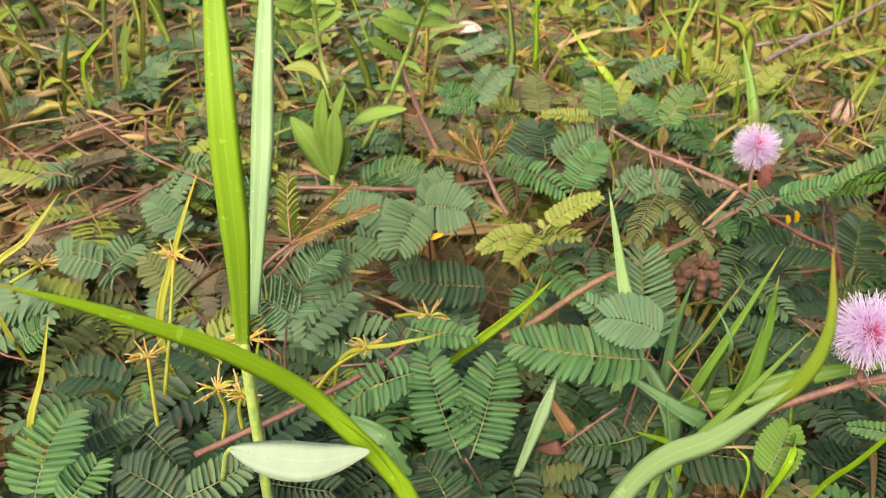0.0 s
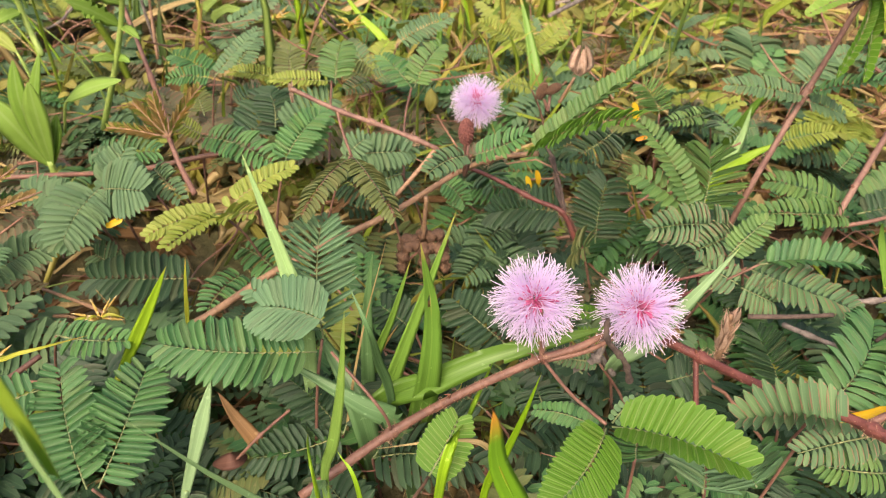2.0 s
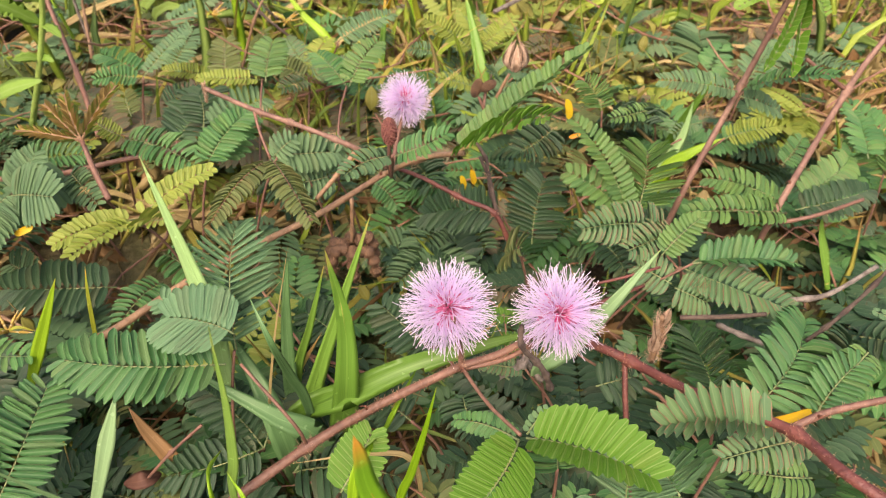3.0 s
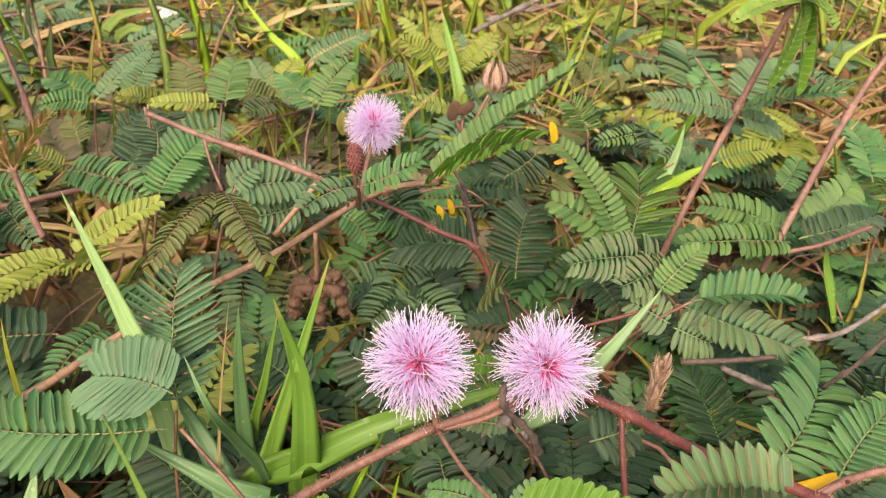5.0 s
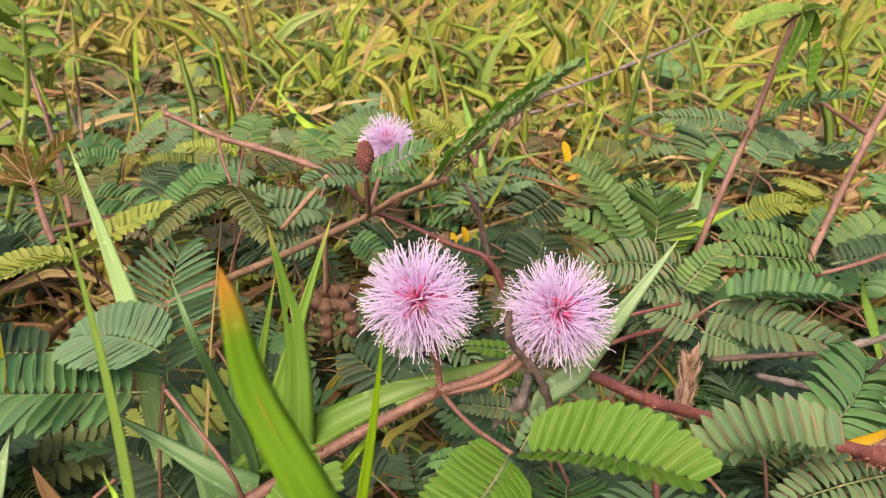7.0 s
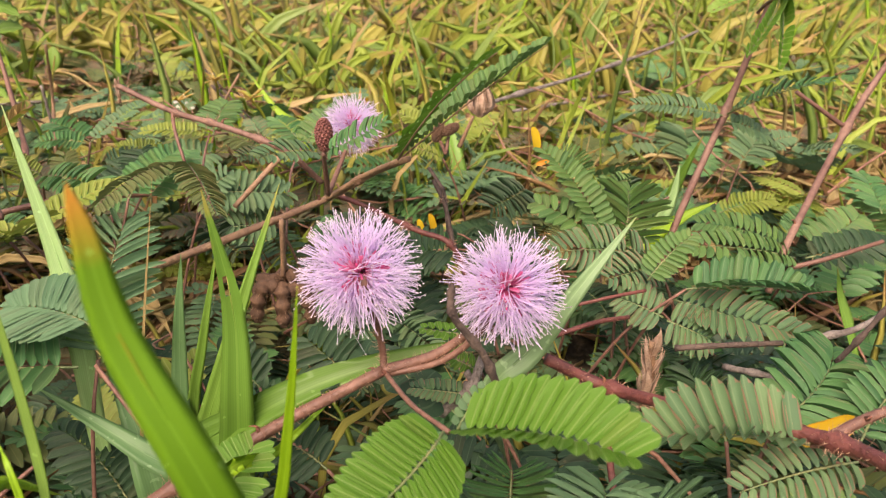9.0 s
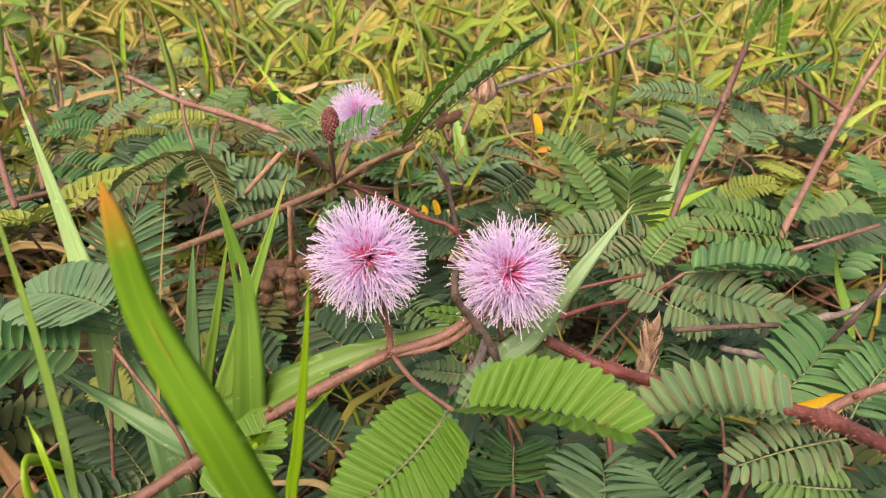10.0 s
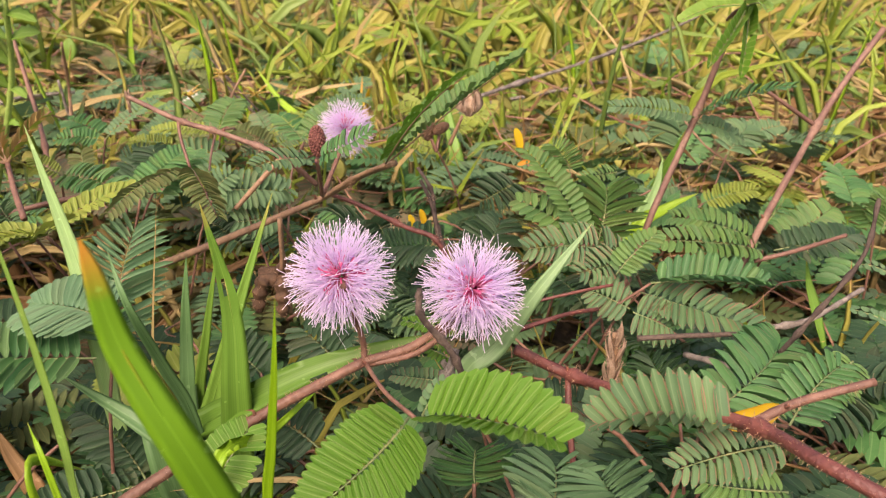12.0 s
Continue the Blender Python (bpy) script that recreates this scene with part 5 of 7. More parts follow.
mimosa_frond("grey mimosa leaf on weeds", LEAF_GREY, [
        ((-0.1280, 0.2138, 0.0120), (-0.1540, 0.2244, 0.0120), 0.0074, 8, (0, -0.9, 0.8), 8, 0.06, None, 1.0, 70),
        ((-0.1269, 0.2138, 0.0120), (-0.1190, 0.2272, 0.0140), 0.0075, 7, (0, -0.9, 0.8), 8, 0.06, None, 1.0, 70),
        ((-0.1257, 0.2105, 0.0120), (-0.1202, 0.2039, 0.0120), 0.0063, 5, (0, -0.9, 0.8), 8, 0.06, None, 1.0, 70),
    ], [(-0.1170, 0.2104, -0.0160), (-0.1225, 0.2121, 0.0020), (-0.1280, 0.2138, 0.0120)], 73)
mimosa_frond("olive feathered mimosa leaf", LEAF_OLIVE, [
        ((-0.0882, 0.1857, 0.0200), (-0.1072, 0.2022, 0.0280), 0.0067, 12, (0, -0.45, 1), 8, 0.06, None, 1.0, 70),
        ((-0.1395, 0.1699, 0.0140), (-0.1292, 0.1745, 0.0200), 0.0056, 10, (0, -0.45, 1), 8, 0.06, LEAF_MID, 1.0, 70),
    ], [(-0.0757, 0.1813, -0.0140), (-0.0820, 0.1835, 0.0070), (-0.0882, 0.1857, 0.0200)], 74)
mimosa_frond("dark green feathered mimosa leaf behind the flowers", LEAF_DARK_SHADED, [
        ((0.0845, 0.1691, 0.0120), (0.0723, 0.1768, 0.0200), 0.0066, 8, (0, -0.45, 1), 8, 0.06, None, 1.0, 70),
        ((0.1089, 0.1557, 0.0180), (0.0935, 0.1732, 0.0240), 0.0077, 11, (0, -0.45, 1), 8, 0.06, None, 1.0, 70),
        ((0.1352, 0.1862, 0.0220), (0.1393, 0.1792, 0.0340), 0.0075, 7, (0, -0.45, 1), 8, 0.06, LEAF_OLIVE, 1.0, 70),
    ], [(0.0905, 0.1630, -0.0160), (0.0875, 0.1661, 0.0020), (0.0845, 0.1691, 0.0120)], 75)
# leaf colour carries the shade beneath the stem
mimosa_frond("dark mimosa leaf under the stem, shade put into its colour", LEAF_DARK_SHADED, [
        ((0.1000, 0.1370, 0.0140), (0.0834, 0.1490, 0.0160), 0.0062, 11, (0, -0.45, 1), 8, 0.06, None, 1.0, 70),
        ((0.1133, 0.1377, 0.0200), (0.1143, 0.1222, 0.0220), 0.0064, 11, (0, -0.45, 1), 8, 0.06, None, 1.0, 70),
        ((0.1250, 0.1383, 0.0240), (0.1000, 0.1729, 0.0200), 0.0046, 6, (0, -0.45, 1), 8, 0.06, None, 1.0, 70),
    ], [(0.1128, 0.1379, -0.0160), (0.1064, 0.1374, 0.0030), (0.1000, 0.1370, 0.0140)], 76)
# both pinnae are coloured dark to paint in their shade
mimosa_frond("small dark mimosa leaf, shade put into its colour", LEAF_DARK_SHADED, [
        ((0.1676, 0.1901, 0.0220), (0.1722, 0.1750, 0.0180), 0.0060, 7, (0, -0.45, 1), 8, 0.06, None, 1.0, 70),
        ((0.1477, 0.1365, 0.0200), (0.1610, 0.1385, 0.0200), 0.0060, 6, (0, -0.45, 1), 8, 0.06, LEAF_DARK_SHADED, 1.0, 70),
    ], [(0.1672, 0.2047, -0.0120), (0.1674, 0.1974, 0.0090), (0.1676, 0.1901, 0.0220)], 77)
mimosa_frond("bright narrow mimosa leaf between the flowers", LEAF_BRIGHT, [
        ((0.1306, 0.1424, 0.0300), (0.1229, 0.1442, 0.0340), 0.0024, 7, (0, -0.45, 1), 8, 0.06, None, 1.0, 70),
        ((0.1318, 0.1496, 0.0340), (0.1187, 0.1511, 0.0360), 0.0021, 6, (0, -0.45, 1), 8, 0.06, None, 1.0, 70),
    ], [(0.1402, 0.1471, -0.0040), (0.1354, 0.1448, 0.0170), (0.1306, 0.1424, 0.0300)], 78)
mimosa_frond("green mimosa leaf with reddish leaflets", LEAF_RED_RIM, [
        ((0.1287, 0.1379, 0.0280), (0.1155, 0.1423, 0.0280), 0.0024, 9, (0, -0.45, 1), 8, 0.06, None, 1.0, 70),
    ], [(0.1443, 0.1329, -0.0060), (0.1365, 0.1354, 0.0150), (0.1287, 0.1379, 0.0280)], 79)
mimosa_frond("feathered mimosa leaf above the dark hollow", LEAF_MID, [
        ((-0.0115, 0.1654, 0.0260), (0.0119, 0.1565, 0.0300), 0.0049, 10, (0, -0.45, 1), 8, 0.06, None, 1.0, 70),
        ((-0.0134, 0.2093, 0.0220), (-0.0351, 0.2181, 0.0240), 0.0070, 10, (0, -0.45, 1), 8, 0.06, LEAF_GREY, 1.0, 70),
        ((-0.0118, 0.2130, 0.0300), (-0.0354, 0.2311, 0.0300), 0.0066, 13, (0, -0.9, 0.8), 8, 0.06, LEAF_GREY, 1.22, 66),
    ], [(-0.0202, 0.1678, -0.0080), (-0.0159, 0.1666, 0.0130), (-0.0115, 0.1654, 0.0260)], 80)
mimosa_frond("feathered mimosa leaf beside the seed pods", LEAF_DARK_SHADED, [
        ((0.0616, 0.2431, 0.0220), (0.0769, 0.2233, 0.0200), 0.0079, 10, (0, -0.45, 1), 8, 0.06, None, 1.0, 70),
        ((0.0323, 0.2054, 0.0200), (0.0512, 0.1797, 0.0200), 0.0062, 10, (0, -0.45, 1), 8, 0.06, LEAF_MID, 1.0, 70),
        ((0.0339, 0.1919, 0.0200), (0.0236, 0.1745, 0.0200), 0.0053, 9, (0, -0.45, 1), 8, 0.06, LEAF_MID, 1.0, 70),
    ], [(0.0537, 0.2527, -0.0120), (0.0576, 0.2479, 0.0090), (0.0616, 0.2431, 0.0220)], 81)
mimosa_frond("feathered mimosa leaf at the bright edge", LEAF_WARM, [
        ((0.1896, 0.1237, 0.0300), (0.2030, 0.1267, 0.0280), 0.0035, 8, (0, -0.45, 1), 8, 0.06, None, 1.0, 70),
        ((0.2097, 0.1247, 0.0360), (0.2012, 0.1187, 0.0300), 0.0046, 11, (0, -0.45, 1), 8, 0.06, None, 1.0, 70),
        ((0.1812, 0.0979, 0.0300), (0.1655, 0.1023, 0.0300), 0.0048, 12, (0, -0.45, 1), 6, 0.04, LEAF_WARM, 1.0, 68),
    ], [(0.1830, 0.1277, -0.0040), (0.1863, 0.1257, 0.0170), (0.1896, 0.1237, 0.0300)], 82)
mimosa_frond("grey narrow mimosa leaf at a dry twig", LEAF_GREY, [
        ((0.2211, 0.1339, 0.0500), (0.2139, 0.1373, 0.0520), 0.0014, 4, (0, -0.45, 1), 8, 0.06, None, 1.0, 70),
        ((0.2155, 0.1226, 0.0450), (0.2089, 0.1293, 0.0460), 0.0014, 4, (0, -0.45, 1), 8, 0.06, None, 1.0, 70),
    ], [(0.2297, 0.1273, 0.0160), (0.2254, 0.1306, 0.0370), (0.2211, 0.1339, 0.0500)], 83)
mimosa_frond("grey-green feathered mimosa leaf in the back grass", LEAF_GREY, [
        ((0.2689, 0.2918, 0.0220), (0.2898, 0.3136, 0.0300), 0.0096, 10, (0, -0.45, 1), 8, 0.06, None, 1.0, 70),
        ((0.2722, 0.2143, 0.0300), (0.2796, 0.2405, 0.0360), 0.0074, 11, (0, -0.45, 1), 8, 0.06, LEAF_MID, 1.0, 70),
    ], [(0.2631, 0.2904, -0.0120), (0.2660, 0.2911, 0.0090), (0.2689, 0.2918, 0.0220)], 84)
mimosa_frond("young yellow-green mimosa leaf in the back weeds", LEAF_YOUNG, [
        ((0.1556, 0.3434, 0.0180), (0.1316, 0.3613, 0.0300), 0.0060, 13, (0, -0.45, 1), 8, 0.06, None, 1.0, 70),
        ((0.1572, 0.3458, 0.0180), (0.1523, 0.3735, 0.0300), 0.0062, 12, (0, -0.45, 1), 8, 0.06, None, 1.0, 70),
        ((0.1583, 0.3457, 0.0180), (0.1817, 0.3647, 0.0280), 0.0056, 12, (0, -0.45, 1), 8, 0.06, None, 1.0, 70),
    ], [(0.1600, 0.3395, -0.0160), (0.1578, 0.3414, 0.0050), (0.1556, 0.3434, 0.0180)], 85)
mimosa_frond("grey small mimosa leaf in the back weeds", LEAF_GREY, [
        ((0.1379, 0.3500, 0.0160), (0.1237, 0.3519, 0.0180), 0.0050, 7, (0, -0.45, 1), 8, 0.06, None, 1.0, 70),
        ((0.2329, 0.4006, 0.0120), (0.2558, 0.4097, 0.0140), 0.0084, 8, (0, -0.45, 1), 8, 0.06, None, 1.0, 70),
    ], [(0.1508, 0.3482, -0.0160), (0.1444, 0.3491, 0.0040), (0.1379, 0.3500, 0.0160)], 86)
mimosa_frond("yellowing mimosa leaf behind the flower", LEAF_YOUNG, [
        ((0.1437, 0.2845, 0.0300), (0.1271, 0.2831, 0.0360), 0.0037, 10, (0, -0.45, 1), 8, 0.06, None, 1.0, 70),
        ((0.1552, 0.2881, 0.0300), (0.1472, 0.2815, 0.0400), 0.0041, 7, (0, -0.45, 1), 8, 0.06, LEAF_GREY, 1.0, 70),
    ], [(0.1557, 0.2912, -0.0040), (0.1497, 0.2879, 0.0170), (0.1437, 0.2845, 0.0300)], 87)
mimosa_frond("feathered mimosa leaf behind the long leaf", LEAF_WARM, [
        ((0.1925, 0.2666, 0.0260), (0.1858, 0.2798, 0.0360), 0.0073, 11, (0, -0.45, 1), 8, 0.06, None, 1.0, 70),
        ((0.1665, 0.2475, 0.0300), (0.1490, 0.2366, 0.0260), 0.0083, 12, (0, -0.45, 1), 8, 0.06, LEAF_DARK_SHADED, 1.0, 70),
    ], [(0.1940, 0.2627, -0.0080), (0.1933, 0.2647, 0.0130), (0.1925, 0.2666, 0.0260)], 88)
mimosa_frond("small fresh mimosa leaf over litter", LEAF_WARM, [
        ((0.2128, 0.2654, 0.0260), (0.1915, 0.2590, 0.0260), 0.0041, 8, (0, -0.45, 1), 8, 0.06, None, 1.0, 70),
        ((0.2344, 0.2626, 0.0200), (0.2196, 0.2600, 0.0160), 0.0042, 7, (0, -0.45, 1), 8, 0.06, LEAF_GREY, 1.0, 70),
    ], [(0.2250, 0.2745, -0.0080), (0.2189, 0.2699, 0.0130), (0.2128, 0.2654, 0.0260)], 89)
mimosa_frond("bright yellow-green mimosa leaf over litter", LEAF_YOUNG, [
        ((0.2444, 0.2592, 0.0140), (0.2658, 0.2562, 0.0200), 0.0056, 12, (0, -0.45, 1), 8, 0.06, None, 1.0, 70),
        ((0.2571, 0.2370, 0.0140), (0.2715, 0.2487, 0.0200), 0.0049, 9, (0, -0.45, 1), 8, 0.06, LEAF_MID, 1.0, 70),
    ], [(0.2316, 0.2656, -0.0160), (0.2380, 0.2624, 0.0030), (0.2444, 0.2592, 0.0140)], 90)
mimosa_frond("feathered mimosa leaf by the tall stem", LEAF_WARM, [
        ((0.2881, 0.2209, 0.0180), (0.2791, 0.2406, 0.0300), 0.0091, 13, (0, -0.45, 1), 8, 0.06, None, 1.0, 70),
        ((0.2890, 0.2188, 0.0180), (0.2987, 0.2304, 0.0300), 0.0085, 12, (0, -0.45, 1), 8, 0.06, None, 1.0, 70),
    ], [(0.2903, 0.2184, -0.0160), (0.2892, 0.2196, 0.0050), (0.2881, 0.2209, 0.0180)], 91)
mimosa_frond("grey mimosa leaf behind the tall stem", LEAF_GREY, [
        ((0.2749, 0.3089, 0.0220), (0.3098, 0.3175, 0.0260), 0.0064, 10, (0, -0.45, 1), 8, 0.06, None, 1.0, 70),
        ((0.3040, 0.3053, 0.0220), (0.3137, 0.2815, 0.0300), 0.0056, 9, (0, -0.45, 1), 8, 0.06, None, 1.0, 70),
    ], [(0.2643, 0.3048, -0.0120), (0.2696, 0.3068, 0.0090), (0.2749, 0.3089, 0.0220)], 92)
mimosa_frond("grey-green mimosa leaf behind the young leaf", LEAF_GREY, [
        ((-0.0052, 0.2371, 0.0320), (-0.0193, 0.2462, 0.0340), 0.0045, 9, (0, -0.45, 1), 8, 0.06, None, 1.0, 70),
        ((0.0256, 0.2808, 0.0300), (0.0384, 0.2877, 0.0340), 0.0066, 9, (0, -0.45, 1), 8, 0.06, LEAF_DARK_SHADED, 1.0, 70),
        ((0.0138, 0.2758, 0.0300), (0.0103, 0.2874, 0.0360), 0.0047, 9, (0, -0.45, 1), 8, 0.06, LEAF_OLIVE, 1.0, 70),
    ], [(0.0097, 0.2341, -0.0020), (0.0023, 0.2356, 0.0190), (-0.0052, 0.2371, 0.0320)], 93)
mimosa_frond("broad grey mimosa leaf under the stem", LEAF_GREY, [
        ((0.0855, 0.2280, 0.0300), (0.0704, 0.2233, 0.0300), 0.0064, 8, (0, -0.9, 0.8), 8, 0.06, None, 1.0, 70),
        ((0.0979, 0.2155, 0.0340), (0.1063, 0.2097, 0.0260), 0.0044, 9, (0, -0.45, 1), 8, 0.06, LEAF_MID, 1.0, 70),
    ], [(0.0944, 0.2375, -0.0040), (0.0900, 0.2327, 0.0170), (0.0855, 0.2280, 0.0300)], 94)
mimosa_frond("grey-green mimosa leaf at the weed edge", LEAF_GREY, [
        ((-0.0229, 0.2285, 0.0260), (-0.0446, 0.2385, 0.0260), 0.0064, 9, (0, -0.45, 1), 8, 0.06, None, 1.0, 70),
        ((-0.0107, 0.2236, 0.0280), (-0.0267, 0.2156, 0.0240), 0.0070, 9, (0, -0.45, 1), 8, 0.06, None, 1.0, 70),
    ], [(-0.0116, 0.2307, -0.0080), (-0.0173, 0.2296, 0.0130), (-0.0229, 0.2285, 0.0260)], 95)
mimosa_frond("grey mimosa leaf among brown weeds", LEAF_GREY, [
        ((-0.1040, 0.2344, 0.0100), (-0.1263, 0.2571, 0.0140), 0.0080, 9, (0, -0.45, 1), 8, 0.06, None, 1.0, 70),
        ((-0.1278, 0.2896, 0.0080), (-0.1055, 0.2880, 0.0120), 0.0079, 8, (0, -0.45, 1), 8, 0.06, None, 1.0, 70),
        ((-0.1674, 0.2896, 0.0080), (-0.1826, 0.2720, 0.0100), 0.0088, 9, (0, -0.45, 1), 8, 0.06, None, 1.0, 70),
    ], [(-0.0934, 0.2312, -0.0160), (-0.0987, 0.2328, 0.0010), (-0.1040, 0.2344, 0.0100)], 96)
folded_leaf("young brownish mimosa leaf with folded pinnae", (0.0145, 0.2198, 0.0528), [(-0.0048, 0.2265, 0.0536), (0.0019, 0.2351, 0.0573), (0.0091, 0.2332, 0.0610), (0.0252, 0.2298, 0.0646)], [(0.0224, 0.2037, 0.0425), (0.0180, 0.2120, 0.0470), (0.0145, 0.2198, 0.0528)], 520)
folded_leaf("brown folded young mimosa leaf with one opening pinna", (-0.0540, 0.2040, 0.0300), [(-0.0563, 0.2241, 0.0470), (-0.0305, 0.2186, 0.0469), (-0.0209, 0.2065, 0.0447)], [(-0.0720, 0.1960, 0.0060), (-0.0640, 0.1985, 0.0230), (-0.0540, 0.2040, 0.0300)], 521, (0,))
loose_leaflets("orange withered leaflets on the dark stem", [(0.1274, 0.2174, 0.0300), (0.1309, 0.2188, 0.0310)], LEAF_YELLOW, 0.0055)
loose_leaflets("bright yellow leaflet at a leaf tip", [(0.1588, 0.2145, 0.0565)], LEAF_YELLOW, 0.0068)
loose_leaflets("bright yellow leaflet below a leaf tip", [(0.1587, 0.2054, 0.0525)], LEAF_ORANGE, 0.0036, (0.8, -0.2, 0.3))
loose_leaflets("orange-yellow leaflet at a stem node", [(0.1772, 0.1065, 0.0398)], LEAF_YELLOW, 0.0105, (-1, -0.1, -0.2))
loose_leaflets("orange withered leaflets on a grey leaf", [(-0.0023, 0.2021, 0.0350)], LEAF_YELLOW, 0.0055, (1, 0.1, 0.4))
grass_shoot("pale green grass blade leaning through leaves", [(0.0544, 0.1565, -0.0280), (0.0545, 0.1525, 0.0120), (0.0549, 0.1526, 0.0380), (0.0515, 0.1584, 0.0520), (0.0450, 0.1652, 0.0790)], 0.0050, GRASS_PALE, facing=(0, -1, 0.6), widest=0.55)
grass_shoot("green grass blade with a yellow tip and a bite", [(0.0815, 0.1469, -0.0280), (0.0822, 0.1415, 0.0040), (0.0848, 0.1371, 0.0300), (0.0857, 0.1384, 0.0500), (0.0831, 0.1370, 0.0716)], 0.0068, GRASS_MID, facing=(0, -1, 0.3), foot=0.7, hole=(17, 1))
grass_shoot("green grass blade leaning", [(0.0709, 0.1512, -0.0280), (0.0725, 0.1466, 0.0040), (0.0778, 0.1485, 0.0220), (0.0851, 0.1513, 0.0430), (0.0936, 0.1562, 0.0656)], 0.0047, GRASS_MID, facing=(0, -1, 0.3))
grass_shoot("green grass blade lying behind the flowers", [(0.0664, 0.1480, -0.0280), (0.0709, 0.1427, 0.0120), (0.0860, 0.1381, 0.0260), (0.1001, 0.1377, 0.0335), (0.1167, 0.1379, 0.0380), (0.1316, 0.1390, 0.0400)], 0.0069, GRASS_LOW, facing=(0, -0.8, 1), hole=(13, 3))
grass_shoot("pale grass blade with a sharp tip beside a flower", [(0.1505, 0.1706, -0.0260), (0.1315, 0.1363, 0.0280), (0.1374, 0.1336, 0.0400), (0.1453, 0.1337, 0.0520), (0.1558, 0.1371, 0.0640)], 0.0049, GRASS_SAGE, facing=(-0.3, -1, 0.6), widest=0.45)
grass_shoot("thin bright grass blade standing in front of leaves", [(0.0927, 0.1112, -0.0280), (0.0935, 0.1060, 0.0250), (0.0960, 0.1020, 0.0450), (0.0980, 0.0995, 0.0600), (0.0995, 0.0975, 0.0737)], 0.0019, GRASS_GLOW, facing=(-0.2, -1, 0.5))
grass_shoot("short bright grass blade", [(0.0825, 0.1173, -0.0280), (0.0850, 0.1083, 0.0340), (0.0933, 0.1251, 0.0300), (0.1038, 0.1455, 0.0270)], 0.0025, GRASS_BRIGHT, facing=(0, -1, 0.5))
grass_shoot("small bright grass blade", [(0.0686, 0.1004, -0.0280), (0.0675, 0.0950, 0.0450), (0.0639, 0.0998, 0.0550)], 0.0011, GRASS_BRIGHT, facing=(0.3, -1, 0.2))
grass_shoot("deep green grass blade bending over", [(0.0761, 0.1446, -0.0280), (0.0753, 0.1389, 0.0200), (0.0728, 0.1333, 0.0400), (0.0711, 0.1261, 0.0580), (0.0676, 0.1321, 0.0657)], 0.0025, GRASS_DEEP, facing=(0.3, -1, 0.4))
grass_shoot("deep green broad grass blade in shade", [(0.0806, 0.1397, -0.0280), (0.0774, 0.1350, 0.0120), (0.0667, 0.1372, 0.0220), (0.0473, 0.1476, 0.0300)], 0.0064, GRASS_DEEP, facing=(0.2, -0.8, 1), foot=0.6)
grass_shoot("deep green upright grass blade", [(0.0695, 0.1607, -0.0280), (0.0698, 0.1554, 0.0080), (0.0709, 0.1599, 0.0320), (0.0732, 0.1611, 0.0500)], 0.0040, GRASS_DEEP, facing=(0, -1, 0.2))
grass_shoot("green upright grass blade", [(0.0696, 0.1641, -0.0280), (0.0713, 0.1584, 0.0100), (0.0772, 0.1526, 0.0360), (0.0821, 0.1509, 0.0560)], 0.0027, GRASS_MID, facing=(0, -1, 0.2))
grass_shoot("rust-brown dead grass blade", [(0.0425, 0.1400, -0.0200), (0.0405, 0.1400, 0.0020), (0.0345, 0.1445, 0.0120), (0.0309, 0.1479, 0.0180)], 0.0045, GRASS_RUST, facing=(0, -0.5, 1))
grass_shoot("dry straw-coloured grass stalk", [(0.0618, 0.1491, -0.0280), (0.0634, 0.1442, 0.0040), (0.0690, 0.1413, 0.0400), (0.0760, 0.1370, 0.0733)], 0.0008, GRASS_DRY, facing=(0, -1, 0.2))
grass_shoot("broad blue-green grass blade", [(0.0700, 0.1442, -0.0280), (0.0685, 0.1374, 0.0100), (0.0634, 0.1468, 0.0220), (0.0554, 0.1603, 0.0300)], 0.0067, GRASS_DEEP, facing=(0.2, -0.8, 1))
grass_shoot("bright short grass blade", [(0.0598, 0.1055, 0.0055), (0.0585, 0.1075, 0.0250), (0.0575, 0.1090, 0.0400), (0.0542, 0.1321, 0.0176)], 0.0034, GRASS_BRIGHT, facing=(-0.97, -0.18, 0.13))
grass_shoot("yellow-green grass blade in the weeds", [(-0.0944, 0.1759, -0.0280), (-0.0919, 0.1692, 0.0200), (-0.0836, 0.1782, 0.0480), (-0.0738, 0.1886, 0.0720)], 0.0028, GRASS_YELLOW, facing=(0, -1, 0.3))
grass_shoot("leaning yellow grass blade", [(-0.1538, 0.1869, -0.0280), (-0.1496, 0.1801, 0.0300), (-0.1358, 0.1893, 0.0440), (-0.1251, 0.1986, 0.0560)], 0.0026, GRASS_YELLOW, facing=(0, -1, 0.3))
grass_shoot("short yellow-green grass blade", [(-0.1152, 0.1315, -0.0280), (-0.1136, 0.1248, 0.0200), (-0.1084, 0.1338, 0.0400), (-0.1050, 0.1407, 0.0540)], 0.0021, GRASS_YELLOW, facing=(0, -1, 0.3))
grass_shoot("bright arching near grass blade", [(0.0017, 0.0738, -0.0280), (-0.0024, 0.0690, 0.0674), (-0.0161, 0.0719, 0.0971), (-0.0263, 0.0679, 0.1147), (-0.0385, 0.0629, 0.1278), (-0.0489, 0.0593, 0.1361)], 0.0037, GRASS_GLOW, facing=(0, -0.9, 0.3), foot=0.8, widest=0.5, fold=0.04)
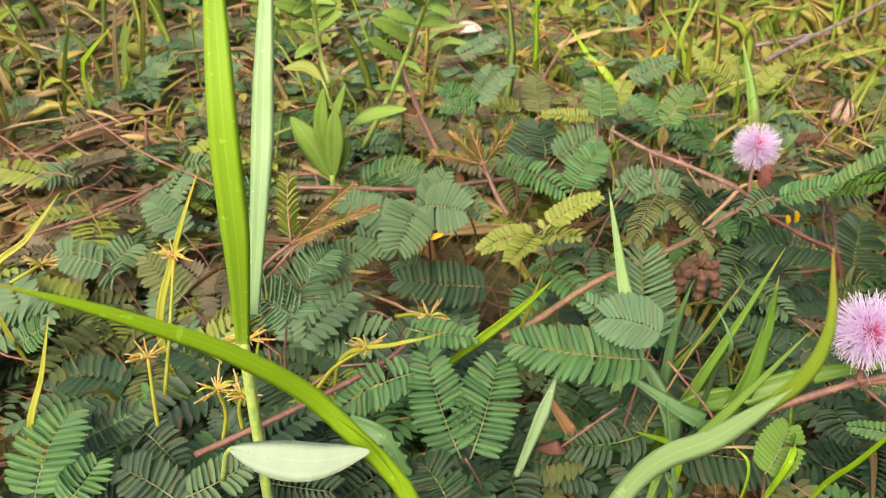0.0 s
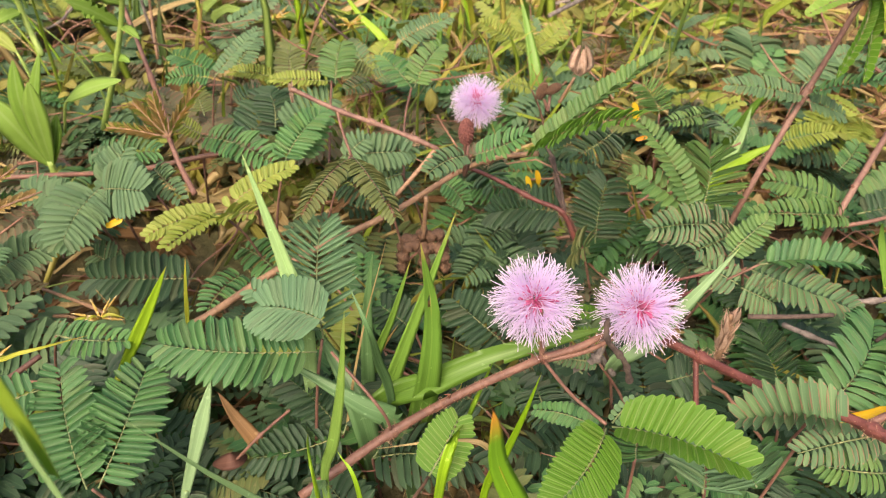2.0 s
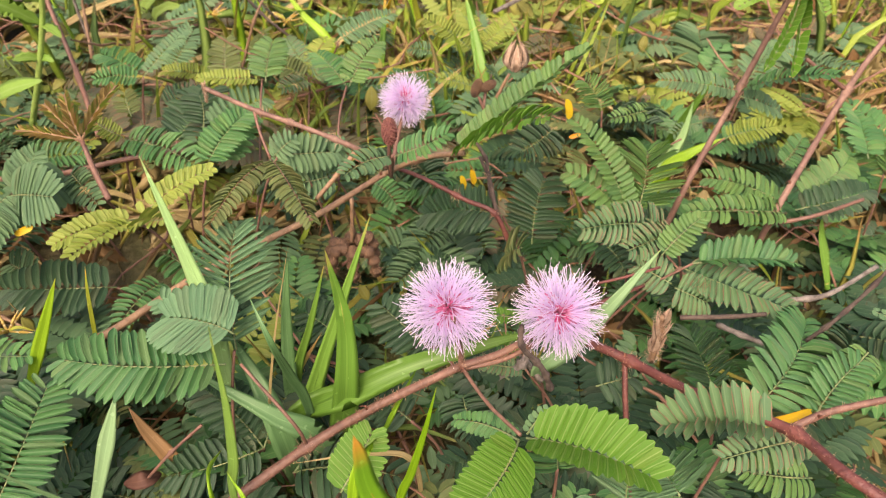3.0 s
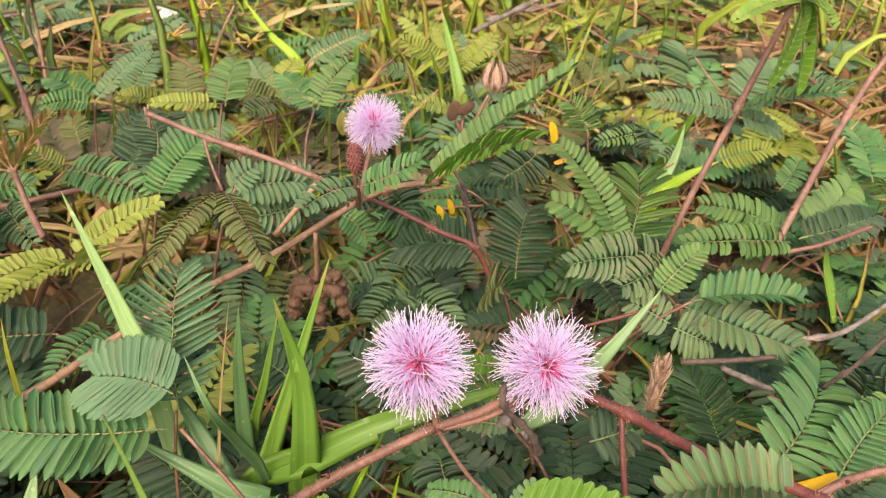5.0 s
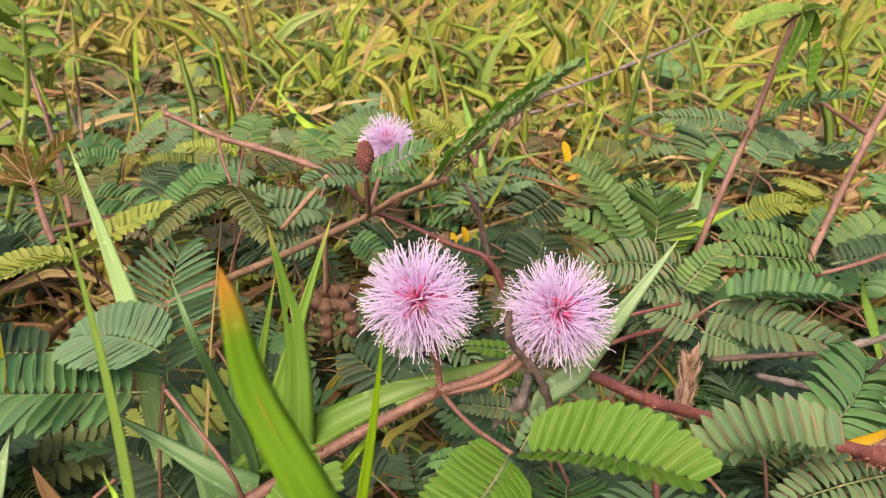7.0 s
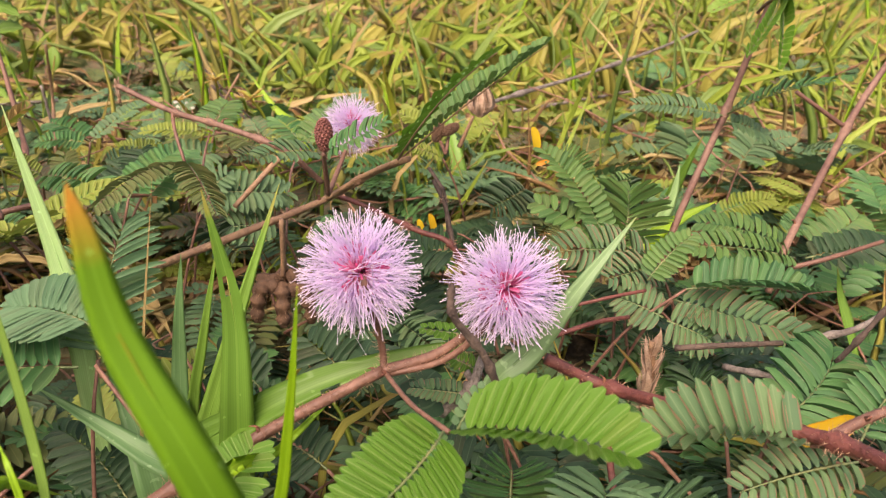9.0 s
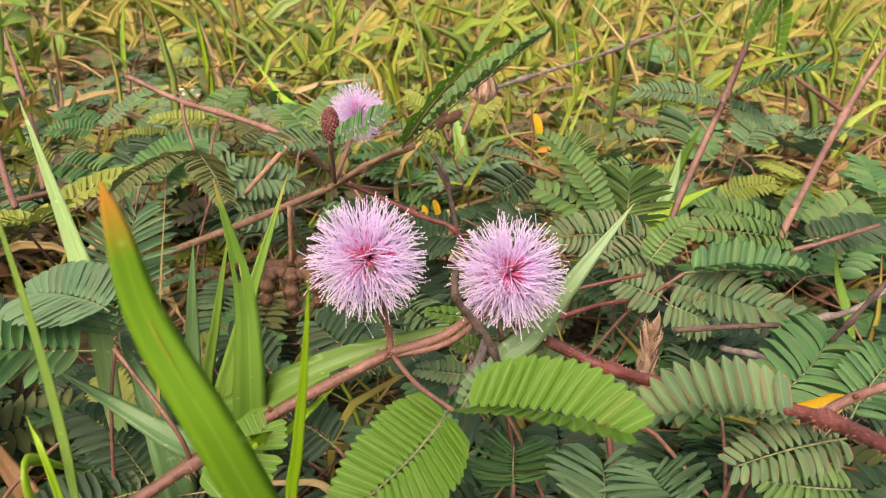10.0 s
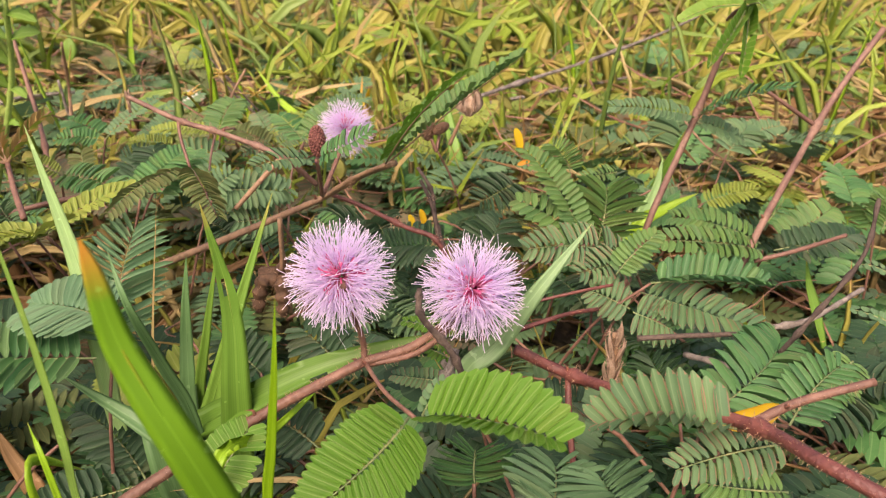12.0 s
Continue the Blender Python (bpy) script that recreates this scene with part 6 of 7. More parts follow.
grass_shoot("grey-green grass blade at a stalk", [(-0.0077, 0.1222, -0.0280), (-0.0123, 0.1156, 0.0300), (-0.0276, 0.1243, 0.0340), (-0.0431, 0.1318, 0.0400)], 0.0060, GRASS_DEEP, facing=(0, -1, 0.6))
grass_shoot("bright grass blade in the back weeds", [(0.1585, 0.3358, -0.0120), (0.1578, 0.3285, 0.0080), (0.1556, 0.3396, 0.0260), (0.1527, 0.3571, 0.0440)], 0.0069, GRASS_MID, facing=(0, -1, 0.3))
grass_shoot("thin bright grass blade in the back weeds", [(0.1366, 0.3773, -0.0120), (0.1355, 0.3717, 0.0100), (0.1318, 0.3772, 0.0260), (0.1272, 0.3788, 0.0400)], 0.0034, GRASS_BRIGHT, facing=(0, -1, 0.3))
grass_shoot("yellow-tipped blade in the back weeds", [(0.1109, 0.3552, -0.0120), (0.1117, 0.3483, 0.0100), (0.1145, 0.3578, 0.0260), (0.1168, 0.3652, 0.0420)], 0.0038, GRASS_ORANGE_TIP, facing=(0, -1, 0.3))
grass_shoot("long bright grass blade in the back weeds", [(0.0925, 0.3619, -0.0120), (0.0889, 0.3549, 0.0200), (0.0767, 0.3650, 0.0320), (0.0662, 0.3727, 0.0460)], 0.0043, GRASS_BRIGHT, facing=(0, -1, 0.5))
grass_shoot("grass blade behind the tall stem", [(0.2046, 0.2458, -0.0280), (0.2077, 0.2396, 0.0100), (0.2179, 0.2468, 0.0240), (0.2216, 0.2513, 0.0360)], 0.0057, GRASS_PALE, facing=(0, -1, 0.4))
grass_shoot("bright leaning grass blade", [(0.2059, 0.2431, -0.0280), (0.2091, 0.2384, 0.0120), (0.2197, 0.2407, 0.0200), (0.2319, 0.2408, 0.0260)], 0.0056, GRASS_BRIGHT, facing=(0, -0.6, 1))
grass_shoot("slim bright grass blade in the back", [(0.1993, 0.3341, -0.0120), (0.2029, 0.3267, 0.0120), (0.2148, 0.3381, 0.0320), (0.2213, 0.3436, 0.0460)], 0.0020, GRASS_FIELD, facing=(0, -1, 0.3))
grass_shoot("green grass blade at the bright edge", [(0.2556, 0.1901, -0.0064), (0.2528, 0.1942, 0.0040), (0.2505, 0.1973, 0.0120), (0.2486, 0.1985, 0.0200)], 0.0036, GRASS_MID, facing=(0, -1, 0.4))
grass_shoot("pale bent grass blade at the lower edge", [(0.1026, 0.1314, -0.0280), (0.0996, 0.1269, 0.0100), (0.0896, 0.1287, 0.0140), (0.0702, 0.1300, 0.0120)], 0.0016, GRASS_DRY, facing=(0, -0.6, 1))
grass_stalk("tall bright green grass stalk with upright blades", [(-0.0455, 0.1060, -0.0150), (-0.0463, 0.1110, 0.0200), (-0.0480, 0.1230, 0.0620)], [(-0.0480, 0.1230, 0.0620), (-0.0407, 0.1129, 0.0988), (-0.0383, 0.1121, 0.1245), (-0.0375, 0.1188, 0.1459), (-0.0368, 0.1252, 0.1659), (-0.0436, 0.1217, 0.0729), (-0.0399, 0.1372, 0.1038), (-0.0405, 0.1523, 0.1163), (-0.0405, 0.1656, 0.1297), (-0.0410, 0.1883, 0.1523)], 530)
broad_leaf("pale whitish-green oval leaf on a stalk", [(-0.0425, 0.0896, 0.0662), (-0.0315, 0.0811, 0.0748), (-0.0211, 0.0734, 0.0845), (-0.0110, 0.0659, 0.0975)], 0.0066, LEAF_PALE)
grass_shoot("tall slim light green grass blade with a joint", [(0.0590, 0.1190, -0.0200), (0.0587, 0.1172, 0.0195), (0.0625, 0.1105, 0.0430), (0.0656, 0.1036, 0.0672), (0.0679, 0.0960, 0.0930)], 0.0026, GRASS_SOFT, facing=(-0.5, -0.85, 0.1), foot=0.7, widest=0.5, fold=0.06)
grass_shoot("slim curved pale grass blade", [(0.0600, 0.1190, -0.0200), (0.0585, 0.1165, 0.0200), (0.0555, 0.1010, 0.0330), (0.0470, 0.0905, 0.0610), (0.0388, 0.0829, 0.0890)], 0.0019, GRASS_WAN, facing=(0, -0.8, 1))
bent_blade("pale near grass blade, yellowing beyond its bend", [(0.0335, 0.0760, 0.0740), (0.0395, 0.0650, 0.1030), (0.0430, 0.0596, 0.1190), (0.0430, 0.0580, 0.1300), (0.0393, 0.0576, 0.1424)], 0.0023)
grass_shoot("broad bright grass blade with an orange dried tip", [(0.1040, 0.0856, -0.0280), (0.1021, 0.0807, 0.0274), (0.0959, 0.0776, 0.0513), (0.0919, 0.0745, 0.0691), (0.0876, 0.0752, 0.0814), (0.0866, 0.0752, 0.0898), (0.0861, 0.0752, 0.0936)], 0.0045, GRASS_ORANGE_TIP, facing=(0.3, -0.85, 0.6), foot=0.9, widest=0.4, fold=0.06)
sedge("yellow sedge with a star of spikelets", [(-0.0822, 0.1292, 0.0060), (-0.0839, 0.1434, 0.0360)], 541)
sedge("yellow sedge with a star of spikelets", [(-0.0827, 0.1430, 0.0200), (-0.0805, 0.1698, 0.0520)], 542)
sedge("yellow sedge with a star of spikelets", [(-0.0652, 0.1343, 0.0100), (-0.0636, 0.1365, 0.0300)], 543)
sedge("yellow sedge with a star of spikelets", [(-0.1527, 0.1946, 0.0200), (-0.1379, 0.1925, 0.0300)], 544)
sedge("yellow sedge with a star of spikelets", [(-0.0568, 0.1306, 0.0200), (-0.0541, 0.1293, 0.0360)], 545)
sedge("yellow sedge with a star of spikelets", [(-0.0398, 0.1522, 0.0120), (-0.0227, 0.1530, 0.0300)], 546)
sedge("yellow sedge with a star of spikelets", [(-0.0625, 0.1567, 0.0200), (-0.0515, 0.1367, 0.0500)], 547)
sedge("yellow sedge with a star of spikelets", [(-0.0168, 0.1878, 0.0100), (-0.0045, 0.1772, 0.0200)], 551)
sedge("straw-coloured sedge with a star of spikelets", [(0.0759, 0.3281, 0.0300), (0.0714, 0.3201, 0.0460)], 548)
sedge("straw-coloured sedge with a star of spikelets", [(0.0408, 0.3628, 0.0220), (0.0384, 0.3462, 0.0400)], 549)
sedge("straw-coloured sedge with a star of spikelets", [(0.0460, 0.3876, 0.0200), (0.0528, 0.3595, 0.0460)], 550)
seedling("fresh green broadleaf seedling in a tuft", (-0.0506, 0.2819, 0.0040), [(-0.0662, 0.2841, 0.0380), (-0.0506, 0.2827, 0.0520), (-0.0454, 0.2768, 0.0460), (-0.0412, 0.2836, 0.0540), (-0.0419, 0.2817, 0.0300)], 560)
weed("fresh green weed with toothed leaves", [(-0.0397, 0.3167, 0.0040), (-0.0248, 0.3095, 0.0360), (-0.0145, 0.3046, 0.0620), (-0.0057, 0.2917, 0.0880)], 561)
weed("fresh green weed with small leaves", [(-0.0530, 0.3135, 0.0400), (-0.0568, 0.3187, 0.0540), (-0.0570, 0.3166, 0.0800)], 562)
broad_leaf("long fresh green weed leaf", [(-0.0412, 0.2933, 0.0300), (-0.0302, 0.2905, 0.0360), (-0.0157, 0.2838, 0.0420)], 0.0075, LEAF_FRESH)
broad_leaf("yellow-green curled weed leaf", [(-0.0520, 0.2908, 0.0520), (-0.0595, 0.2962, 0.0560), (-0.0695, 0.2958, 0.0550)], 0.006, LEAF_YOUNG)
twig("dark knobbly broken twig in front of a flower", [(0.1290, 0.1213, 0.0400), (0.1261, 0.1204, 0.0480), (0.1208, 0.1200, 0.0560), (0.1207, 0.1218, 0.0605)], 0.00065, 0.0005, TWIG_DARK, 570, (0.05, 0.24, 0.45, 0.7, 0.9))
twig("pale grey dry twig", [(0.1225, 0.1413, 0.0220), (0.1276, 0.1380, 0.0300), (0.1303, 0.1414, 0.0340)], 0.0011, 0.0009, TWIG_GREY, 571, (0.5,))
twig("pale grey dry twig stub", [(0.1329, 0.1371, 0.0240), (0.1271, 0.1404, 0.0320)], 0.0009, 0.0007, TWIG_GREY, 572)
twig("forked dark dry twig with knots", [(0.1984, 0.1320, 0.0340), (0.2025, 0.1301, 0.0440), (0.2121, 0.1329, 0.0560), (0.2164, 0.1382, 0.0660)], 0.00052, 0.00036, TWIG_DARK, 573, (0.2, 0.38, 0.55, 0.78, 0.95))
twig("grey dry twig lying on leaves", [(0.1889, 0.1531, 0.0200), (0.1939, 0.1420, 0.0240), (0.2044, 0.1405, 0.0200)], 0.0008, 0.0006, TWIG_GREY, 574, (0.3,))
twig("grey forked dry twig", [(0.2084, 0.1561, 0.0240), (0.2190, 0.1527, 0.0280), (0.2342, 0.1560, 0.0340)], 0.0008, 0.0006, TWIG_GREY, 575, (0.3,))
twig("dark dry twig in shade", [(0.1743, 0.1498, 0.0280), (0.1852, 0.1465, 0.0300), (0.1965, 0.1459, 0.0300)], 0.0007, 0.0006, TWIG_DARK, 576)
twig("long grey fallen branch in the grass", [(0.1690, 0.3600, 0.0310), (0.2050, 0.3880, 0.0335), (0.2420, 0.4150, 0.0360), (0.3040, 0.4600, 0.0430), (0.3400, 0.4840, 0.0500)], 0.0011, 0.0008, TWIG_GREY, 577, (0.2, 0.6))
twig("thin grey fallen stick in the weeds", [(0.1909, 0.4304, 0.0100), (0.2356, 0.4404, 0.0140), (0.3024, 0.4693, 0.0160)], 0.0012, 0.0008, TWIG_GREY, 578, (0.4,))
twig("thin dark stick in the weeds", [(0.0481, 0.3764, 0.0400), (0.0604, 0.3650, 0.0300), (0.0714, 0.3636, 0.0200)], 0.0007, 0.0006, TWIG_DARK, 579, (0.4,))
twig("pinkish dry stem leaning in the weeds", [(-0.0014, 0.2809, 0.0200), (-0.0155, 0.3192, 0.0340), (-0.0290, 0.3456, 0.0700)], 0.0010, 0.0008, STEM_RED, 580, (0.4,))
twig("bent grey dry stem in the weeds", [(-0.0236, 0.3842, 0.0040), (-0.0274, 0.3848, 0.0160), (-0.0281, 0.3816, 0.0400)], 0.0009, 0.0007, TWIG_GREY, 581, (0.4,))
twig("brown fallen stem in the weeds", [(-0.1979, 0.3031, 0.0060), (-0.1773, 0.3239, 0.0100), (-0.1432, 0.3446, 0.0120)], 0.0012, 0.0010, STEM_TAN, 582, (0.4,))
twig("brown dead stem in the weeds", [(-0.1425, 0.3012, 0.0040), (-0.1395, 0.3056, 0.0260)], 0.0009, 0.0008, STEM_RED, 583, (0.4,))
mimosa_frond("olive mimosa leaf fan in the back weeds", LEAF_OLIVE, [
        ((0.0450, 0.3084, 0.0260), (0.0446, 0.3351, 0.0360), 0.0068, 12, (0, -0.45, 1), 8, 0.06, None, 1.0, 70),
        ((0.0383, 0.3144, 0.0260), (0.0168, 0.3173, 0.0280), 0.0043, 12, (0, -0.45, 1), 20, 0.06, LEAF_YOUNG, 1.0, 70),
    ], [(0.0470, 0.2995, -0.0080), (0.0460, 0.3039, 0.0130), (0.0450, 0.3084, 0.0260)], 97)
mimosa_frond("red-edged mimosa leaf star in the back weeds", LEAF_RED_RIM, [
        ((0.0782, 0.3003, 0.0300), (0.0576, 0.3148, 0.0340), 0.0057, 12, (0, -0.45, 1), 8, 0.06, LEAF_OLIVE, 1.0, 70),
        ((0.0777, 0.2984, 0.0300), (0.0662, 0.2894, 0.0300), 0.0046, 8, (0, -0.45, 1), 8, 0.06, None, 1.0, 70),
        ((0.0791, 0.3013, 0.0300), (0.0691, 0.3303, 0.0360), 0.0053, 11, (0, -0.45, 1), 8, 0.06, None, 1.0, 70),
        ((0.0801, 0.3011, 0.0300), (0.0893, 0.3278, 0.0360), 0.0053, 11, (0, -0.45, 1), 8, 0.06, LEAF_YOUNG, 1.0, 70),
        ((0.0805, 0.2990, 0.0300), (0.0984, 0.3081, 0.0340), 0.0047, 11, (0, -0.45, 1), 8, 0.06, None, 1.0, 70),
    ], [(0.0750, 0.2900, 0.0000), (0.0779, 0.3121, 0.0160), (0.0786, 0.3003, 0.0300)], 98)
mimosa_frond("grey upright mimosa leaf in the back weeds", LEAF_GREY, [
        ((0.0157, 0.3420, 0.0160), (0.0279, 0.3649, 0.0280), 0.0063, 11, (0, -0.45, 1), 8, 0.06, None, 1.0, 70),
    ], [(0.0106, 0.3360, -0.0160), (0.0131, 0.3390, 0.0040), (0.0157, 0.3420, 0.0160)], 99)
mimosa_frond("broad grey mimosa leaf beside the hollow", LEAF_GREY, [
        ((0.0040, 0.2283, 0.0360), (-0.0092, 0.2119, 0.0360), 0.0081, 9, (0, -0.9, 0.8), 8, 0.06, None, 1.4, 70),
        ((0.0046, 0.2298, 0.0360), (0.0169, 0.2110, 0.0340), 0.0046, 9, (0, -0.9, 0.8), 8, 0.06, None, 1.0, 70),
    ], [(0.0149, 0.2416, 0.0020), (0.0095, 0.2349, 0.0230), (0.0040, 0.2283, 0.0360)], 100)
mimosa_frond("grey-green mimosa leaf in the hollow", LEAF_GREY, [
        ((-0.0096, 0.2130, 0.0100), (-0.0197, 0.2168, 0.0140), 0.0062, 9, (0, -0.9, 0.8), 8, 0.06, None, 1.0, 70),
    ], [(0.0054, 0.2107, -0.0160), (-0.0021, 0.2118, 0.0010), (-0.0096, 0.2130, 0.0100)], 101)
twig("pale dry stalk crossing the back weeds", [(-0.0433, 0.4415, 0.0200), (-0.0722, 0.4283, 0.0200), (-0.0825, 0.4176, 0.0140), (-0.0972, 0.4071, 0.0100)], 0.0009, 0.0006, TWIG_GREY, 584, (0.4,))
twig("tan dry stalk standing in the back weeds", [(0.0462, 0.3504, 0.0100), (0.0559, 0.3475, 0.0360), (0.0644, 0.3507, 0.0500)], 0.0007, 0.0005, STEM_TAN, 585, (0.5,))
twig("brown dry stalk in the back weeds", [(-0.0252, 0.3743, 0.0100), (-0.0247, 0.3831, 0.0350), (-0.0177, 0.3675, 0.0600)], 0.0008, 0.0006, STEM_TAN, 586, (0.3, 0.7))
twig("dark bare stalk in the back weeds", [(0.0642, 0.3874, 0.0200), (0.0520, 0.3908, 0.0340), (0.0380, 0.4089, 0.0450)], 0.0006, 0.0005, TWIG_DARK, 587, (0.5,))
twig("thin brown stem below the bud", [(0.0904, 0.1946, 0.0430), (0.0899, 0.1964, 0.0300), (0.0901, 0.2007, 0.0100)], 0.0006, 0.0006, STEM_TAN, 588, (0.5,))
twig("thin grey knotty twig by the dark stem", [(0.1363, 0.1911, 0.0260), (0.1334, 0.2039, 0.0360), (0.1325, 0.2084, 0.0440), (0.1289, 0.2120, 0.0500)], 0.0006, 0.0005, TWIG_DARK, 589, (0.3, 0.7))
grass_shoot("tall thin bright grass blade in the back", [(0.1991, 0.3366, -0.0120), (0.2013, 0.3322, 0.0100), (0.2085, 0.3308, 0.0360), (0.2141, 0.3203, 0.0600), (0.2234, 0.3331, 0.0700)], 0.0024, GRASS_FIELD, facing=(0, -1, 0.4))
grass_shoot("upright bright grass blade in the back", [(0.1639, 0.3696, -0.0120), (0.1625, 0.3649, 0.0100), (0.1581, 0.3626, 0.0300), (0.1514, 0.3508, 0.0500)], 0.0048, GRASS_MID, facing=(0, -1, 0.4))
grass_shoot("slim yellow-green grass blade in the back", [(0.1378, 0.3815, -0.0120), (0.1362, 0.3756, 0.0100), (0.1309, 0.3695, 0.0340), (0.1260, 0.3566, 0.0550)], 0.0041, GRASS_YELLOW, facing=(0, -1, 0.4))
grass_shoot("green grass blade rising from litter", [(0.2247, 0.2734, -0.0120), (0.2252, 0.2677, 0.0060), (0.2267, 0.2621, 0.0240), (0.2306, 0.2552, 0.0450)], 0.0062, GRASS_MID, facing=(-0.3, -1, 0.4))
grass_shoot("slim green grass blade before dark leaves", [(0.0222, 0.1289, 0.0020), (0.0282, 0.1356, 0.0188), (0.0305, 0.1382, 0.0253), (0.0325, 0.1407, 0.0313)], 0.0040, GRASS_SAGE, facing=(0, -1, 0.6))
grass_shoot("short bright yellow-green grass blade", [(-0.0015, 0.1666, 0.0049), (0.0118, 0.1563, 0.0308), (0.0219, 0.1483, 0.0507), (0.0287, 0.1437, 0.0645)], 0.0034, GRASS_BRIGHT, facing=(0, -1, 0.5))
grass_shoot("thin upright bright grass blade", [(0.0219, 0.1624, 0.0193), (0.0247, 0.1606, 0.0343), (0.0268, 0.1592, 0.0459), (0.0286, 0.1588, 0.0549)], 0.0012, GRASS_YELLOW, facing=(0, -1, 0.4))
grass_shoot("long thin yellow grass blade lying", [(-0.0382, 0.1637, -0.0280), (-0.0325, 0.1567, 0.0200), (-0.0136, 0.1467, 0.0377), (-0.0054, 0.1467, 0.0401), (0.0019, 0.1541, 0.0359)], 0.0014, GRASS_YELLOW, facing=(0, -0.6, 1))
broad_leaf("whitish dry leaf lying in the back weeds", [(0.0059, 0.4567, 0.0100), (0.0150, 0.4556, 0.0120), (0.0249, 0.4527, 0.0120)], 0.010, LEAF_WHITE)
broad_leaf("dark red-brown dead leaf on the soil", [(0.0370, 0.1375, 0.0040), (0.0342, 0.1333, 0.0080), (0.0285, 0.1358, 0.0040)], 0.004, LEAF_DEAD)
twig("thin pinkish stalk of a dead leaf", [(0.0355, 0.1338, 0.0080), (0.0424, 0.1344, 0.0160), (0.0503, 0.1367, 0.0220)], 0.0004, 0.0004, STEM_RED, 590, (0.5,))
broad_leaf("yellow fallen leaf in the back grass", [(0.1176, 0.3864, 0.0140), (0.1191, 0.3814, 0.0240), (0.1200, 0.3749, 0.0340)], 0.007, LEAF_YELLOW)
twig("dry brown stalk lying in the dark hollow", [(-0.0679, 0.2169, -0.0100), (-0.0413, 0.2084, 0.0000), (-0.0211, 0.2024, -0.0080)], 0.0006, 0.0004, STEM_TAN, 600, (0.4,))
twig("dry brown stalk lying in the dark hollow", [(-0.0374, 0.2154, 0.0000), (-0.0137, 0.1978, 0.0040), (-0.0072, 0.1966, -0.0060)], 0.0006, 0.0004, STEM_TAN, 601, (0.4,))
twig("dry brown stalk lying in the dark hollow", [(-0.0487, 0.2082, -0.0100), (-0.0256, 0.2009, 0.0000), (-0.0138, 0.1991, -0.0100)], 0.0006, 0.0004, STEM_TAN, 602, (0.4,))
twig("dry brown stalk lying in the dark hollow", [(-0.0671, 0.2016, -0.0060), (-0.0447, 0.1924, 0.0040), (-0.0288, 0.2074, -0.0040)], 0.0006, 0.0004, STEM_TAN, 603, (0.4,))

# ---- ground and undergrowth ----
def ground_height(x, y):
    return -0.010 - 0.018 * min(1, max(0, (0.36 - y) / 0.14)) + 0.006 * noise.noise((x * 9, y * 9, 0.3)) + 0.003 * noise.noise((x * 40, y * 40, 1.7)) + 0.03 * noise.noise((x * 0.7, y * 0.7, 5)) * min(1, max(0, y - 0.5))


def ground_sheet():
    """One sheet: fine near the camera, wide cells out to the horizon."""
    s = Shape()
    xs = [-60, -20, -8, -4, -2] + [-1 + i * 0.04 for i in range(56)] + [1.6, 2.5, 5, 10, 25, 60]
    ys = [-40, -10, -3, -1] + [-0.3 + i * 0.04 for i in range(60)] + [2.4, 3.2, 5, 9, 18, 40, 90]
    pts = [(x, y, ground_height(x, y)) for y in ys for x in xs]
    n = len(xs)
    faces = [(j * n + i, j * n + i + 1, j * n + n + i + 1, j * n + n + i) for j in range(len(ys) - 1) for i in range(n - 1)]
    s.add(pts, faces, [(p[0], p[1]) for p in pts])
    ob = new("ground", s.mesh("ground", SOIL))
    return tagged(ob, "dark brown soil with litter under the plants", "ground", kind="structure")


ground_sheet()


class Heap:
    """Many copies of small templates joined into one mesh."""

    def __init__(self):
        self.v, self.f, self.uv, self.n = [], [], [], 0

    def add(self, template, m):
        pts, faces, uvs = template
        self.v.append(pts @ np.array(m.to_3x3()).T + np.array(m.translation))
        self.f.append(faces + self.n)
        self.uv.append(uvs)
        self.n += len(pts)

    def finish(self, name, material, label, category):
        v, f, uv = np.concatenate(self.v), np.concatenate(self.f), np.concatenate(self.uv)
        me = bpy.data.meshes.new(name)
        me.vertices.add(len(v))
        me.vertices.foreach_set("co", v.ravel())
        me.loops.add(f.size)
        me.loops.foreach_set("vertex_index", f.ravel().astype(np.int32))
        me.polygons.add(len(f))
        me.polygons.foreach_set("loop_start", np.arange(0, f.size, 4, dtype=np.int32))
        me.polygons.foreach_set("use_smooth", np.ones(len(f), dtype=bool))
        layer = me.uv_layers.new(name="UVMap")
        layer.data.foreach_set("uv", uv[f.ravel()].ravel())
        me.materials.append(material)
        me.update(calc_edges=True)
        me.validate()
        ob = new(name, me)
        return tagged(ob, label, category, kind="stuff")


def as_template(shape):
    return np.array([tuple(p) for p in shape.v]), np.array([f if len(f) == 4 else (*f, f[-1]) for f in shape.f if len(f) in (3, 4)]), np.array(vertex_uv(shape))


def vertex_uv(shape):
    out = [(0.5, 0.5)] * len(shape.v)
    k = 0
    for f in shape.f:
        for i in f:
            out[i] = shape.uv[k]
            k += 1
    return out


def pinna_template(seed, pairs=11, half=0.0075, length=0.030):
    rng = random.Random(seed)
    s = Shape()
    pts, faces, uvs = leaflet_points(3, 0.08, 0.12, 0.04)
    for q in leaflet_places(length, half, pairs, rng.uniform(-6, 14), rng.uniform(0.0, 0.07), rng.uniform(-0.06, 0.06), rng, gap=1.05):
        s.add([q @ Vector(p) for p in pts], faces, uvs)
    return as_template(s)


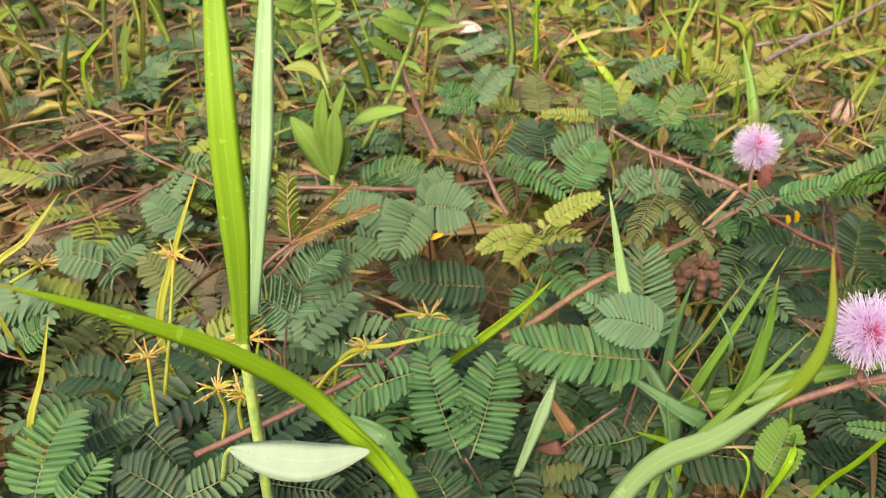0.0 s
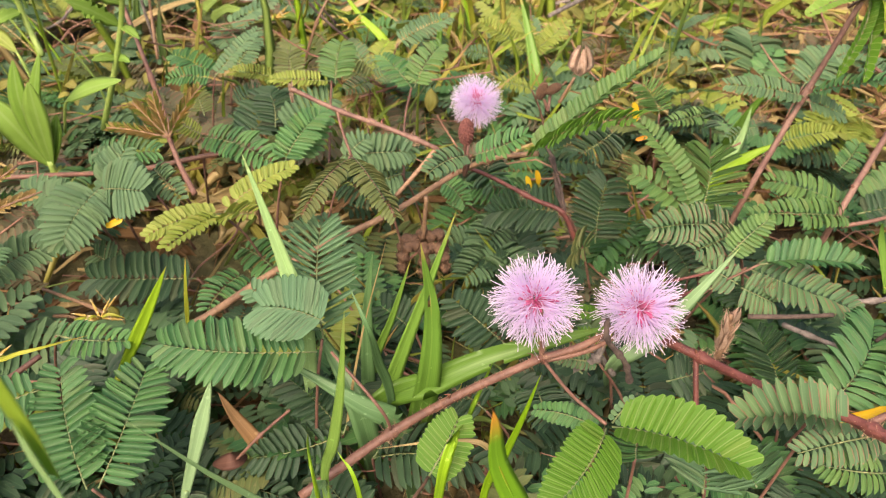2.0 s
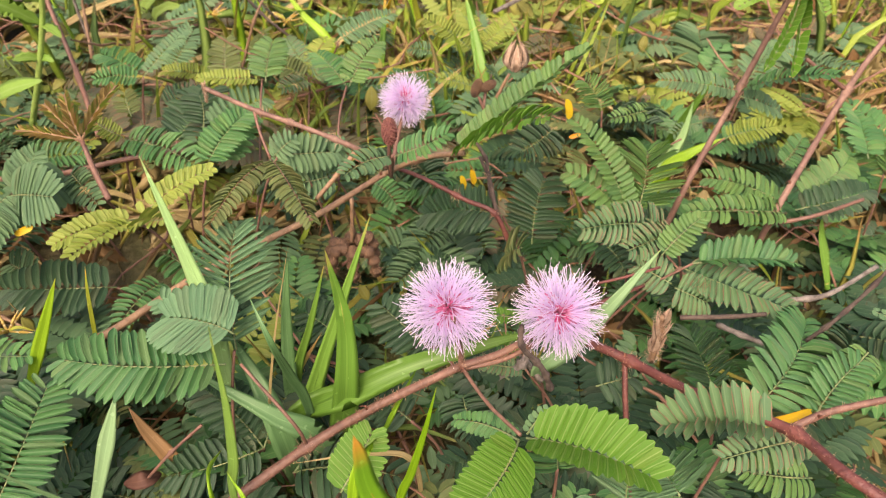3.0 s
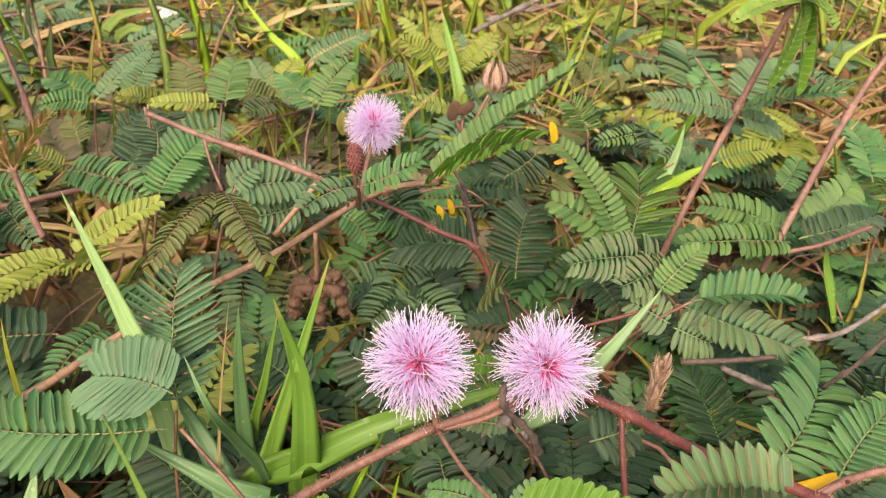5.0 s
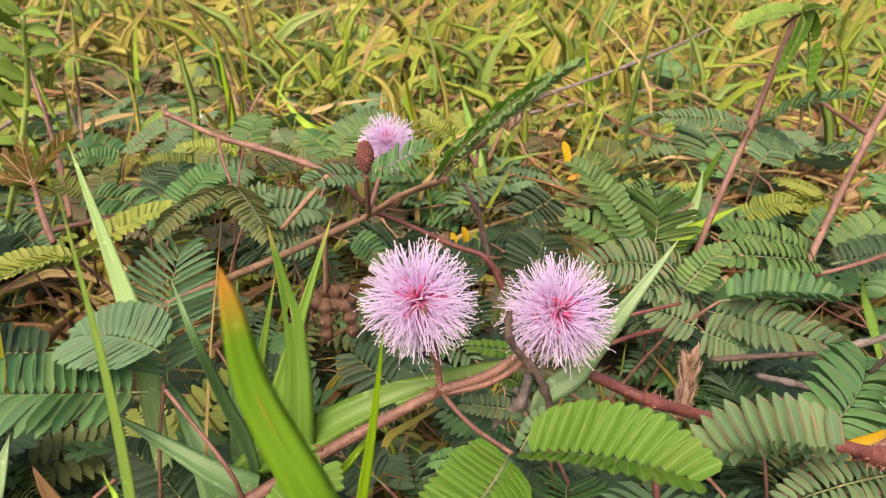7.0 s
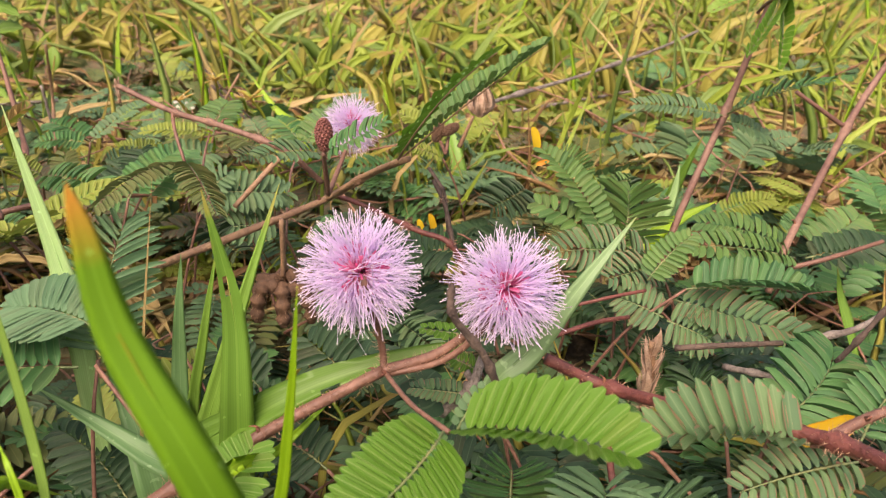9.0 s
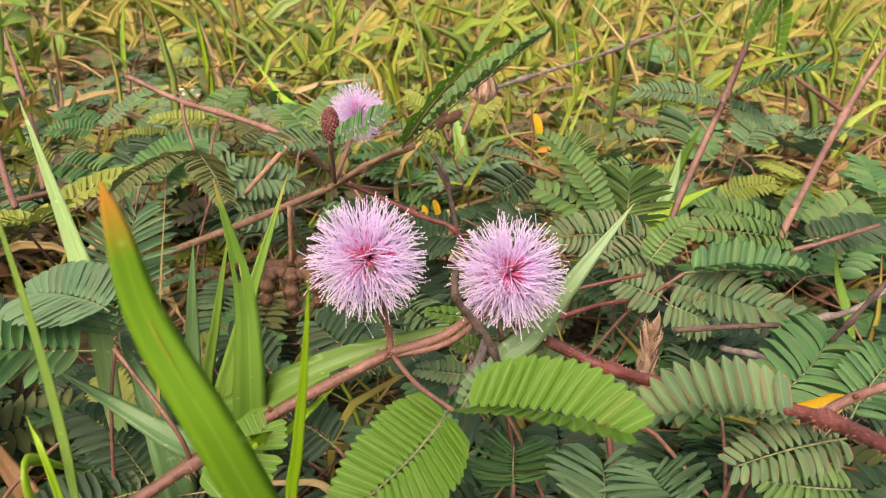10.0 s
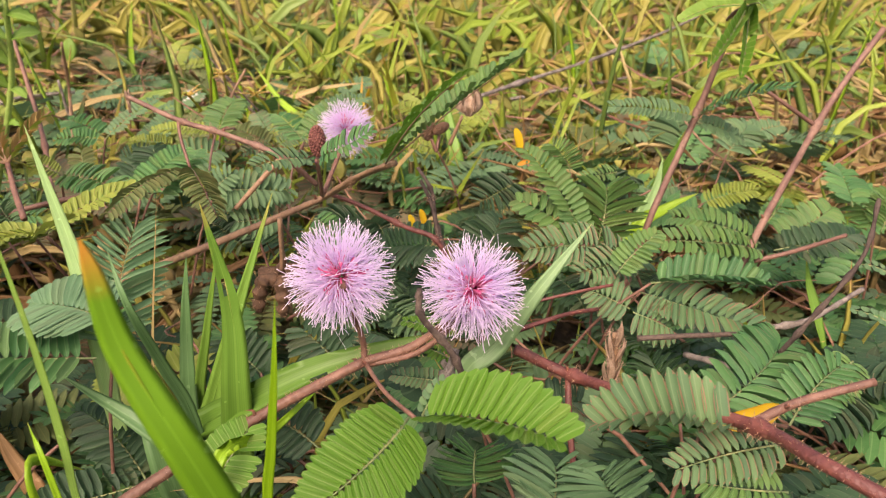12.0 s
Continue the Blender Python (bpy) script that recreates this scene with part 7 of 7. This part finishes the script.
def blade_template(seed, length=0.06, width=0.0028):
    rng = random.Random(seed)
    s = Shape()
    a, b = rng.uniform(0.05, 0.9), rng.uniform(-0.3, 0.3)
    ribbon(s, [(0, 0, 0), (a * length * 0.15, b * 0.004, length * 0.5), (a * length * 0.75, b * 0.012, length * (1 - 0.35 * a))], width, (-0.3, -1, 0.3), 0.2, 5)
    return as_template(s)


def oval_template(seed, length=0.014, width=0.009):
    rng = random.Random(seed)
    return as_template(broad_shape([(0, 0, 0), (length * 0.5, 0, 0.002), (length, 0, rng.uniform(-0.003, 0.002))], width, (0, 0, 1), 4))


def stalk_template(seed, length=0.055):
    rng = random.Random(seed)
    s = Shape()
    pts = [(length * k / 4, rng.uniform(-1, 1) * 0.004, rng.uniform(-1, 1) * 0.003) for k in range(5)]
    tube(s, pts, 0.00042, 0.00026, 8, 5, 0.08, rng, [(rng.uniform(0.2, 0.8), 0.04, 0.5)])
    s.f = s.f[:-2]
    s.uv = s.uv[:-10]
    return as_template(s)


def turned(x, y, z, yaw, pitch, roll, size):
    return pose(x, y, z, roll, pitch, yaw) @ Matrix.Scale(size, 4)


def hollow(x, y):
    """The bare places between the leaves: a wide one beside the tall grass and a small one under the red stem."""
    return ((x + 0.024) / 0.052) ** 2 + ((y - 0.216) / 0.026) ** 2 < 1 or ((x - 0.166) / 0.024) ** 2 + ((y - 0.172) / 0.026) ** 2 < 1


def scatter():
    rng = random.Random(77)
    pinnae = [pinna_template(i) for i in range(8)]
    blades = [blade_template(i) for i in range(10)]
    broad = [blade_template(20 + i, 0.055, 0.0065) for i in range(8)]
    ovals = [oval_template(i) for i in range(4)]
    heaps = {k: Heap() for k in ("dark", "mid", "grey", "bright", "olive", "dry", "yellow", "green", "fresh", "litter", "young", "sprout", "lush", "rim", "runner")}
    stalks = [stalk_template(i) for i in range(8)]
    def bushy(x, y):
        """How far a place belongs to the brown, leafy patches (above 0) or to the bright grass."""
        return noise.noise((x * 4.2, y * 3.2, 9.0)) + (0.45 if x < -0.02 and y < 0.42 else 0) + (0.5 if y < 0.30 else 0) + 0.05 * min(y, 1.0)

    # low mimosa leaves: two to four pinnae from each base
    for _ in range(2600):
        y = 0.03 + 1.15 * rng.random() ** 1.2
        x = rng.uniform(-0.26, 0.34) + (y - 0.15) * rng.uniform(-0.6, 0.6)
        patch = noise.noise((x * 14, y * 14, 3.1))
        if patch < -0.25 or (y > 0.32 and bushy(x, y) < -0.12) or hollow(x, y):
            continue
        z = ground_height(x, y) + rng.uniform(0.001, 0.016 if y > 0.3 else 0.030)
        # low front leaves mostly take the dark colour that has shade painted in
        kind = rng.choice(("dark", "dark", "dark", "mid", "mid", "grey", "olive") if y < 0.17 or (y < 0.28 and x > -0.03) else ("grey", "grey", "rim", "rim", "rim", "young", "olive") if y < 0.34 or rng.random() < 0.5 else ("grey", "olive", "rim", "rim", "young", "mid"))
        turn0 = rng.uniform(0, 360)
        for k in range(rng.choice((2, 2, 3, 4))):
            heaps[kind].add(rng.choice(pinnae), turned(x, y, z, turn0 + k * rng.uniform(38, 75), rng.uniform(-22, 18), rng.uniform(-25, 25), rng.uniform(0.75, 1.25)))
    # dead leaves and stalks on the soil
    for k in range(7000):
        y = 0.02 + 1.3 * rng.random() ** 1.4
        x = rng.uniform(-0.42, 0.45) * (0.6 + y)
        if k > 5500:
            x, y = rng.uniform(0.10, 0.42), rng.uniform(0.24, 0.55)
        z = ground_height(x, y) + rng.uniform(0, 0.008 + (0.016 if bushy(x, y) > 0.0 and y > 0.25 else 0))
        heaps["litter" if rng.random() < (0.6 if k < 5500 else 0.3) else "dry"].add(rng.choice(blades if rng.random() < (0.6 if k < 5500 else 0.3) else ovals), turned(x, y, z, rng.uniform(0, 360), rng.uniform(55, 105), rng.uniform(-30, 30), rng.uniform(0.4, 1.3)))
    # grass and small weeds, thicker and yellower towards the back
    for _ in range(11500):
        y = 0.16 + 2.6 * rng.random() ** 2.0
        x = rng.uniform(-0.55, 0.55) * (0.45 + 1.25 * y) + 0.05
        if y < 0.30 and rng.random() < 0.85:
            continue
        wild = bushy(x, y)
        if wild > 0.1 and rng.random() < 0.7:
            continue
        if y > 0.45 and rng.random() < 0.45:
            continue
        grow = 1.0 + 0.9 * min(1, max(0, (y - 0.38) / 0.25))
        z = ground_height(x, y) - 0.002
        kind = rng.choice(("green", "green", "yellow", "yellow", "bright", "sprout", "sprout", "dry" if rng.random() < 0.6 else "litter", "bright", "bright" if x > 0.05 else "sprout", "fresh" if rng.random() < 0.45 and y > 0.36 else "yellow"))
        if y > 0.42 and kind in ("dry", "litter"):
            kind = rng.choice(("yellow", "bright", "fresh", "sprout"))
        if kind == "sprout" and y < 0.62 and rng.random() < 0.65:
            leaf, turn0 = rng.choice(("grey", "rim", "mid", "young", "grey")), rng.uniform(0, 360)
            for k in range(3):
                heaps[leaf].add(rng.choice(pinnae), turned(x, y, z + rng.uniform(0.012, 0.030), turn0 + k * rng.uniform(38, 75), rng.uniform(-28, 14), rng.uniform(-25, 25), rng.uniform(0.7, 1.2)))
            continue
        if kind in ("fresh", "sprout"):
            for k in range(5):
                heaps[kind].add(rng.choice(ovals), turned(x + rng.gauss(0, 0.004), y + rng.gauss(0, 0.004), z + rng.uniform(0.006, 0.035), k * 72 + rng.uniform(-30, 30), rng.uniform(-75, 5), rng.uniform(-30, 30), rng.uniform(0.32, 0.75) * grow))
            continue
        for k in range(rng.choice((1, 2, 3))):
            heaps[kind].add(rng.choice(broad if y > 0.36 and rng.random() < 0.7 else blades), turned(x + rng.gauss(0, 0.004), y + rng.gauss(0, 0.004), z, rng.uniform(0, 360), rng.uniform(-12, 35), rng.uniform(-15, 15), rng.uniform(0.40, 1.0) * (0.85 + 0.15 * grow) * min(grow, 1.6)))
    # straw and dead leaves lying flat under the grass
    for _ in range(9000):
        y = 0.27 + 1.9 * rng.random() ** 1.7
        x = rng.uniform(-0.55, 0.55) * (0.40 + 1.15 * y) + 0.05
        heaps[rng.choice(("dry", "dry", "litter", "yellow"))].add(rng.choice(broad if rng.random() < 0.6 else ovals), turned(x, y, ground_height(x, y) + rng.uniform(0.001, 0.010), rng.uniform(0, 360), rng.uniform(72, 100), rng.uniform(-25, 25), rng.uniform(0.5, 1.2)))
    # thin reddish runners threading between the leaves
    for _ in range(520):
        y = 0.12 + 0.75 * rng.random() ** 1.3
        x = rng.uniform(-0.30, 0.36) * (0.6 + y) + 0.04
        if hollow(x, y) and rng.random() < 0.6:
            continue
        z = ground_height(x, y) + rng.uniform(0.002, 0.022 if y < 0.25 else 0.030)
        heaps["runner"].add(rng.choice(stalks), turned(x, y, z, rng.uniform(0, 360), rng.uniform(-32, 14), 0, rng.uniform(0.5, 1.5)))
    # tall single blades standing out of the grass
    for _ in range(420):
        y = 0.34 + 1.2 * rng.random() ** 1.5
        x = rng.uniform(-0.5, 0.55) * (0.45 + 1.1 * y) + 0.06
        heaps[rng.choice(("bright", "bright", "yellow", "green", "dry", "lush"))].add(rng.choice(blades), turned(x, y, ground_height(x, y) - 0.002, rng.uniform(0, 360), rng.uniform(-14, 14), rng.uniform(-14, 14), rng.uniform(0.9, 1.7)))
    for key, name, mat, label, cat in (
        ("dark", "low_mimosa_leaves", LEAF_DARK_SHADED, "dark green low mimosa leaves under the taller ones, shade painted into their colour", "leaves"),
        ("mid", "low_green_mimosa_leaves", LEAF_MID, "green feathered mimosa leaves close to the soil", "leaves"),
        ("grey", "low_grey_mimosa_leaves", LEAF_GREY, "grey-green feathered mimosa leaves close to the soil", "leaves"),
        ("olive", "low_olive_mimosa_leaves", LEAF_OLIVE, "olive ageing mimosa leaves close to the soil", "leaves"),
        ("rim", "low_reddish_mimosa_leaves", LEAF_RUSTY, "green mimosa leaves with rusty edges close to the soil", "leaves"),
        ("young", "low_young_mimosa_leaves", LEAF_YOUNG, "yellow-green young mimosa leaves close to the soil", "leaves"),
        ("sprout", "yellow_green_weeds", LEAF_SPROUT, "yellow-green small round-leaved weeds in the grass", "weeds"),
        ("bright", "bright_grass", GRASS_FIELD, "bright green grass behind the mimosa", "grass"),
        ("lush", "lush_grass", GRASS_BRIGHT, "lush bright grass blades standing in the meadow", "grass"),
        ("green", "green_grass", GRASS_DULL, "green grass behind the mimosa", "grass"),
        ("yellow", "yellow_grass", GRASS_STALE, "yellow-green grass behind the mimosa", "grass"),
        ("runner", "thin_mimosa_runners", STEM_THIN, "thin reddish-brown runners threading between the leaves", "stems"),
        ("dry", "dry_grass", GRASS_DRY, "straw-coloured dry grass and stalks on the soil", "grass"),
        ("litter", "leaf_litter", GRASS_RUST, "rust-brown dead leaves on the soil", "litter"),
        ("fresh", "small_weeds", LEAF_FRESH, "fresh green small-leaved weeds in the grass", "weeds"),
    ):
        heaps[key].finish(name, mat, label, cat)


def low_fronds():
    """Single fronds low between the taller ones, each a thing of its own."""
    rng = random.Random(31)
    looks = ((LEAF_DARK_SHADED, "dark green low mimosa frond with shade painted into its colour"), (LEAF_DARK_SHADED, "dark green low mimosa frond with shade painted into its colour"), (LEAF_MID, "green low mimosa frond between stems"),
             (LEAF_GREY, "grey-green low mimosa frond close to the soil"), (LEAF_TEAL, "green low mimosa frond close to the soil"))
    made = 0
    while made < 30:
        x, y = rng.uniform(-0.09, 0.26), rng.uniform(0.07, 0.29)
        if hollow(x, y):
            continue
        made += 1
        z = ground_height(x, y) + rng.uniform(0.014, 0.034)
        # fronds at the front all get the leaf colour with painted-in shade
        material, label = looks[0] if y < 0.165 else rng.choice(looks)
        turn0, rows = rng.uniform(0, 360), []
        for k in range(rng.choice((2, 2, 3))):
            a = radians(turn0 + k * rng.uniform(45, 80))
            length = rng.uniform(0.024, 0.036)
            tip = (x + math.cos(a) * length, y + math.sin(a) * length, z + rng.uniform(-0.004, 0.010))
            rows.append(((x, y, z), tip, rng.uniform(0.0065, 0.0088), rng.choice((12, 13, 14)), (rng.uniform(-0.3, 0.3), rng.uniform(-0.6, 0.1), 1), rng.uniform(-6, 16), 0.08, None, rng.uniform(0.9, 1.1), 62))
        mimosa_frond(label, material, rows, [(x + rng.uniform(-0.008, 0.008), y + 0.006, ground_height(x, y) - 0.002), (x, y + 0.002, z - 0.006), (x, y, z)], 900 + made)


scatter()
low_fronds()
